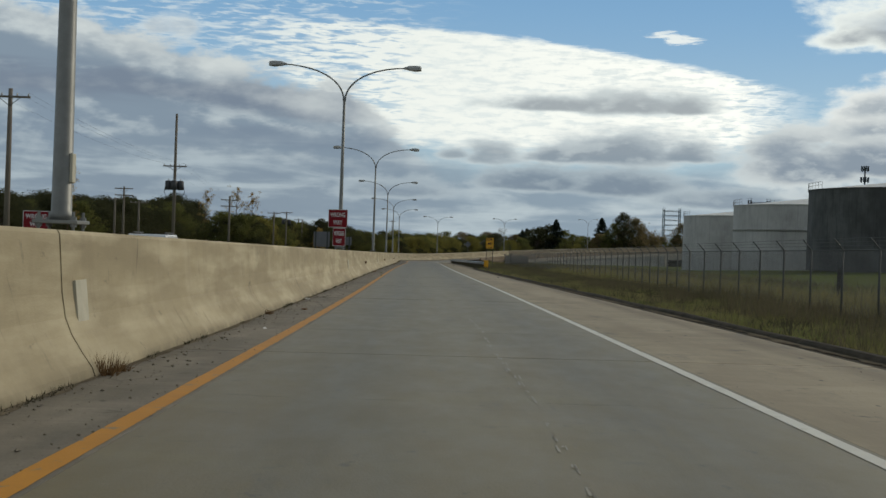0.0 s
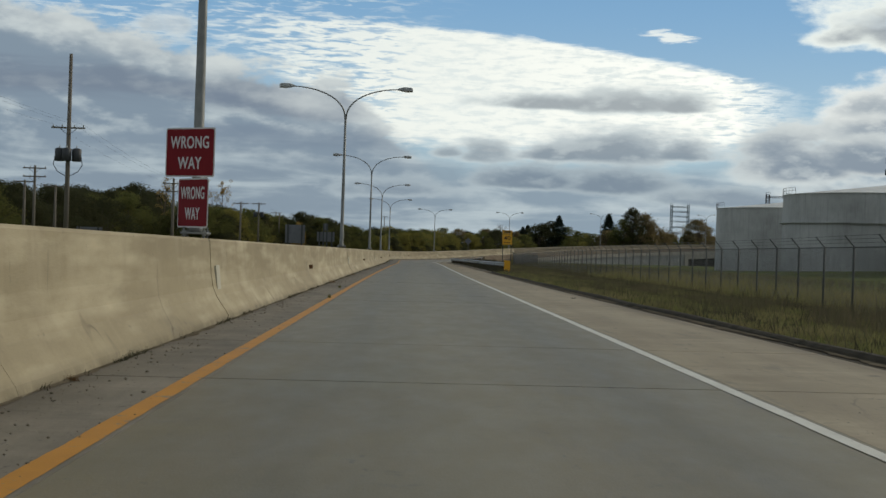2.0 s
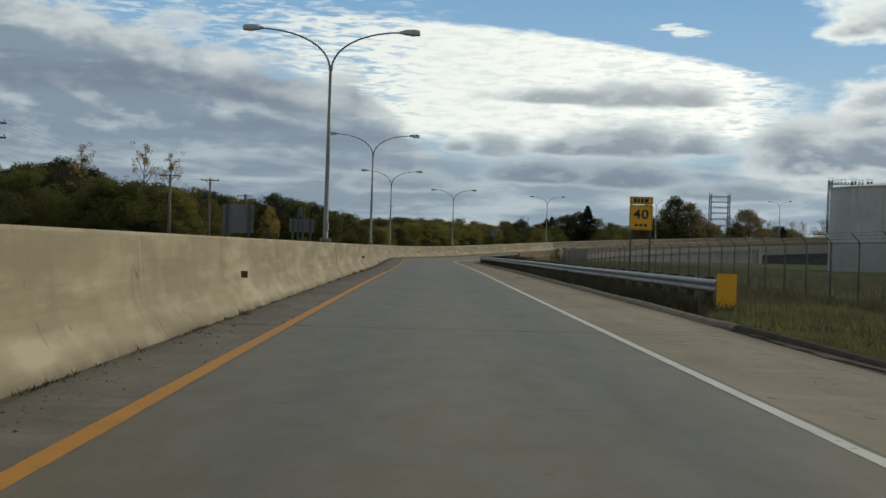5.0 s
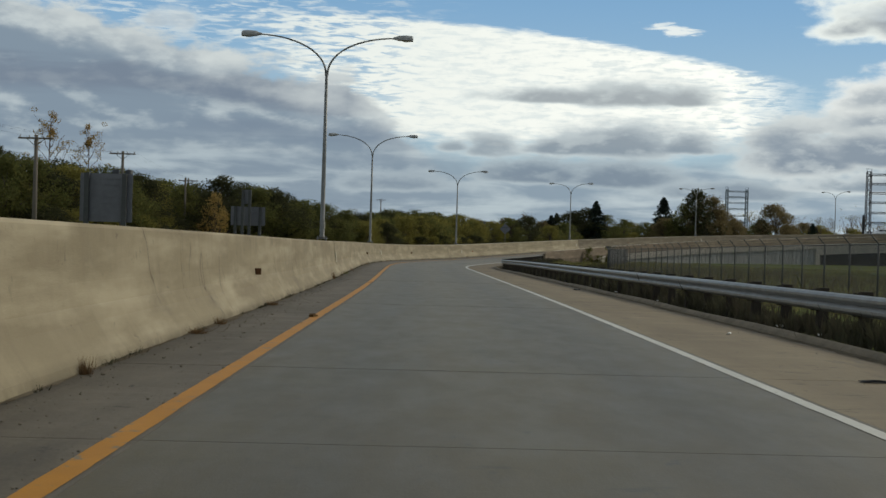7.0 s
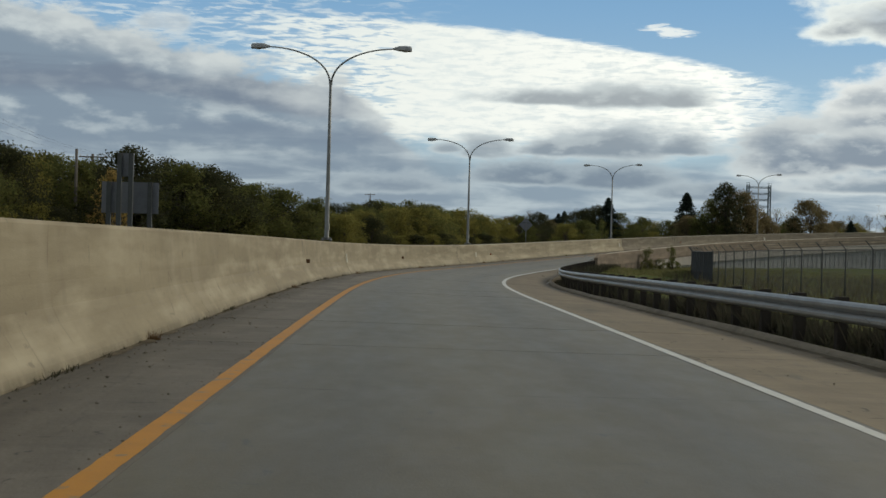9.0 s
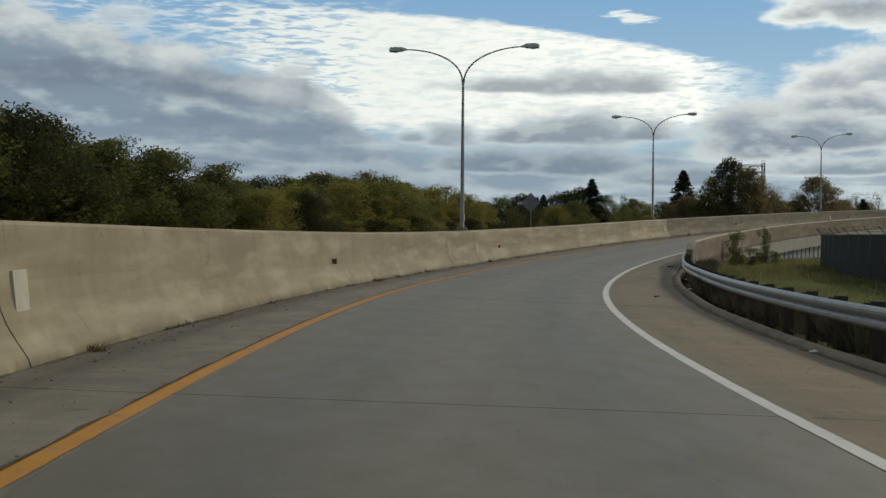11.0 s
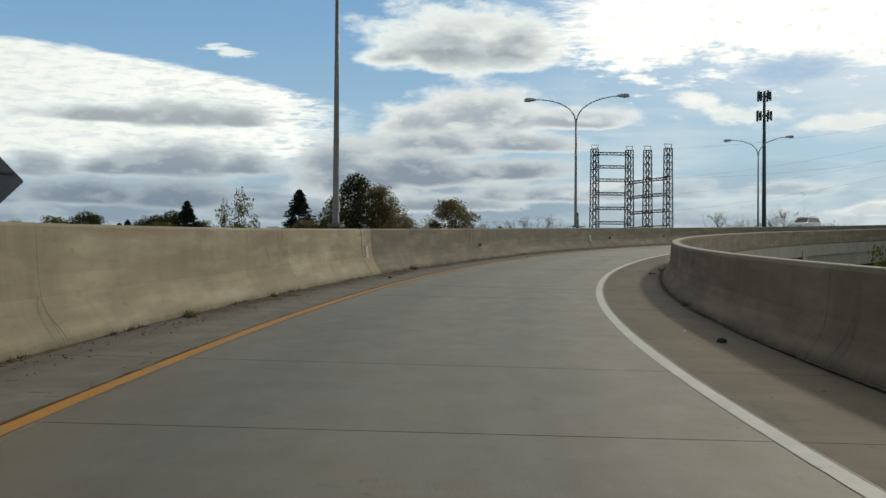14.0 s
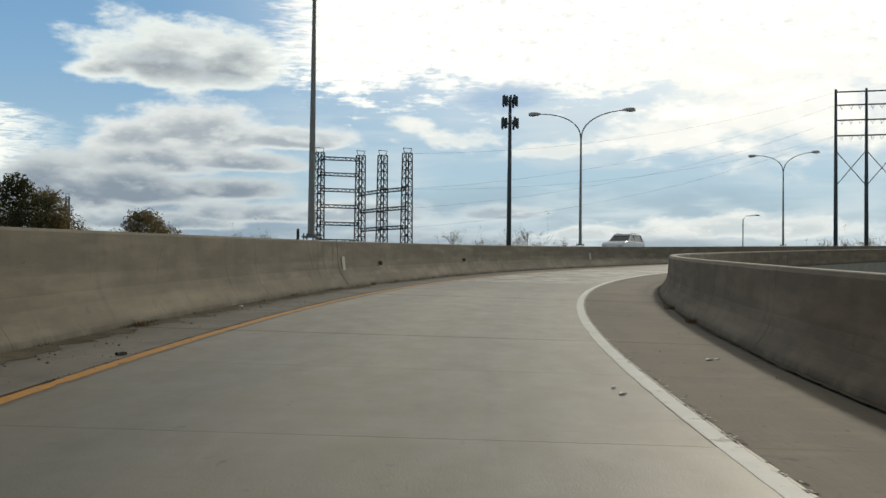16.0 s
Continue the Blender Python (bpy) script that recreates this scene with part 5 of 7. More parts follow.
back_sign(-46.0, 196.0, 0.2, 3.4, 2.6, -4.3, "back of a weathered aluminium road sign among trees")


def diamond_sign(x, y, top, side, ground):
    e = thing("diamond_sign", "back of a diamond-shaped aluminium warning sign on a post", "road sign", (x, y, top), 12)
    r = side / math.sqrt(2)
    bm = bmesh.new()
    rounded_plate(bm, side, side, 0.005, 0.06)
    bmesh.ops.rotate(bm, verts=bm.verts, cent=(0, 0, 0), matrix=Matrix.Rotation(radians(45), 3, "Y"))
    bmesh.ops.translate(bm, verts=bm.verts, vec=(0, 0, -r))
    part("panel", bm, M_ALU, e)
    bm = bmesh.new()
    box(bm, -0.55, -0.05, -r * 0.78, 0.55, -0.008, -r * 0.70)
    part("brace", bm, M_FENCE, e)
    bm = bmesh.new()
    box(bm, -0.04, -0.12, ground - top, 0.04, -0.055, -r * 0.4)
    part("post", bm, M_GALV, e)


diamond_sign(7.0, 335.8, 1.13, 1.22, -3.6)

# ---- guardrail ----
RLAT = lambda s: float(np.interp(s, (120, 128, 150, 180, 245, 268, 284, 292), (8.95, 8.9, 8.3, 7.95, 7.84, 8.05, 7.86, 7.66)))


def RUP(s, u):
    """The last panels widen and rise towards the parapet."""
    return 0.04 * float(np.interp(s, (250.0, 268.0), (0.0, 1.0))) + float(np.interp(s, (284.0, 287.0), (0.0, 1.0))) * (0.02 + 0.32 * (u - 0.40))


def guardrail():
    e = thing("guardrail", "galvanised steel W-beam guardrail on dark timber posts behind the curb", "guardrail")
    prof = []
    for u, d in ((0.71, 0.0), (0.69, -0.045), (0.655, -0.075), (0.615, -0.075), (0.58, -0.04), (0.555, 0.0), (0.53, -0.04), (0.495, -0.075), (0.455, -0.075), (0.42, -0.045), (0.40, 0.0)):
        prof.append(((lambda s, d=d: RLAT(s) + d), (lambda s, u=u: u + RUP(s, u))))
    back = [((lambda s, d=d: RLAT(s) + d + 0.006), u) for (f, u), d in zip(prof[::-1], (0.0, -0.045, -0.075, -0.075, -0.04, 0.0, -0.04, -0.075, -0.075, -0.045, 0.0))]
    s = 128.0
    while s < 288.3:
        n = min(s + 3.81, 288.85)
        sweep("rail_section", prof + back, s, n + (0.05 if n < 288.8 else 0), 0.96, M_RAIL, e, smooth=False)
        s = n
    bm = bmesh.new()
    box(bm, -0.075, 0.10, -0.9, 0.075, 0.27, 0.755, 0.008)
    pm = finish("post", bm, M_WOODPOST, e)
    bm = bmesh.new()
    box(bm, -0.065, 0.008, 0.38, 0.065, 0.10, 0.735, 0.006)
    bk = finish("spacer_block", bm, M_WOODPOST, e)
    first = True
    s = 129.5
    while s < 288.0:
        a = rd(s, RLAT(s))
        # local y points away from the road
        m = pose(a.x, a.y, a.z, 0, 0, heading(s) - 90)
        if first:
            pm.matrix_basis, bk.matrix_basis, first = m, m, False
        else:
            share("post", pm.data, e, m)
            share("spacer_block", bk.data, e, m)
        s += 1.905
    return e


guardrail()
tp = rd(127.6, 9.0)
mk = thing("object_marker", "orange-yellow end marker plate at the guardrail terminal", "road marker", tuple(tp), heading(127))
bm = bmesh.new()
rounded_plate(bm, 0.46, 0.82, 0.02, 0.03)
pl = part("plate", bm, M_SYEL, mk)
pl.location = (0, -0.02, 0.45)
bm = bmesh.new()
box(bm, -0.04, 0.0, -0.5, 0.04, 0.06, 0.8)
part("post", bm, M_WOODPOST, mk)

# ---- chain-link fence ----
FLAT = lambda s: float(np.interp(s, (-40, 60, 86, 155, 235, 273, 311, 330), (14.4, 14.9, 16.0, 17.0, 19.3, 16.9, 13.6, 13.2)))


def fence_run(pts, name, label, screen=False):
    """pts: ground points of the posts."""
    e = thing(name, label, "fence")
    bm = bmesh.new()
    tube(bm, [(0, 0, -0.4), (0, 0, 2.1)], 0.036, 8)
    tube(bm, [(0, 0, 2.08), (0.0, -0.30, 2.42)], 0.022, 6)
    pm = finish("post", bm, M_FENCE, e, smooth=True)
    ups = [Vector((0, 0, 0))] * len(pts)
    for i, p in enumerate(pts):
        q = pts[min(i + 1, len(pts) - 1)] - pts[max(0, i - 1)]
        m = pose(p.x, p.y, p.z, 0, 0, math.degrees(math.atan2(q.y, q.x)) + 180)
        if i == 0:
            pm.matrix_basis = m
        else:
            share("post", pm.data, e, m)
    # fabric
    verts, faces, uv = [], [], []
    dist = 0.0
    for i, p in enumerate(pts):
        if i:
            dist += (p - pts[i - 1]).length
        verts += [p + Vector((0, 0, 0.04)), p + Vector((0, 0, 2.08))]
        uv += [(dist, 0), (dist, 2.04)]
        if i:
            faces.append((2 * i - 2, 2 * i, 2 * i + 1, 2 * i - 1))
    ob = from_lists("wire_fabric", verts, faces, M_SCREEN if screen else M_MESH, e, "dark privacy screen" if screen else "woven wire fabric")
    lay = ob.data.uv_layers.new(name="UVMap")
    for lp in ob.data.loops:
        lay.data[lp.index].uv = uv[lp.vertex_index]
    for h, off in ((2.07, 0.0), (2.20, 0.12), (2.31, 0.22), (2.41, 0.30), (0.08, 0.0)):
        bm = bmesh.new()
        line = []
        for i, p in enumerate(pts):
            q = pts[min(i + 1, len(pts) - 1)] - pts[max(0, i - 1)]
            nrm = Vector((-q.y, q.x, 0)).normalized()
            line.append(p + nrm * off + Vector((0, 0, h)))
        tube(bm, line, 0.018 if h == 2.07 else 0.006, 4)
        part("top_rail" if h == 2.07 else "barbed_wire" if h > 2 else "tension_wire", bm, M_FENCE, e)
    return e


def gpt(x, y):
    return Vector((x, y, ground_z(x, y)))


fpts = []
s = -36.0
while s < 312:
    a = rd(s, FLAT(s))
    fpts.append(gpt(a.x, a.y))
    s += 3.05
_n = next(i for i, p in enumerate(fpts) if nearest(p.x, p.y)[0] > 266)
fence_run(fpts[:_n + 1], "chain_link_fence", "grey chain-link fence with barbed wire arms along the field")
fence_run(fpts[_n:], "screened_fence", "chain-link fence with dark screening cloth and barbed wire arms", True)

# a leaning timber post by the fence
bm = bmesh.new()
tube(bm, [(0, 0, -0.5), (0.05, 0, 1.5)], 0.13, 10)
ob = finish("bollard", bm, M_WOODPOST)
ob.matrix_world = pose(18.6, 57.0, ground_z(18.6, 57.0))
tagged(ob, "short weathered timber post beside the fence", "post")


# ---- storage tanks ----
def storage_tank(x, y, r, top, material, label, ring=None, stripes=0):
    g = ground_z(x, y) - 0.3
    e = thing("storage_tank", label, "storage tank", (x, y, g), group="tanks in the field")
    h = top - g
    n = 72
    courses = 5
    for k in range(courses):
        bm = bmesh.new()
        z0, z1 = h * k / courses, h * (k + 1) / courses
        rr = r - 0.015 * k
        tube(bm, [(0, 0, z0 + 0.01), (0, 0, z1)], rr, n, caps=False)
        part("shell_course", bm, material, e, smooth=True)
    bm = bmesh.new()
    tube(bm, [(0, 0, h - 0.12), (0, 0, h + 0.03)], r + 0.10, n)
    part("top_rim", bm, material, e)
    if ring:
        bm = bmesh.new()
        tube(bm, [(0, 0, h * ring), (0, 0, h * ring + 0.18)], r + 0.45, n)
        part("wind_girder", bm, material, e)
    bm = bmesh.new()
    top_v = bm.verts.new((0, 0, h + r * 0.125))
    ringv = [bm.verts.new((r * math.cos(2 * math.pi * k / n), r * math.sin(2 * math.pi * k / n), h + 0.03)) for k in range(n)]
    for k in range(n):
        bm.faces.new((ringv[k], ringv[(k + 1) % n], top_v))
    part("cone_roof", bm, M_ROOF, e, "white shallow cone roof")
    # guard rail on a piece of the rim, and the stair below it
    bm = bmesh.new()
    a0, a1 = radians(158), radians(192)
    arc = [(r * math.cos(a0 + (a1 - a0) * i / 16), r * math.sin(a0 + (a1 - a0) * i / 16)) for i in range(17)]
    for z in (0.6, 1.1):
        tube(bm, [(p[0], p[1], h + z) for p in arc], 0.03, 5)
    for p in arc[::2]:
        tube(bm, [(p[0], p[1], h), (p[0], p[1], h + 1.1)], 0.025, 5)
    part("roof_railing", bm, M_FENCE, e)
    bm = bmesh.new()
    st = [((r + 0.5) * math.cos(radians(335 + 55 * i / 20)), (r + 0.5) * math.sin(radians(335 + 55 * i / 20)), h * (1 - i / 20)) for i in range(21)]
    tube(bm, st, 0.07, 5)
    tube(bm, [(p[0], p[1], p[2] + 1.0) for p in st], 0.02, 5)
    part("stair", bm, M_TANKD, e, "spiral stair with handrail")
    return e


storage_tank(75.9, 195.0, 17, 10.75, M_TANKD, "large grey stained steel storage tank with dark run marks")
storage_tank(74.3, 239.5, 17, 9.6, M_TANK, "large white steel storage tank with a stepped girder ring", 0.62)
storage_tank(73.0, 283.0, 17, 8.5, M_TANK, "large white steel storage tank with shallow roof")


# ---- utility poles ----
def utility_pole(x, y, arm, top, transformers=0, low_arm=False):
    g = ground_z(x, y) - 0.2
    e = thing("utility_pole", "weathered wooden utility pole with crossarm" + (" and grey transformers" if transformers else ""), "utility pole", (x, y, g), 2, "utility poles beyond the barrier")
    bm = bmesh.new()
    tube(bm, [(0, 0, 0), (0, 0, (top - g) / 2), (0, 0, top - g)], [0.19, 0.16, 0.12], 10)
    part("pole", bm, M_UPOLE, e, smooth=True)
    z = arm - g
    arms = [z] + ([z - 0.9] if low_arm else [])
    for zz in arms:
        bm = bmesh.new()
        box(bm, -1.22, -0.20, zz - 0.06, 1.22, -0.11, zz + 0.06)
        part("crossarm", bm, M_UPOLE, e)
        for xx in (-1.1, -0.45, 0.45, 1.1):
            bm = bmesh.new()
            tube(bm, [(xx, -0.155, zz + 0.06), (xx, -0.155, zz + 0.12), (xx, -0.155, zz + 0.22)], [0.03, 0.055, 0.035], 8)
            part("insulator", bm, M_LAMP, e)
        for sg in (-1, 1):
            bm = bmesh.new()
            tube(bm, [(sg * 0.62, -0.15, zz - 0.05), (0, -0.15, zz - 0.55)], 0.02, 4)
            part("brace", bm, M_FENCE, e)
    for i in range(transformers):
        xx = (-0.62, 0.62, 0.0)[i]
        bm = bmesh.new()
        yy = -0.38 if i == 2 else 0
        tube(bm, [(xx, yy, z - 2.45), (xx, yy, z - 2.42), (xx, yy, z - 1.55), (xx, yy, z - 1.48)], [0.26, 0.34, 0.34, 0.2], 14)
        t = part("transformer", bm, M_XFMR, e, "grey can transformer", True)
        bm = bmesh.new()
        tube(bm, [(xx, yy, z - 1.5), (xx, yy, z - 1.28)], [0.05, 0.03], 8)
        part("bushing", bm, M_LAMP, t)
    if transformers >= 2:
        for sg in (-1, 1):
            bm = bmesh.new()
            tube(bm, [(sg * 0.92, 0, z - 1.9), (sg * 1.05, 0, z - 2.7), (sg * 0.75, 0, z - 3.2), (0, 0, z - 3.6)], 0.03, 5)
            part("cable", bm, M_WIRE, e)
    return e


utility_pole(-25.9, 72.5, 7.9, 8.4)
utility_pole(-27.9, 126.4, 7.16, 12.6, 3)
utility_pole(-30.7, 175.3, 5.35, 5.95, 0, True)
utility_pole(-32.0, 231.0, 4.85, 5.1)
utility_pole(-33.3, 259.5, 5.65, 5.9, 2)
utility_pole(-43.9, 167.6, 6.2, 6.5, 0, True)
utility_pole(-45.6, 169.5, 4.8, 5.0)
utility_pole(-42.4, 170.0, 4.4, 4.6)
utility_pole(-35.5, 300.0, 4.9, 5.2)
utility_pole(-20.0, 480.0, 8.4, 8.8)
g = ground_z(-33.1, 286.9) - 0.3
bm = bmesh.new()
tube(bm, [(0, 0, 0), (0, 0, (4.7 - g) / 2), (0, 0, 4.7 - g)], [0.16, 0.13, 0.11], 10)
tube(bm, [(0, 0, 4.69 - g), (0, 0, 4.76 - g)], [0.125, 0.09], 10)
ob = finish("timber_pole", bm, M_UPOLE, smooth=True)
ob.matrix_world = pose(-33.1, 286.9, g)
tagged(ob, "bare weathered timber pole standing before the trees", "pole")


# ---- lattice structures, masts ----
def lattice_column(bm, x, y, z0, z1, w, step, r=0.06, taper=0.75):
    n = max(2, int((z1 - z0) / step))
    c = [(-1, -1), (1, -1), (1, 1), (-1, 1)]
    lev = []
    for i in range(n + 1):
        u = i / n
        k = w / 2 * (1 - (1 - taper) * u)
        lev.append([Vector((x + a * k, y + b * k, z0 + (z1 - z0) * u)) for a, b in c])
    for a, b in zip(lev, lev[1:]):
        for k in range(4):
            tube(bm, [a[k], b[k]], r, 4, False)
            tube(bm, [a[k], b[(k + 1) % 4]], r * 0.6, 3, False)
            tube(bm, [b[k], b[(k + 1) % 4]], r * 0.6, 3, False)


def lattice_beam(bm, a, b, h, r=0.05):
    a, b = Vector(a), Vector(b)
    n = max(2, int((b - a).length / (h * 1.4)))
    up = Vector((0, 0, h))
    tube(bm, [a, b], r, 4, False)
    tube(bm, [a + up, b + up], r, 4, False)
    for i in range(n):
        p, q = a.lerp(b, i / n), a.lerp(b, (i + 1) / n)
        tube(bm, [p, q + up] if i % 2 else [p + up, q], r * 0.7, 3, False)


def switch_rack(cols, beams, g, material, label, w=1.7):
    e = thing("lattice_rack", label, "steel structure", (0, 0, 0))
    for x, y, top in cols:
        bm = bmesh.new()
        lattice_column(bm, x, y, g, top, w, 1.5, 0.13)
        for sx in (-1, 1):
            tube(bm, [(x + sx * w * 0.36, y, top), (x + sx * w * 0.55, y, top + 0.9)], 0.06, 4)
        tube(bm, [(x - w * 0.55, y, top + 0.9), (x + w * 0.55, y, top + 0.9)], 0.06, 4)
        part("column", bm, material, e)
    for i, j, zs in beams:
        for z in zs:
            bm = bmesh.new()
            lattice_beam(bm, (cols[i][0], cols[i][1], z), (cols[j][0], cols[j][1], z), 0.55, 0.11)
            part("beam", bm, material, e)
    return e


switch_rack([(135.9, 542.4, 24.2), (143.6, 540.2, 24.0), (143.0, 531.0, 23.2), (143.5, 523.2, 23.0)],
            [(0, 1, (22.9, 19.9, 16.9, 13.8, 10.5, 7.2, 4.0, 1.0)), (1, 2, (16.3, 12.9, 9.4, 5.9, 2.0)), (2, 3, (16.3, 12.9, 9.4, 5.9, 2.0))], -4.0, M_LATT, "dark steel lattice switching rack with stacked cross beams")
switch_rack([(126.3, 700, 24.5), (135.6, 700.9, 24.5)], [(0, 1, (23.2, 20.6, 18.0, 15.2, 12.2, 9.0))], -3.5, M_TEAL, "blue-grey steel lattice gantry above distant trees", 1.3)
e = thing("lattice_mast", "narrow dark lattice mast above the trees", "mast", (0, 0, 0))
bm = bmesh.new()
lattice_column(bm, 2.6, 448.0, -4.0, 2.6, 1.9, 1.4, 0.07, 0.9)
part("column", bm, M_LATT, e)
bm = bmesh.new()
box(bm, 1.8, 447.2, 2.0, 3.4, 448.8, 2.5)
part("head_frame", bm, M_LATT, e)

# tall pole frame with crossbars
e = thing("transmission_frame", "tall dark steel pole frame with crossbars and braces", "steel structure", (0, 0, 0))
cols = [(246.0 + 3.95 * i, 510.7 - 4.95 * i) for i in range(4)]
for x, y in cols:
    bm = bmesh.new()
    tube(bm, [(x, y, -4), (x, y, 20), (x, y, 43.2)], [0.5, 0.42, 0.28], 10)
    part("column", bm, M_MAST, e, smooth=True)
for a, b in zip(cols, cols[1:]):
    for z in (42.6, 39.7, 36.4, 33.0):
        bm = bmesh.new()
        tube(bm, [(*a, z), (*b, z)], 0.16, 6)
        part("crossbar", bm, M_MAST, e)
        for u in (0.2, 0.5, 0.8):
            x, y = a[0] + (b[0] - a[0]) * u, a[1] + (b[1] - a[1]) * u
            bm = bmesh.new()
            tube(bm, [(x - 0.3, y + 0.3, z), (x, y, z - 1.0), (x + 0.3, y - 0.3, z)], 0.07, 4)
            if z < 42:
                part("insulator_string", bm, M_MAST, e)
            else:
                bm.free()
    bm = bmesh.new()
    tube(bm, [(*a, 29.7), (*b, 22.0)], 0.10, 5)
    tube(bm, [(*b, 29.7), (*a, 22.0)], 0.10, 5)
    part("cross_brace", bm, M_MAST, e)


def cell_tower(x, y, top, g):
    e = thing("cell_tower", "dark steel monopole with two tiers of antenna panels", "mast", (x, y, g), 20)
    h = top - g
    bm = bmesh.new()
    tube(bm, [(0, 0, 0), (0, 0, h * 0.5), (0, 0, h - 0.8)], [0.62, 0.50, 0.34], 14)
    part("pole", bm, M_MAST, e, smooth=True)
    for zc, rr in ((h - 1.6, 1.55), (h - 6.6, 1.75)):
        bm = bmesh.new()
        for k in range(3):
            a, b = radians(120 * k), radians(120 * (k + 1))
            tube(bm, [(rr * math.cos(a), rr * math.sin(a), zc), (rr * math.cos(b), rr * math.sin(b), zc)], 0.09, 5)
            tube(bm, [(0, 0, zc), (rr * math.cos(a), rr * math.sin(a), zc)], 0.09, 5)
        pf = part("platform", bm, M_MAST, e)
        for k in range(12):
            a = radians(30 * k + 8)
            bm = bmesh.new()
            box(bm, -0.12, -0.24, -1.15, 0.12, 0.24, 1.15, 0.03)
            an = part("antenna_panel", bm, M_MAST, pf)
            an.matrix_basis = pose(rr * 1.06 * math.cos(a), rr * 1.06 * math.sin(a), zc + 0.15 * ((k * 7) % 3 - 1), 0, 0, 30 * k + 8)


cell_tower(191.5, 556.6, 42.6, -4.0)


def single_lamp(x, y, top, turn):
    g = -4.5
    e = thing("far_street_lamp", "distant single-arm steel street lamp", "street lamp", (x, y, g), turn)
    bm = bmesh.new()
    tube(bm, [(0, 0, 0), (0, 0, top - g - 0.6), (0.5, 0, top - g), (2.0, 0, top - g + 0.15)], [0.11, 0.08, 0.06, 0.05], 8)
    part("pole", bm, M_GALV, e)
    bm = bmesh.new()
    box(bm, 1.9, -0.15, top - g + 0.05, 2.6, 0.15, top - g + 0.25, 0.04)
    part("luminaire", bm, M_LAMP, e)


single_lamp(174.6, 472.0, 10.8, -40)
single_lamp(232.0, 452.0, 9.0, -40)
bm = bmesh.new()
tube(bm, [(0, 0, 0), (0, 0, 14.5)], [0.4, 0.3], 8)
tube(bm, [(-0.9, 0, 11.0), (2.4, 0, 11.3)], 0.08, 5)
ob = finish("black_pole", bm, M_LATT)
ob.matrix_world = pose(140.5, 560.0, -4.0)
tagged(ob, "stout black pole with a short side arm", "pole")

# overhead lines
for i, (z0, z1) in enumerate(((16.5, 33.0), (13.0, 36.4), (9.5, 33.0), (16.5, 39.7), (22.9, 42.6))):
    a, b = Vector((143.5, 523.2, z0)), Vector((246.0, 510.7, z1))
    bm = bmesh.new()
    tube(bm, [a.lerp(b, k / 14) - Vector((0, 0, 3.2 * 4 * (k / 14) * (1 - k / 14))) for k in range(15)], 0.016, 3)
    tagged(finish("overhead_line", bm, M_WIRE), "thin sagging overhead power line", "power line", "overhead lines")
for zo, xo in ((0.25, -1.1), (0.25, 1.1), (0.25, 0.45)):
    pl = [(-25.9, 72.5, 7.9), (-27.9, 126.4, 7.16), (-30.7, 175.3, 5.35), (-32.0, 231.0, 4.85), (-33.3, 259.5, 5.65), (-35.5, 300.0, 4.9)]
    bm = bmesh.new()
    line = []
    for a, b in zip(pl, pl[1:]):
        for k in range(8):
            u = k / 8
            line.append((a[0] + (b[0] - a[0]) * u + xo, a[1] + (b[1] - a[1]) * u, a[2] + (b[2] - a[2]) * u + zo - 1.8 * u * (1 - u)))
    tube(bm, line, 0.005, 3)
    tagged(finish("overhead_line", bm, M_WIRE), "thin wire along the utility poles", "power line", "overhead lines")


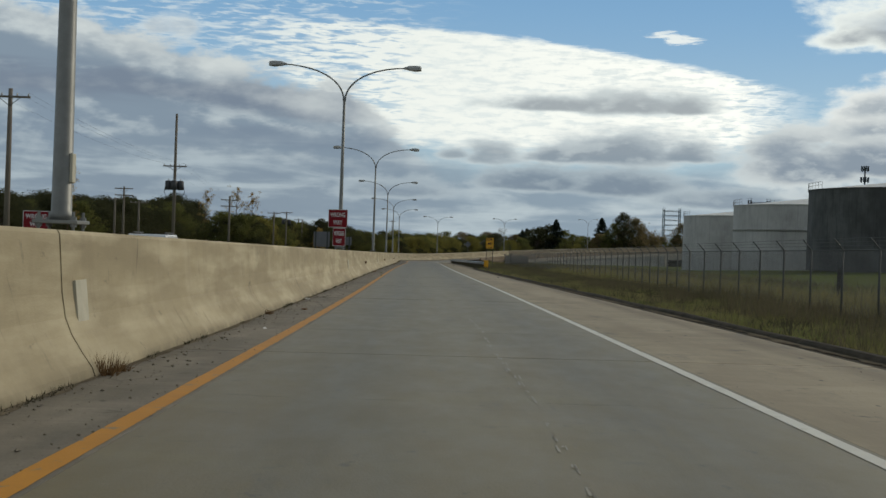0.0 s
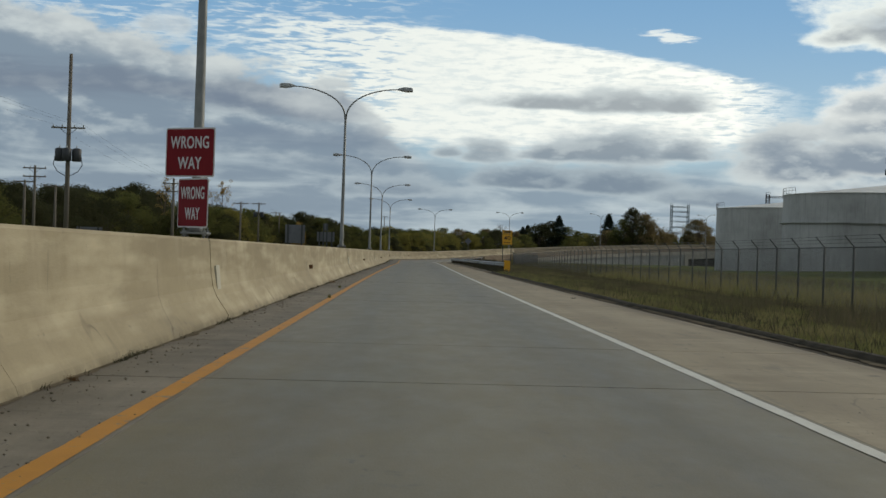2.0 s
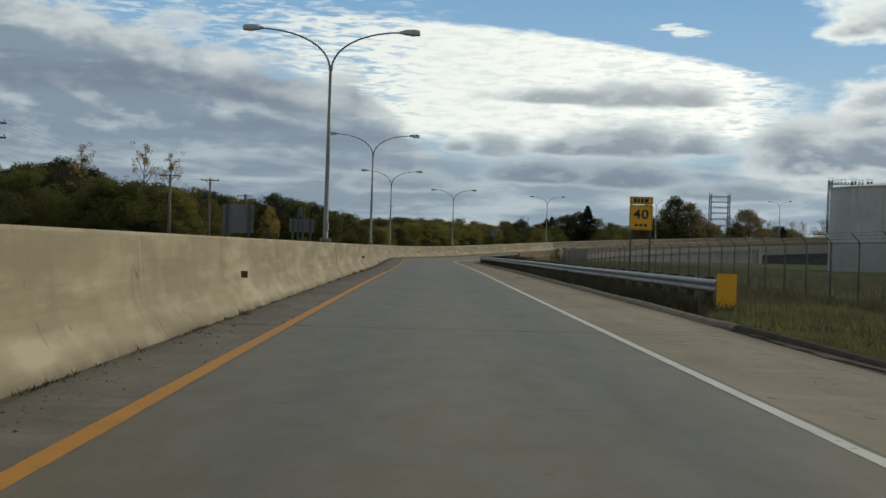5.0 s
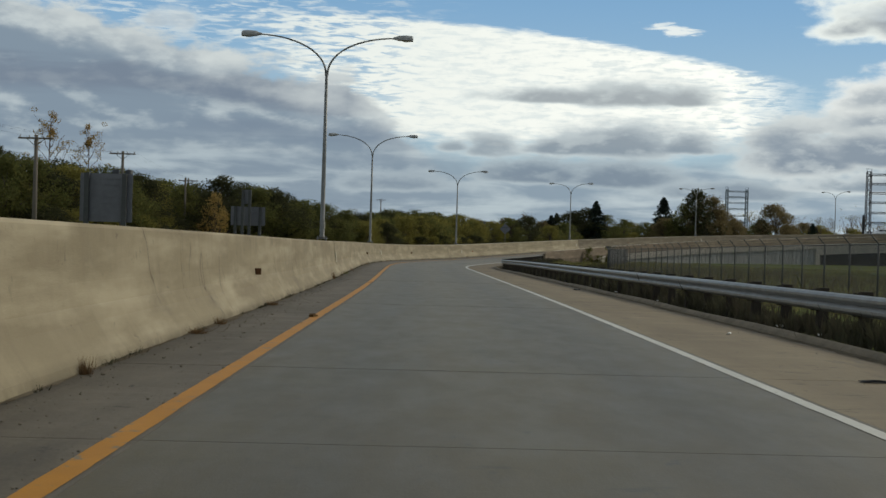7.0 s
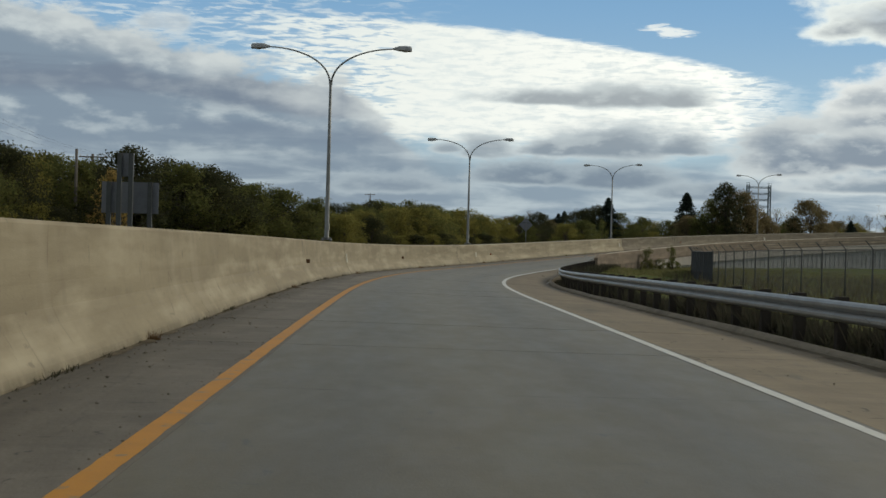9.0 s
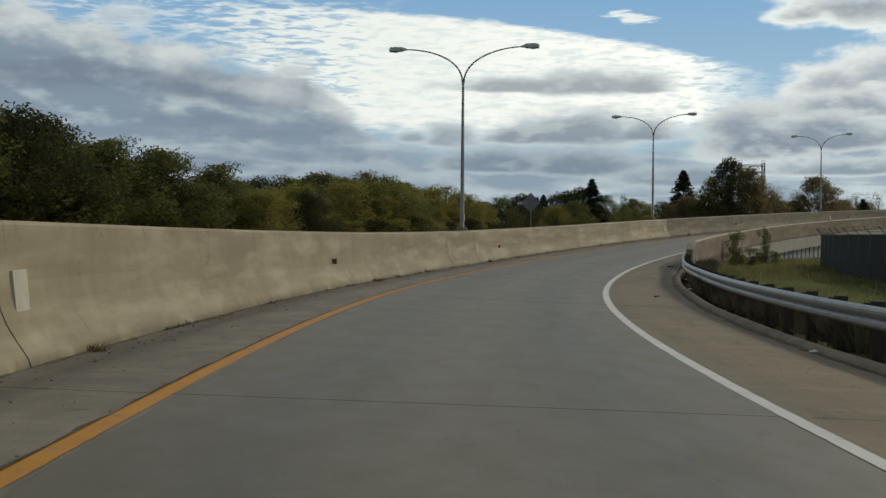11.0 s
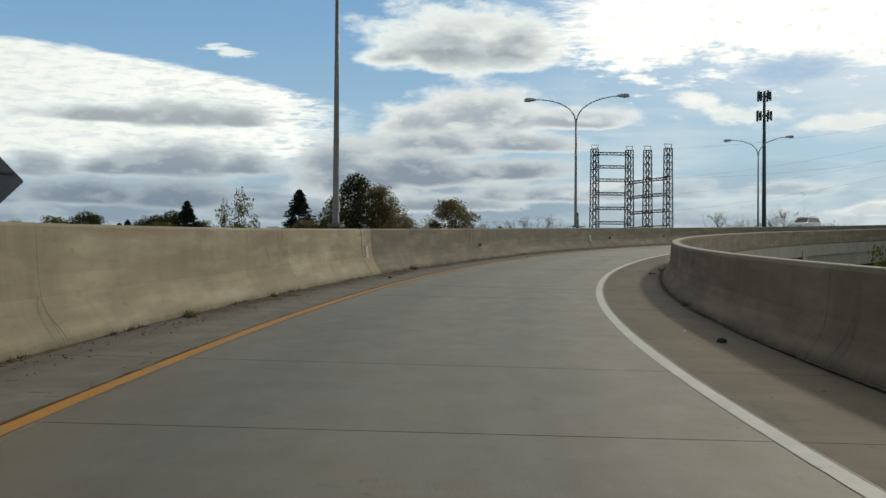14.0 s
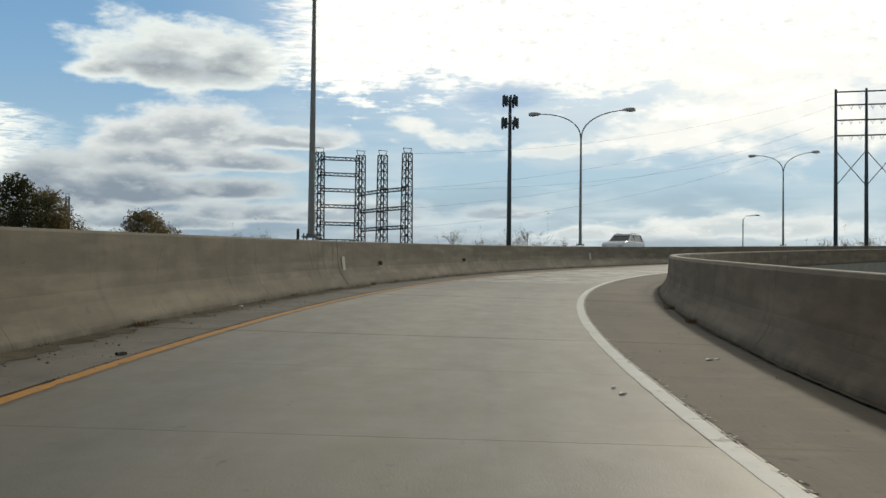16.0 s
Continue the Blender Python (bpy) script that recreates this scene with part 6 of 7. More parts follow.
# ---- cars ----
def car(x, y, z, turn, body, label, tall=1.68, length=4.6, belt=1.02):
    e = thing("car", label, "car", (x, y, z), turn)
    w = 0.9
    hl = length / 2

    def shell(prof, wy, top_in):
        bm = bmesh.new()
        rows = []
        for px, pz, inset in prof:
            rows.append([bm.verts.new((px, sy * (wy - inset), pz)) for sy in (-1, 1)])
        for a, b in zip(rows, rows[1:]):
            bm.faces.new((a[0], a[1], b[1], b[0]))
        return bm
    bm = bmesh.new()
    lower = [(-hl, 0.35), (-hl, belt - 0.17), (-hl + 0.15, belt), (hl - 1.35, belt), (hl - 0.35, belt - 0.12), (hl, belt - 0.30), (hl, 0.35)]
    l = [bm.verts.new((a, -w, b)) for a, b in lower]
    r = [bm.verts.new((a, w, b)) for a, b in lower]
    bm.faces.new(l)
    bm.faces.new(r[::-1])
    for k in range(len(lower)):
        bm.faces.new((l[k], r[k], r[(k + 1) % len(lower)], l[(k + 1) % len(lower)]))
    bmesh.ops.recalc_face_normals(bm, faces=bm.faces)
    bmesh.ops.bevel(bm, geom=[e_ for e_ in bm.edges], offset=0.06, segments=2, profile=0.6, affect="EDGES")
    part("body", bm, body, e, smooth=True)
    bm = bmesh.new()
    cab = [(-hl + 0.25, belt - 0.02), (-hl + 0.55, tall - 0.06), (hl - 2.2, tall - 0.06), (hl - 1.35, belt - 0.02)]
    l = [bm.verts.new((a, -(w - 0.06 - 0.16 * (b > 1.2)), b)) for a, b in cab]
    r = [bm.verts.new((a, (w - 0.06 - 0.16 * (b > 1.2)), b)) for a, b in cab]
    bm.faces.new(l)
    bm.faces.new(r[::-1])
    for k in range(4):
        bm.faces.new((l[k], r[k], r[(k + 1) % 4], l[(k + 1) % 4]))
    bmesh.ops.recalc_face_normals(bm, faces=bm.faces)
    part("window_glass", bm, M_GLASS, e)
    for sy in (-1, 1):
        for (xa, xb) in ((-hl + 0.25, -hl + 0.55), (hl - 1.35, hl - 2.2), (-0.35, -0.35)):
            bm = bmesh.new()
            tube(bm, [(xa, sy * (w - 0.055), belt - 0.02), (xb, sy * (w - 0.21), tall - 0.07)], 0.055, 6)
            part("pillar", bm, body, e)
    bm = bmesh.new()
    box(bm, -hl + 0.45, -(w - 0.18), tall - 0.14, hl - 2.05, w - 0.18, tall, 0.04)
    part("roof", bm, body, e)
    for xx in (-hl + 0.85, hl - 0.85):
        for sy in (-1, 1):
            bm = bmesh.new()
            tube(bm, [(xx, sy * (w - 0.2), 0.33), (xx, sy * (w + 0.01), 0.33)], 0.33, 18)
            wl = part("wheel", bm, M_TYRE, e)
            bm = bmesh.new()
            tube(bm, [(xx, sy * (w + 0.005), 0.33), (xx, sy * (w + 0.025), 0.33)], 0.2, 12)
            part("rim", bm, M_GALV, wl)
    for sy in (-1, 1):
        bm = bmesh.new()
        box(bm, hl - 0.06, sy * 0.62 - 0.18, 0.68, hl + 0.012, sy * 0.62 + 0.18, 0.82, 0.02)
        part("headlight", bm, M_LENS, e)
        bm = bmesh.new()
        tube(bm, [(-hl + 0.6, sy * 0.6, tall + 0.06), (hl - 2.4, sy * 0.6, tall + 0.06)], 0.025, 5)
        part("roof_rail", bm, M_FENCE, e)
    return e


c0 = rd(47.0, -8.6, -0.06)
car(c0.x, c0.y, c0.z, -89, M_CARW, "white car on the carriageway behind the barrier", 1.78)
c1 = rd(444.0, -5.6, 0.54)
car(c1.x, c1.y, c1.z, heading(444) - 90, M_CARW, "white station wagon with roof rails behind the barrier", 1.80, 4.8, 1.22)
car(61.0, 156.0, ground_z(61, 156), 10, M_CARD, "dark car parked in the field beside a tank", 1.5)

# ---- trees and plants ----
def leaf_cloud(rng, centres, radii, count, size, flat=0.8):
    """Small bent leaves round clump centres: vertex and face lists."""
    V, F = [], []
    for (c, rad) in zip(centres, radii):
        for _ in range(count):
            d = rng.normal(size=3)
            d /= np.linalg.norm(d) + 1e-6
            p = np.array(c) + d * rad * rng.uniform(0.25, 1.0) ** 0.6 * np.array([1, 1, flat])
            u = rng.normal(size=3)
            u /= np.linalg.norm(u) + 1e-6
            v = np.cross(u, rng.normal(size=3))
            v /= np.linalg.norm(v) + 1e-6
            s = size * rng.uniform(0.5, 1.25)
            i = len(V)
            V += [p - u * s, p + v * s * 0.45, p + u * s, p - v * s * 0.45]
            F += [(i, i + 1, i + 2, i + 3)]
    return V, F


def limb(bm, rng, a, b, r0, r1, bend=0.15, sides=6):
    a, b = Vector(a), Vector(b)
    n = 4
    pts = []
    for i in range(n + 1):
        p = a.lerp(b, i / n)
        if 0 < i < n:
            p += Vector(rng.normal(size=3)) * bend * (b - a).length * 0.25
        pts.append(p)
    tube(bm, pts, [r0 + (r1 - r0) * i / n for i in range(n + 1)], sides)


def broad_tree(seed, h, w, leafm, label, clumps=46, per=70, size=0.24, start=0.18, dens=1.0, name="tree"):
    rng = np.random.default_rng(seed)
    e = thing(name, label, "tree", group="trees")
    bm = bmesh.new()
    limb(bm, rng, (0, 0, -0.4), (rng.normal() * 0.2, rng.normal() * 0.2, h * 0.72), 0.035 * h * 0.55, 0.03, 0.06, 8)
    centres, radii = [], []
    for i in range(clumps):
        u = rng.uniform(start, 1.0)
        prof = math.sin(math.pi * min(0.98, 0.26 + 0.72 * ((u - start) / (1 - start)) ** 0.9)) ** 0.6
        rr = w / 2 * prof * rng.uniform(0.35, 1.08)
        a = rng.uniform(0, 2 * math.pi)
        c = (rr * math.cos(a), rr * math.sin(a), h * u * rng.uniform(0.93, 1.0))
        centres.append(c)
        radii.append(rng.uniform(0.5, 1.0) * w * 0.145 + 0.2)
        if i % 2 == 0:
            limb(bm, rng, (0, 0, max(0.1, c[2] * 0.55)), (c[0] * 0.9, c[1] * 0.9, c[2]), 0.06, 0.015, 0.2, 5)
    part("trunk", bm, M_BARK, e, "bark-covered trunk and limbs")
    V, F = leaf_cloud(rng, centres, radii, int(per * dens), size)
    from_lists("crown", V, F, leafm, e, "uneven leafy crown")
    return e


def spruce_tree(seed, h, w):
    rng = np.random.default_rng(seed)
    e = thing("spruce", "dark pointed spruce tree", "tree", group="trees")
    bm = bmesh.new()
    tube(bm, [(0, 0, -0.4), (0, 0, h)], [0.25, 0.03], 8)
    part("trunk", bm, M_BARK, e)
    V, F = [], []
    for k in range(520):
        u = rng.uniform(0, 1) ** 1.25
        z = h * (0.05 + 0.93 * u)
        L = (w / 2 * (1 - u) ** 0.9 + 0.15) * rng.uniform(0.55, 1.12)
        a = rng.uniform(0, 2 * math.pi)
        for t in np.arange(0.25, 1.01, 0.11):
            p = np.array((L * t * math.cos(a), L * t * math.sin(a), z - 0.42 * L * t + 0.26 * L * t * t))
            for _ in range(3):
                d = rng.normal(size=3) * np.array((1, 1, 0.7))
                d /= np.linalg.norm(d)
                n = np.cross(d, rng.normal(size=3))
                n /= np.linalg.norm(n)
                s = 0.42 * rng.uniform(0.6, 1.2)
                i = len(V)
                V += [p - n * s * 0.45, p + d * s, p + n * s * 0.45]
                F.append((i, i + 1, i + 2))
    from_lists("crown", V, F, M_NEEDLE, e)
    return e


def bare_tree(seed, h, w, leafm, leaves, label, name="sparse_tree"):
    rng = np.random.default_rng(seed)
    e = thing(name, label, "tree", group="trees")
    bm = bmesh.new()
    top = Vector((rng.normal() * 0.3, rng.normal() * 0.3, h))
    limb(bm, rng, (0, 0, -0.4), top, 0.14, 0.02, 0.05, 7)
    tips = [top]
    for i in range(16):
        u = rng.uniform(0.25, 0.92)
        a = rng.uniform(0, 2 * math.pi)
        L = w / 2 * (1.15 - u) * rng.uniform(0.7, 1.2)
        st = top * u
        en = st + Vector((L * math.cos(a), L * math.sin(a), L * rng.uniform(0.9, 1.8)))
        en.z = min(en.z, h * 1.02)
        limb(bm, rng, st, en, 0.045, 0.012, 0.15, 5)
        for j in range(5):
            s2 = st.lerp(en, rng.uniform(0.35, 0.95))
            e2 = s2 + Vector(rng.normal(size=3)) * 0.28 * L + Vector((0, 0, 0.35 * L))
            limb(bm, rng, s2, e2, 0.016, 0.006, 0.2, 3)
            tips.append(e2)
    part("trunk", bm, M_TWIG, e, "pale thin trunk and twigs")
    pick = [tips[i] for i in rng.permutation(len(tips))[: int(len(tips) * 0.75)]]
    V, F = leaf_cloud(rng, [tuple(p) for p in pick], [0.45] * len(pick), leaves, 0.105)
    from_lists("crown", V, F, leafm, e, "few yellowing leaves")
    return e


def bush(seed, h, w, leafm, label, name="bush"):
    rng = np.random.default_rng(seed)
    e = thing(name, label, "bush", group="bushes")
    bm = bmesh.new()
    centres = []
    for i in range(30):
        a, u = rng.uniform(0, 2 * math.pi), rng.uniform(0.12, 1.0)
        c = (w / 2 * rng.uniform(0.1, 1) * math.cos(a), w / 2 * rng.uniform(0.1, 1) * math.sin(a), h * u)
        centres.append(c)
        limb(bm, rng, (c[0] * 0.1, c[1] * 0.1, -0.2), c, 0.03, 0.008, 0.1, 4)
    part("stems", bm, M_BARK, e)
    V, F = leaf_cloud(rng, centres, [w * 0.17] * len(centres), 150, 0.062)
    from_lists("foliage", V, F, leafm, e)
    return e


T_GREEN = broad_tree(11, 10.0, 8.0, M_LEAF, "green broad-leaved tree turning in autumn", 110, 120, 0.145, 0.08)
T_DARK = broad_tree(12, 10.0, 9.0, M_LEAFD, "dark green broad-leaved tree in a dense belt", 115, 125, 0.150, 0.04)
T_OLIVE = broad_tree(13, 10.0, 8.0, M_LEAFY, "olive-yellow broad-leaved tree in autumn", 105, 115, 0.140, 0.05)
T_RUSSET = broad_tree(14, 10.0, 8.0, M_LEAFO, "russet-brown broad-leaved tree in autumn", 100, 115, 0.155, 0.05)
T_GOLD = broad_tree(16, 10.0, 8.0, M_LEAFG, "golden-orange autumn tree before a green belt", 46, 70, 0.17, 0.2)
T_DARK2 = broad_tree(15, 10.0, 7.0, M_LEAFD, "dark broad-leaved tree with an open top", 80, 115, 0.150, 0.07)
T_SPRUCE = spruce_tree(21, 18.0, 11.0)
T_BARE = bare_tree(31, 15.0, 7.0, M_LEAFG, 34, "tall thin tree with few yellow leaves")
T_TWIG = bare_tree(32, 9.0, 7.0, M_LEAFO, 5, "nearly bare reddish tree")
T_TWIG2 = bare_tree(33, 9.0, 8.0, M_LEAFY, 8, "thin tree with few olive leaves")
T_TWIG3 = bare_tree(34, 9.0, 9.0, M_LEAFO, 9, "bare brownish tree on the skyline")
T_SAPLING = broad_tree(17, 10.0, 8.0, M_LEAF, "young green tree with an open crown", 40, 70, 0.17, 0.3)
_used = set()


def plant(proto, x, y, height, base_h, wide=1.0, z=None, turn=None):
    k = height / base_h
    t = (x * 37.0 + y * 17.0) % 360 if turn is None else turn
    g = ground_z(x, y) if z is None else z
    m = pose(x, y, g - 0.1, 0, 0, t)
    if proto.name not in _used:
        _used.add(proto.name)
        proto.matrix_basis = m @ Matrix.Diagonal((k * wide, k * wide, k, 1))
        return proto
    q = proto.scale
    return copy_thing(proto, m @ Matrix.Diagonal((k * wide / q[0], k * wide / q[1], k / q[2], 1)))


def woods():
    rng = np.random.default_rng(5)
    # belt beyond the other carriageway, taller towards the bend
    y = 70.0
    while y < 318:
        x = -60 - 4 * math.sin(y / 40.0) + rng.uniform(-4, 4)
        hh = float(np.interp(y, (70, 150, 240, 310), (7.0, 7.6, 9.8, 13.0)))
        p = (T_DARK, T_DARK, T_DARK2, T_GREEN)[rng.integers(4)]
        plant(p, x, y, hh * rng.uniform(0.82, 1.05), 10.0, rng.uniform(1.2, 1.5))
        plant((T_DARK, T_DARK2)[rng.integers(2)], x - rng.uniform(5, 10), y + rng.uniform(-3, 3), hh * rng.uniform(0.95, 1.12), 10.0, 1.4)
        y += rng.uniform(4.6, 6.4)
    # nearer row round the bend
    way = [(-41.0, 252), (-37.0, 272), (-33.5, 300), (-26, 316), (-13.5, 324), (-7, 336), (-3.5, 359), (4.5, 379)]
    d, k = 0.0, 0
    total = sum(math.dist(a, b) for a, b in zip(way, way[1:]))
    while d < total:
        q = d
        for a, b in zip(way, way[1:]):
            L = math.dist(a, b)
            if q <= L:
                break
            q -= L
        u = q / L
        x, y = a[0] + (b[0] - a[0]) * u, a[1] + (b[1] - a[1]) * u
        nx, ny = -(b[1] - a[1]) / L, (b[0] - a[0]) / L
        late = y > 318
        h = float(np.interp(y, (250, 272, 300, 322, 336, 379), (8.6, 8.6, 8.2, 6.0, 6.6, 7.2))) * rng.uniform(0.86, 1.08)
        p = (T_OLIVE, T_OLIVE, T_GREEN)[k % 3] if late else (T_GREEN, T_GREEN, T_DARK, T_OLIVE, T_GREEN)[k % 5]
        plant(p, x + nx * rng.uniform(-1, 1), y + ny * rng.uniform(-1, 1), h, 10.0, rng.uniform(1.05, 1.35), turn=rng.uniform(0, 360))
        plant((T_GREEN, T_DARK)[k % 2], x + nx * 5, y + ny * 5, h * 1.05, 10.0, 1.35, turn=rng.uniform(0, 360))
        plant((T_DARK, T_OLIVE)[k % 2], x - nx * 1.5 + 1.5, y - ny * 1.5, h * 0.5, 10.0, 1.7, turn=rng.uniform(0, 360))
        d += rng.uniform(3.2, 4.4)
        k += 1
    for x, y, h, p in ((-23.0, 297, 8.0, T_GREEN), (-21.0, 301, 7.8, T_GREEN), (-18.5, 305, 7.5, T_GREEN), (-16.0, 310, 6.9, T_GREEN), (-13.5, 315, 5.6, T_OLIVE), (-25.5, 291, 9.0, T_GREEN), (-22.5, 304, 7.8, T_GREEN), (-25.0, 300, 9.0, T_DARK), (-27.5, 296, 9.6, T_DARK), (-24.0, 294, 8.8, T_DARK), (-20.0, 307, 7.4, T_DARK), (-17.0, 313, 6.3, T_DARK2), (-29.0, 287, 9.8, T_DARK2)):
        plant(p, x, y, h * 0.925, 10.0, 1.35)
    plant(T_GREEN, -7.5, 337.0, 7.3, 10.0, 0.9)
    plant(T_DARK, -10.6, 317.0, 4.9, 10.0, 0.95)
    plant(T_OLIVE, -13.0, 309.5, 4.8, 10.0, 1.1)
    plant(T_GOLD, -28.2, 280.0, 7.0, 10.0, 0.62)
    for i in range(14):
        plant((T_OLIVE, T_GREEN, T_DARK)[i % 3], -34 + 5.0 * i, 470 + 6 * (i % 4), 7.0 + (i * 5 % 4) * 0.8, 10.0, 1.4)
    # stand across the far side of the bend
    for x, y, h, w, p in ((31, 640, 12.5, 1.0, T_TWIG), (38, 650, 10, 1.3, T_RUSSET), (50, 640, 14, 1.5, T_DARK), (56, 645, 15.5, 1.4, T_DARK), (64, 640, 13, 1.3, T_GREEN), (71, 640, 8.5, 1.2, T_GREEN),
                          (66, 560, 9.5, 1.3, T_GREEN), (72, 556, 11, 1.3, T_RUSSET), (61, 552, 6.0, 1.3, T_OLIVE), (79, 556, 13, 1.2, T_GREEN), (81, 546, 20.0, 1.0, T_DARK2), (85, 548, 18.5, 1.05, T_RUSSET), (77.5, 549, 16.0, 1.0, T_GREEN), (90, 552, 14.5, 1.2, T_RUSSET), (96, 556, 11, 1.2, T_RUSSET), (103, 570, 8.5, 1.2, T_GREEN),
                          (115.5, 578, 17.5, 1.15, T_RUSSET), (112, 582, 12, 1.2, T_DARK2), (122, 582, 10.5, 1.1, T_RUSSET), (132, 590, 10, 1.2, T_TWIG), (142, 600, 8.5, 1.3, T_OLIVE), (152, 590, 8.0, 1.3, T_TWIG)):
        plant(p, x, y, h, 18.0 if p is T_SPRUCE else 9.0 if p is T_TWIG else 10.0, w)
    for i in range(24):
        x = 57 + 4.6 * i
        plant((T_GREEN, T_RUSSET, T_OLIVE, T_GREEN)[(i * 7) % 4], x, 566 + 0.5 * (x - 57) + 7 * (i % 3), 8.0 + (i * 5 % 7) * 0.5, 10.0, 1.35)
    for i in range(16):
        plant((T_GREEN, T_DARK, T_RUSSET)[(i * 5) % 3], 6 + 4.5 * i, 648 + 9 * (i % 3), 8.0 + (i * 5 % 7) * 0.5, 10.0, 1.4)
    for x, y, h in ((74.0, 569.0, 18.8), (43.0, 660.0, 13.0), (45.5, 662.0, 14.0), (59.5, 640.0, 19.0), (131.0, 585.0, 11.5)):
        plant(T_SPRUCE, x, y, h, 18.0, 1.7)
    for x, y, h in ((-48.0, 283.6, 15.8), (-45.5, 290.0, 15.0), (-51.0, 262.0, 14.0), (-54.0, 176.0, 13.0)):
        plant(T_BARE, x, y, h, 15.0)
    # low thickets on the skyline beyond the bend, in loose groups
    a = 14.0
    k = 0
    while a < 57:
        if a < 27 or 33 < a < 38.5 or a > 48.5:
            far = 320 + 25 * (k % 3)
            x, y = 12 + far * math.sin(radians(a)), 305 + far * math.cos(radians(a))
            top = far * math.tan(radians((1.62 if a < 30 else 1.85) + 0.11 * (k * 7 % 5))) - 1.5
            p = (T_TWIG, T_TWIG3, T_TWIG2, T_RUSSET, T_TWIG3)[k % 5] if a < 22 else (T_TWIG, T_TWIG3, T_TWIG2)[k % 3]
            plant(p, x, y, (top + 4) * rng.uniform(0.92, 1.06), 9.0 if p in (T_TWIG, T_TWIG2, T_TWIG3) else 10.0, 0.9 if p in (T_TWIG, T_TWIG2, T_TWIG3) else 1.35, -4.0)
        a += rng.uniform(0.45, 0.8)
        k += 1
    # two saplings behind the barrier in the bend
    plant(T_SAPLING, 19.7, 361.0, 6.3, 10.0, 0.55, -4.8)
    plant(T_SAPLING, 17.6, 355.2, 5.4, 10.0, 0.40, -4.8)


woods()
B_GREEN = bush(41, 3.0, 2.2, M_LEAF, "leggy green sapling bush behind the parapet")
for st, la, h, w in ((311.0, 8.5, 2.4, 0.72), (317.0, 9.7, 2.65, 0.54), (314.0, 9.1, 1.35, 1.15), (316.5, 10.4, 1.1, 1.0), (307.5, 8.9, 0.9, 0.9)):
    bp = rd(st, la)
    plant(B_GREEN, bp.x, bp.y, h, 3.0, w)


def blades():
    """Verge grass and dry weeds on the right."""
    rng = np.random.default_rng(8)
    for name, mt, n, lat0, lat1, s0, s1, h0, h1, wd, lab in (("verge_grass", M_GRASS, 150000, 7.0, 14.2, 4, 135, 0.04, 0.15, 0.009, "rough mixed verge grass with pale seed heads"),
                                                             ("low_weeds", M_WEED, 24000, 7.9, 14.2, 4, 150, 0.06, 0.26, 0.010, "low brown weeds among the verge grass"),
                                                             ("dry_weeds", M_WEED, 56000, 9.6, 17.5, 4, 200, 0.18, 0.52, 0.010, "brown dry weeds along the fence"),
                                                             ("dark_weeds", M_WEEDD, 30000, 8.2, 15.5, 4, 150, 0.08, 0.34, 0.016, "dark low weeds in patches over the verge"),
                                                             ("pale_grass", M_PALEG, 24000, 15.2, 22.0, 4, 130, 0.22, 0.60, 0.016, "pale straw-yellow grass along the fence line"),
                                                             ("field_grass_tufts", M_GRASS, 34000, 9.4, 44.0, 130, 335, 0.07, 0.20, 0.03, "rough field grass beyond the fence"),
                                                             ("bank_weeds", M_GRASS, 20000, 8.4, 20.0, 284, 335, 0.08, 0.32, 0.024, "rough weeds on the bank behind the parapet"),
                                                             ("field_weeds", M_WEED, 8000, 14.6, 36.0, 20, 300, 0.2, 0.6, 0.035, "brown weeds beyond the fence"),
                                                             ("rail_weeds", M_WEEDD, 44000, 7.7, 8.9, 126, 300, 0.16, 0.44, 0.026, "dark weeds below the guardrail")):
        V, F = [], []
        S = rng.uniform(0, 1, n) ** 0.9 * (s1 - s0) + s0
        A = rng.uniform(0, 1, n) * (lat1 - lat0) + lat0
        tuft = rng.normal(size=(400, 2))
        for s, a in zip(S, A):
            a = max(a, CURB(s) + (0.06 if s < 125 else 0.28))
            if s > 287 and a < 8.3:
                continue
            dens = noise.noise((s * 0.35, a * 0.6, 4.0 if mt is not M_GRASS else 0.0))
            if (name == "dry_weeds" and dens < 0.5 - 0.17 * (a - 9.0)) or (name == "low_weeds" and dens < 0.02) or (name == "dark_weeds" and dens > -0.05):
                continue
            clump = noise.noise((s * 1.7, a * 1.7, 8.0))
            if clump < -0.28 and name != "rail_weeds":
                continue
            p = rd(s, a)
            z = ground_z(p.x, p.y) - 0.02
            for _ in range(2):
                ang = rng.uniform(0, 6.283)
                h = rng.uniform(h0, h1) * max(0.35, 1.0 + 1.5 * dens + 0.6 * clump) * (float(np.interp(s, (55, 85), (1.0, 0.45))) if name == "dry_weeds" else 1.0)
                lean = rng.normal(size=2) * 0.35 * h
                dx, dy = math.cos(ang) * wd, math.sin(ang) * wd
                bx, by = p.x + rng.normal() * 0.05, p.y + rng.normal() * 0.05
                i = len(V)
                V += [(bx - dx, by - dy, z), (bx + dx, by + dy, z), (bx + lean[0], by + lean[1], z + h)]
                F.append((i, i + 1, i + 2))
        ob = from_lists(name, V, F, mt)
        tagged(ob, lab, "grass", kind="stuff")


blades()


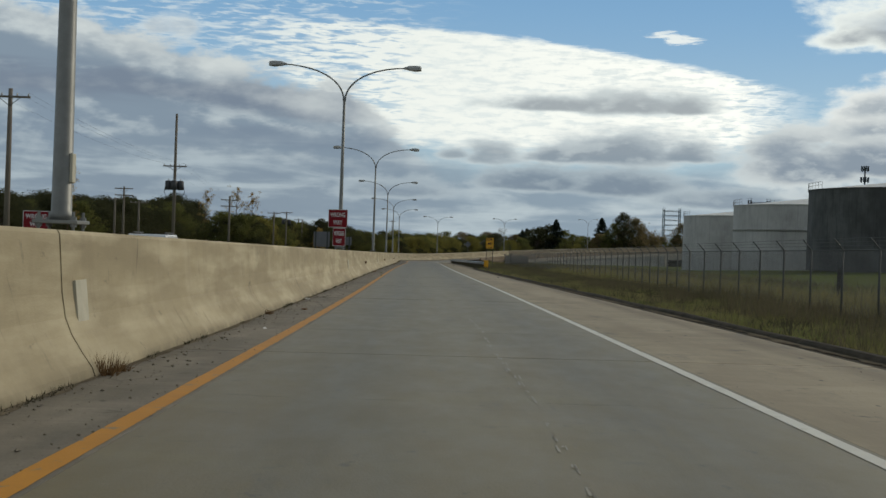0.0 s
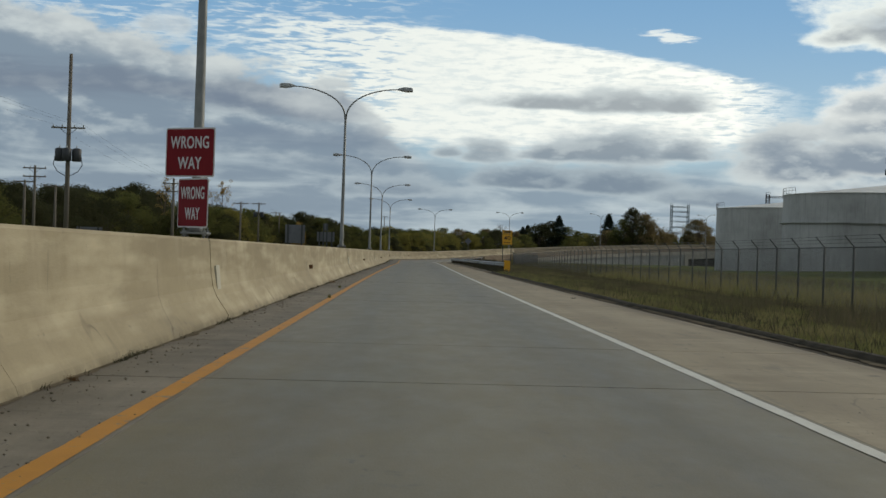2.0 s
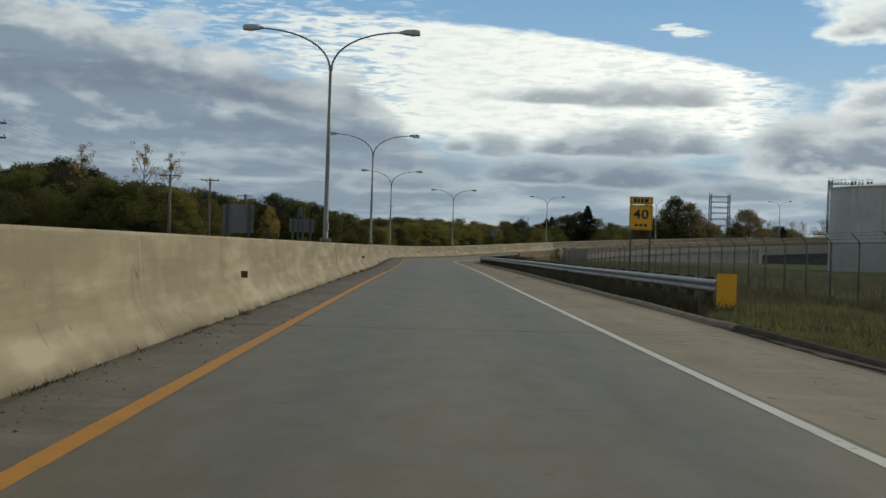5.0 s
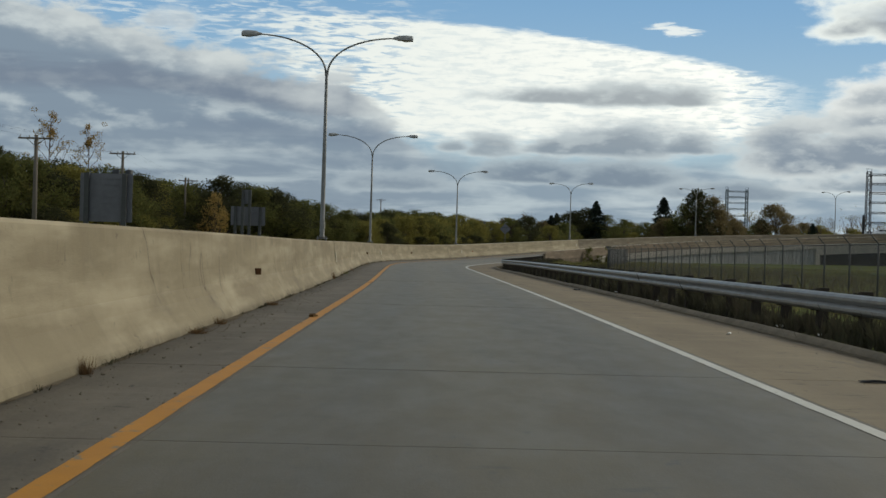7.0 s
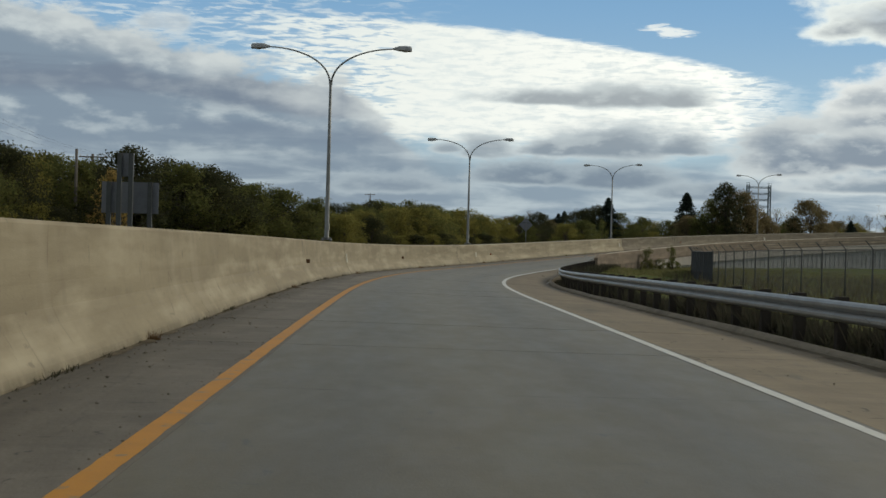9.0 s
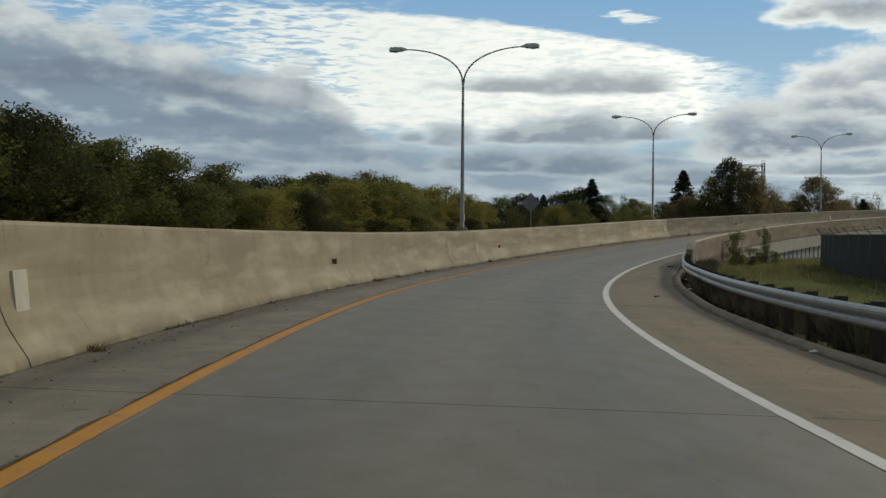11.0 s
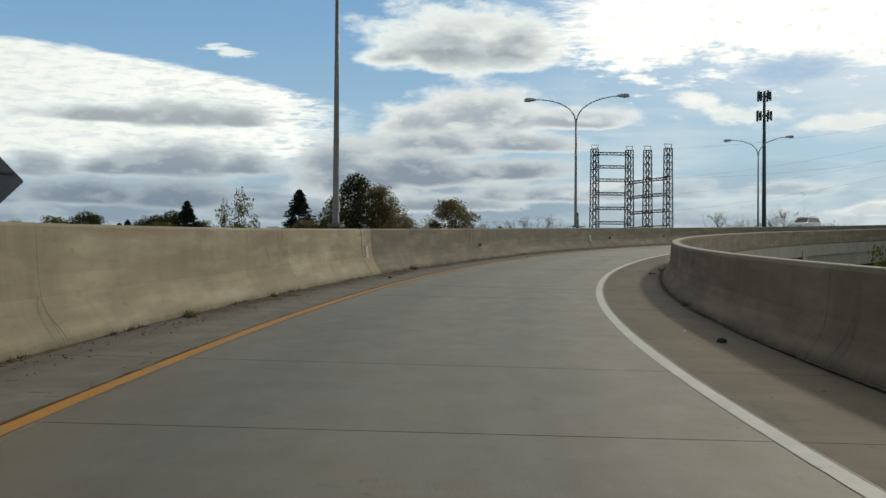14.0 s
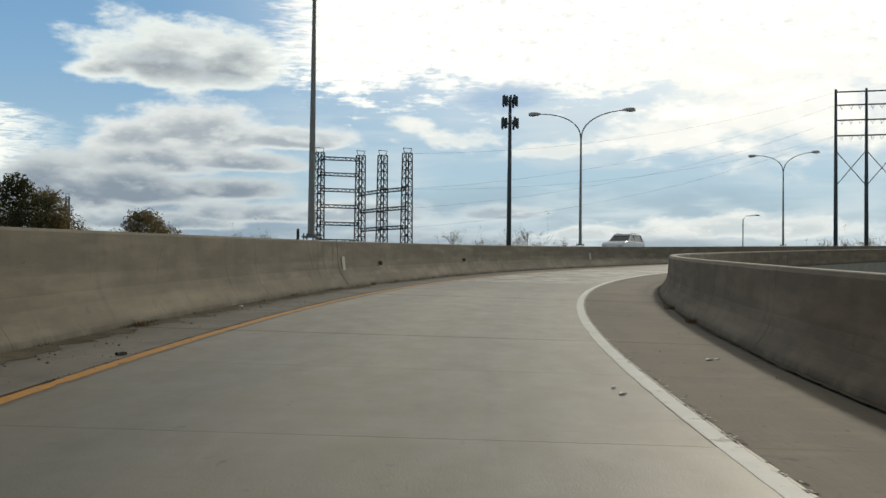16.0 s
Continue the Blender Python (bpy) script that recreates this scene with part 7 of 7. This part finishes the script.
def grit():
    """Stones and crumbs along the barrier foot and on the shoulders."""
    rng = np.random.default_rng(9)
    V, F = [], []
    oct_f = ((0, 2, 4), (2, 1, 4), (1, 3, 4), (3, 0, 4), (2, 0, 5), (1, 2, 5), (3, 1, 5), (0, 3, 5))
    for i in range(23000):
        s = rng.uniform(2, 372) if i < 20000 else rng.uniform(286, 385)
        k = rng.uniform()
        if k < 0.60:
            lat = -1.38 + BO(s) + abs(rng.normal()) * 0.33
        elif k < 0.93:
            lat = rng.uniform(-1.3 + BO(s), -0.1) if k < 0.80 else YLINE(s) - 0.09 - abs(rng.normal()) * 0.03
        else:
            lat = WHITE(s) + rng.uniform(0.2, 2.3)
        r = 0.0028 + 0.012 * rng.uniform() ** 6 * (1.6 if k < 0.5 else 1)
        p = rd(s, lat, r * 0.4)
        b = len(V)
        for d in ((1, 0, 0), (-1, 0, 0), (0, 1, 0), (0, -1, 0), (0, 0, 0.7), (0, 0, -0.7)):
            V.append((p.x + d[0] * r * rng.uniform(0.6, 1.4), p.y + d[1] * r * rng.uniform(0.6, 1.4), p.z + d[2] * r))
        F += [tuple(b + q for q in f) for f in oct_f]
    tagged(from_lists("grit", V, F, M_STONE), "loose grit and crumbs along the barrier foot", "gravel", kind="stuff")


grit()


def tuft(seed, r, h, material, label):
    rng = np.random.default_rng(seed)
    V, F = [], []
    for _ in range(150):
        a, rr = rng.uniform(0, 6.283), r * rng.uniform(0, 1) ** 0.7
        x, y = rr * math.cos(a), rr * math.sin(a)
        hh = h * rng.uniform(0.3, 1.0)
        i = len(V)
        t = rng.uniform(0, 6.283)
        V += [(x - 0.006 * math.cos(t), y - 0.006 * math.sin(t), 0), (x + 0.006 * math.cos(t), y + 0.006 * math.sin(t), 0), (x * 1.5 + rng.normal() * 0.06, y * 1.5 + rng.normal() * 0.06, hh)]
        F.append((i, i + 1, i + 2))
    ob = from_lists("weed_tuft", V, F, material)
    return tagged(ob, label, "weed", "weeds at the barrier foot")


TU = tuft(51, 0.16, 0.22, M_STRAW, "dry brown weed tuft at the barrier foot")
TG = tuft(52, 0.10, 0.20, M_GRASS, "small green weed at the barrier foot")
_r = np.random.default_rng(12)
# station, metres out from the barrier foot, breadth, height, green or dry
TUFTS = [(11.8, 0.03, 0.85, 1.15, 0), (12.2, 0.08, 0.6, 0.6, 0), (24.0, 0.06, 0.6, 0.6, 0), (47.5, 0.05, 0.35, 0.3, 0), (67.9, 1.0, 0.35, 0.6, 1), (76.7, 0.76, 0.35, 0.6, 1), (83.0, 0.06, 1.0, 0.5, 0), (99.5, 0.06, 0.8, 0.5, 0), (121.0, 0.05, 0.8, 0.6, 0), (155.0, 0.05, 0.4, 0.9, 0), (160.3, 0.10, 0.8, 0.5, 0), (162.3, 0.06, 0.7, 0.6, 0), (168.5, 0.08, 0.9, 0.5, 0),
         (188.8, 0.02, 0.35, 1.5, 0), (196.4, 0.10, 0.9, 0.8, 1), (203.0, 0.05, 0.6, 0.6, 0), (222.0, 0.06, 0.8, 0.5, 0), (243.9, 0.05, 0.8, 0.6, 0), (267.0, 0.08, 1.1, 0.6, 0), (270.7, 0.06, 0.9, 0.5, 0), (276.0, 0.06, 0.8, 0.6, 0), (289.5, 0.06, 0.9, 0.9, 0), (296.0, 0.06, 0.9, 0.6, 0), (303.5, 0.06, 0.8, 0.6, 0), (317.3, 0.10, 1.1, 0.8, 1), (323.5, 0.10, 0.8, 0.6, 1), (340.8, 0.12, 0.9, 1.0, 0), (352.0, 0.05, 0.7, 0.5, 0), (363.1, 0.08, 0.8, 0.5, 0), (384.0, 0.05, 0.7, 0.5, 0)]
for i, (s, out, wd, ht, green) in enumerate(TUFTS):
    src = TG if green else TU
    p = rd(s, -1.40 + BO(s) + out)
    m = pose(p.x, p.y, p.z, 0, 0, 40 * i)
    k = Matrix.Diagonal((wd, wd, ht, 1))
    if src.name in _used:
        q = src.scale
        copy_thing(src, m @ k @ Matrix.Diagonal((1 / q[0], 1 / q[1], 1 / q[2], 1)))
    else:
        _used.add(src.name)
        src.matrix_basis = m @ k
# more growth along the parapet foot
for i, (s, out, wd, ht) in enumerate(((297.3, 0.06, 1.3, 0.7), (300.2, 0.05, 0.6, 0.5), (308.9, 0.05, 0.8, 0.5), (324.0, 0.05, 0.6, 0.6), (345.5, 0.05, 0.9, 0.5), (368.3, 0.05, 0.9, 0.6), (373.5, 0.05, 0.8, 0.6))):
    p = rd(s, CURB(s) - 0.12 - out)
    q = TU.scale
    tagged(copy_thing(TU, pose(p.x, p.y, p.z, 0, 0, 70 * i) @ Matrix.Diagonal((wd / q[0], wd / q[1], ht / q[2], 1))), "dry brown weed tuft at the parapet foot", "weed", "weeds at the parapet foot")
LIT = [(32.1, -1.12, 0.12), (19.5, -0.62, 0.07), (247.9, 7.28, 0.13), (369.1, -1.40, 0.10), (96.7, 4.95, 0.08), (163.0, 6.6, 0.10), (317.2, 6.31, 0.06), (356.9, 4.9, 0.07), (356.4, 4.93, 0.08), (258.0, 7.45, 0.10), (273.5, 8.05, 0.22), (271.0, 7.95, 0.14), (270.6, 8.25, 0.16), (276.5, 8.1, 0.12), (279.0, 8.0, 0.12), (165.5, 8.15, 0.12), (163.2, 8.1, 0.10), (183.0, 8.05, 0.12), (176.5, 8.1, 0.08), (189.5, 8.2, 0.22)]
for s, a, r in LIT:
    bm = bmesh.new()
    bmesh.ops.create_icosphere(bm, subdivisions=1, radius=r / 2, matrix=Matrix.Diagonal((1.4, 0.8, 0.28, 1)))
    for v in bm.verts:
        v.co += Vector(_r.normal(size=3)) * r * 0.08
    ob = finish("litter", bm, M_LITTER)
    p = rd(s, a, r * 0.13)
    ob.matrix_world = pose(p.x, p.y, p.z, 0, 0, 50 * s)
    tagged(ob, "crumpled scrap of pale litter beside the road", "litter", "litter")


# scraps of torn rubber and board on the shoulders
for s, a, w, l, h, mt, lab in ((291.6, 6.88, 0.11, 0.24, 0.07, M_WOODPOST, "dark broken board on the shoulder"), (264.8, 6.66, 0.10, 0.36, 0.03, M_TYRE, "dark strip of torn tyre rubber on the shoulder"), (184.0, 6.90, 0.12, 0.42, 0.05, M_TYRE, "curled scrap of torn tyre rubber on the shoulder"),
                               (341.4, 6.77, 0.11, 0.18, 0.06, M_RUST, "small rusty scrap on the shoulder"), (360.4, 6.46, 0.05, 0.36, 0.02, M_LITTER, "pale flat stick on the shoulder"), (315.2, 6.60, 0.10, 0.17, 0.07, M_TYRE, "small black block of rubber on the shoulder"), (308.7, 7.02, 0.07, 0.14, 0.04, M_WOODPOST, "dark chip of timber by the parapet"),
                               (351.8, 6.86, 0.07, 0.13, 0.04, M_RUST, "brown clod by the parapet"), (156.0, 6.36, 0.10, 0.40, 0.03, M_TYRE, "black strip of torn tyre rubber on the shoulder"), (164.75, -0.09, 0.09, 0.22, 0.06, M_STRAW, "crumpled pale brown scrap on the yellow line"), (33.6, -0.79, 0.05, 0.12, 0.03, M_TYRE, "dark scrap on the narrow shoulder"),
                               (26.2, -0.61, 0.10, 0.20, 0.03, M_RUST, "flat brown scrap on the narrow shoulder"), (71.8, 6.60, 0.05, 0.09, 0.03, M_TYRE, "small dark crumb of rubber on the shoulder"), (333.7, -0.83, 0.09, 0.16, 0.05, M_TYRE, "dark clod on the narrow shoulder"), (358.6, -0.34, 0.07, 0.16, 0.04, M_WOODPOST, "dark scrap beside the yellow line"), (185.9, 0.0, 0.05, 0.20, 0.02, M_WOODPOST, "flat dark stick on the yellow line")):
    bm = bmesh.new()
    n = 7
    rows = []
    for i in range(n + 1):
        u = i / n - 0.5
        bend = 0.5 * w * math.sin(3.2 * u + s)
        lift = h * (0.35 + 0.65 * abs(math.sin(4.0 * u + s)))
        k = w * (0.5 + 0.2 * math.sin(7 * u + s))
        rows.append([bm.verts.new((l * u, bend - k, 0.004)), bm.verts.new((l * u, bend - 0.6 * k, lift)), bm.verts.new((l * u, bend + 0.7 * k, lift * 0.9)), bm.verts.new((l * u, bend + k, 0.004))])
    for p, q in zip(rows, rows[1:]):
        for j in range(4):
            bm.faces.new((p[j], p[(j + 1) % 4], q[(j + 1) % 4], q[j]))
    bm.faces.new(rows[0][::-1])
    bm.faces.new(rows[-1])
    bmesh.ops.recalc_face_normals(bm, faces=bm.faces)
    ob = finish("debris", bm, mt)
    p = rd(s, a, 0.004)
    ob.matrix_world = pose(p.x, p.y, p.z, 0, 0, heading(s) + 30 + 40 * math.sin(s))
    tagged(ob, lab, "debris", "debris")


def fringe():
    """Small dry weeds rooted in the crack at the barrier foot."""
    rng = np.random.default_rng(18)
    V, F = [], []
    for _ in range(26000):
        s = rng.uniform(4, 430)
        d = noise.noise((s * 0.45, 2.0, 0.0)) + 0.6 * noise.noise((s * 2.3, 5.0, 0.0))
        if d < 0.12:
            continue
        p = rd(s, -1.395 + BO(s) + abs(rng.normal()) * 0.035)
        h = rng.uniform(0.015, 0.055) * (1 + 1.2 * d)
        t = rng.uniform(0, 6.283)
        lx, ly = rng.normal(size=2) * 0.5 * h
        i = len(V)
        V += [(p.x - 0.006 * math.cos(t), p.y - 0.006 * math.sin(t), p.z), (p.x + 0.006 * math.cos(t), p.y + 0.006 * math.sin(t), p.z), (p.x + lx, p.y + ly, p.z + h)]
        F.append((i, i + 1, i + 2))
    tagged(from_lists("foot_weeds", V, F, M_WEEDD), "low dry weeds in the crack at the barrier foot", "weeds", kind="stuff")


fringe()


def dirt_drift(name, label, lat, w0, w1, s0, s1, sign, seed, height=0.012):
    """A ragged drift of dirt along the foot of a wall: lat is its inner edge, sign the side to which it spreads."""
    rng = np.random.default_rng(seed)
    V, F = [], []
    n = int((s1 - s0) / 0.12)
    for i in range(n + 1):
        s = s0 + (s1 - s0) * i / n
        k = 0.5 + 0.9 * noise.noise((s * 0.23, seed, 0.0)) + 0.7 * noise.noise((s * 1.3, seed, 3.0)) + 0.3 * noise.noise((s * 4.5, seed, 6.0))
        w = max(0.012, w0 + (w1 - w0) * max(0.0, k))
        for u, z in ((0.0, height), (0.35, height * rng.uniform(0.4, 1.0)), (1.0, 0.0045)):
            V.append(rd(s, lat(s) + sign * w * u, z + (0.0035 if u < 1 else 0.0)))
        if i:
            b = 3 * i
            F += [(b - 3, b - 2, b + 1, b), (b - 2, b - 1, b + 2, b + 1)]
    tagged(from_lists(name, V, F, M_DIRT), label, "dirt", kind="stuff")


dirt_drift("barrier_dirt", "dark ragged drift of dirt along the barrier foot", lambda s: -1.42 + BO(s), 0.02, 0.13, 2, 440, 1, 3)
dirt_drift("shoulder_dirt", "wide brown drift of dirt on the left shoulder in the bend", lambda s: -1.42 + BO(s), 0.06, 0.55, 318, 404, 1, 11, 0.008)
dirt_drift("parapet_dirt", "dark dirt gathered along the parapet foot", lambda s: CURB(s) - 0.08, 0.03, 0.13, 289, 470, -1, 5, 0.006)
dirt_drift("gutter_dirt", "brown dirt in the gutter before the curb", lambda s: CURB(s) - 0.03, 0.03, 0.20, 4, 288, -1, 7)
dirt_drift("line_dirt", "crumbs of dirt along the yellow edge line", lambda s: YLINE(s) - 0.075, 0.0, 0.06, 225, 430, -1, 9, 0.008)

# a chalky scrape near the middle of the lane
_sc = np.random.default_rng(31)
V, F = [], []
_s = 3.5
while _s < 24.0:
    n = _s + _sc.uniform(0.10, 0.55)
    for k in range(3):
        w = _sc.uniform(0.004, 0.012)
        c = 2.86 + 0.03 * math.sin(_s * 0.7) + _sc.normal() * 0.018
        i = len(V)
        V += [rd(_s + 0.1 * k, c - w, 0.0040), rd(n, c - w * 0.6 + 0.006, 0.0040), rd(n, c + w * 0.6 + 0.006, 0.0040), rd(_s + 0.1 * k, c + w, 0.0040)]
        F.append((i, i + 3, i + 2, i + 1))
    _s = n + _sc.uniform(0.05, 0.45) + (0.8 if _sc.uniform() < 0.15 else 0.0)
tagged(from_lists("scrape_mark", V, F, M_CHALK), "broken pale chalky scrape mark on the concrete lane", "road marking", kind="structure")


def line_crumbs():
    """Flakes of paint and broken concrete along the outer edge of the white line in the bend."""
    rng = np.random.default_rng(44)
    for name, mt, n, lab in (("paint_flakes", M_PALE, 420, "pale flakes of paint and concrete beside the white line"), ("broken_edge", M_CRACK, 520, "dark broken spots beside the white line")):
        V, F = [], []
        for _ in range(n):
            s = rng.uniform(338, 400)
            if noise.noise((s * 0.5, 3.0, 1.0)) + 0.6 * noise.noise((s * 1.9, 4.0, 1.0)) < -0.05:
                continue
            a = WHITE(s) + WLW(s) + 0.01 + abs(rng.normal()) * 0.045
            l, w, t = rng.uniform(0.012, 0.06), rng.uniform(0.005, 0.018), rng.normal() * 0.5
            i = len(V)
            for c, d in ((-1, -0.6), (0.2, -1), (1, -0.2), (0.7, 0.8), (-0.6, 1)):
                u, v = c * l, d * w
                V.append(rd(s + u * math.cos(t) - v * math.sin(t), a + u * math.sin(t) + v * math.cos(t), 0.0050 if mt is M_PALE else 0.0034))
            F.append((i, i + 4, i + 3, i + 2, i + 1))
        tagged(from_lists(name, V, F, mt), lab, "debris", kind="stuff")


line_crumbs()
slabs()
cracks()
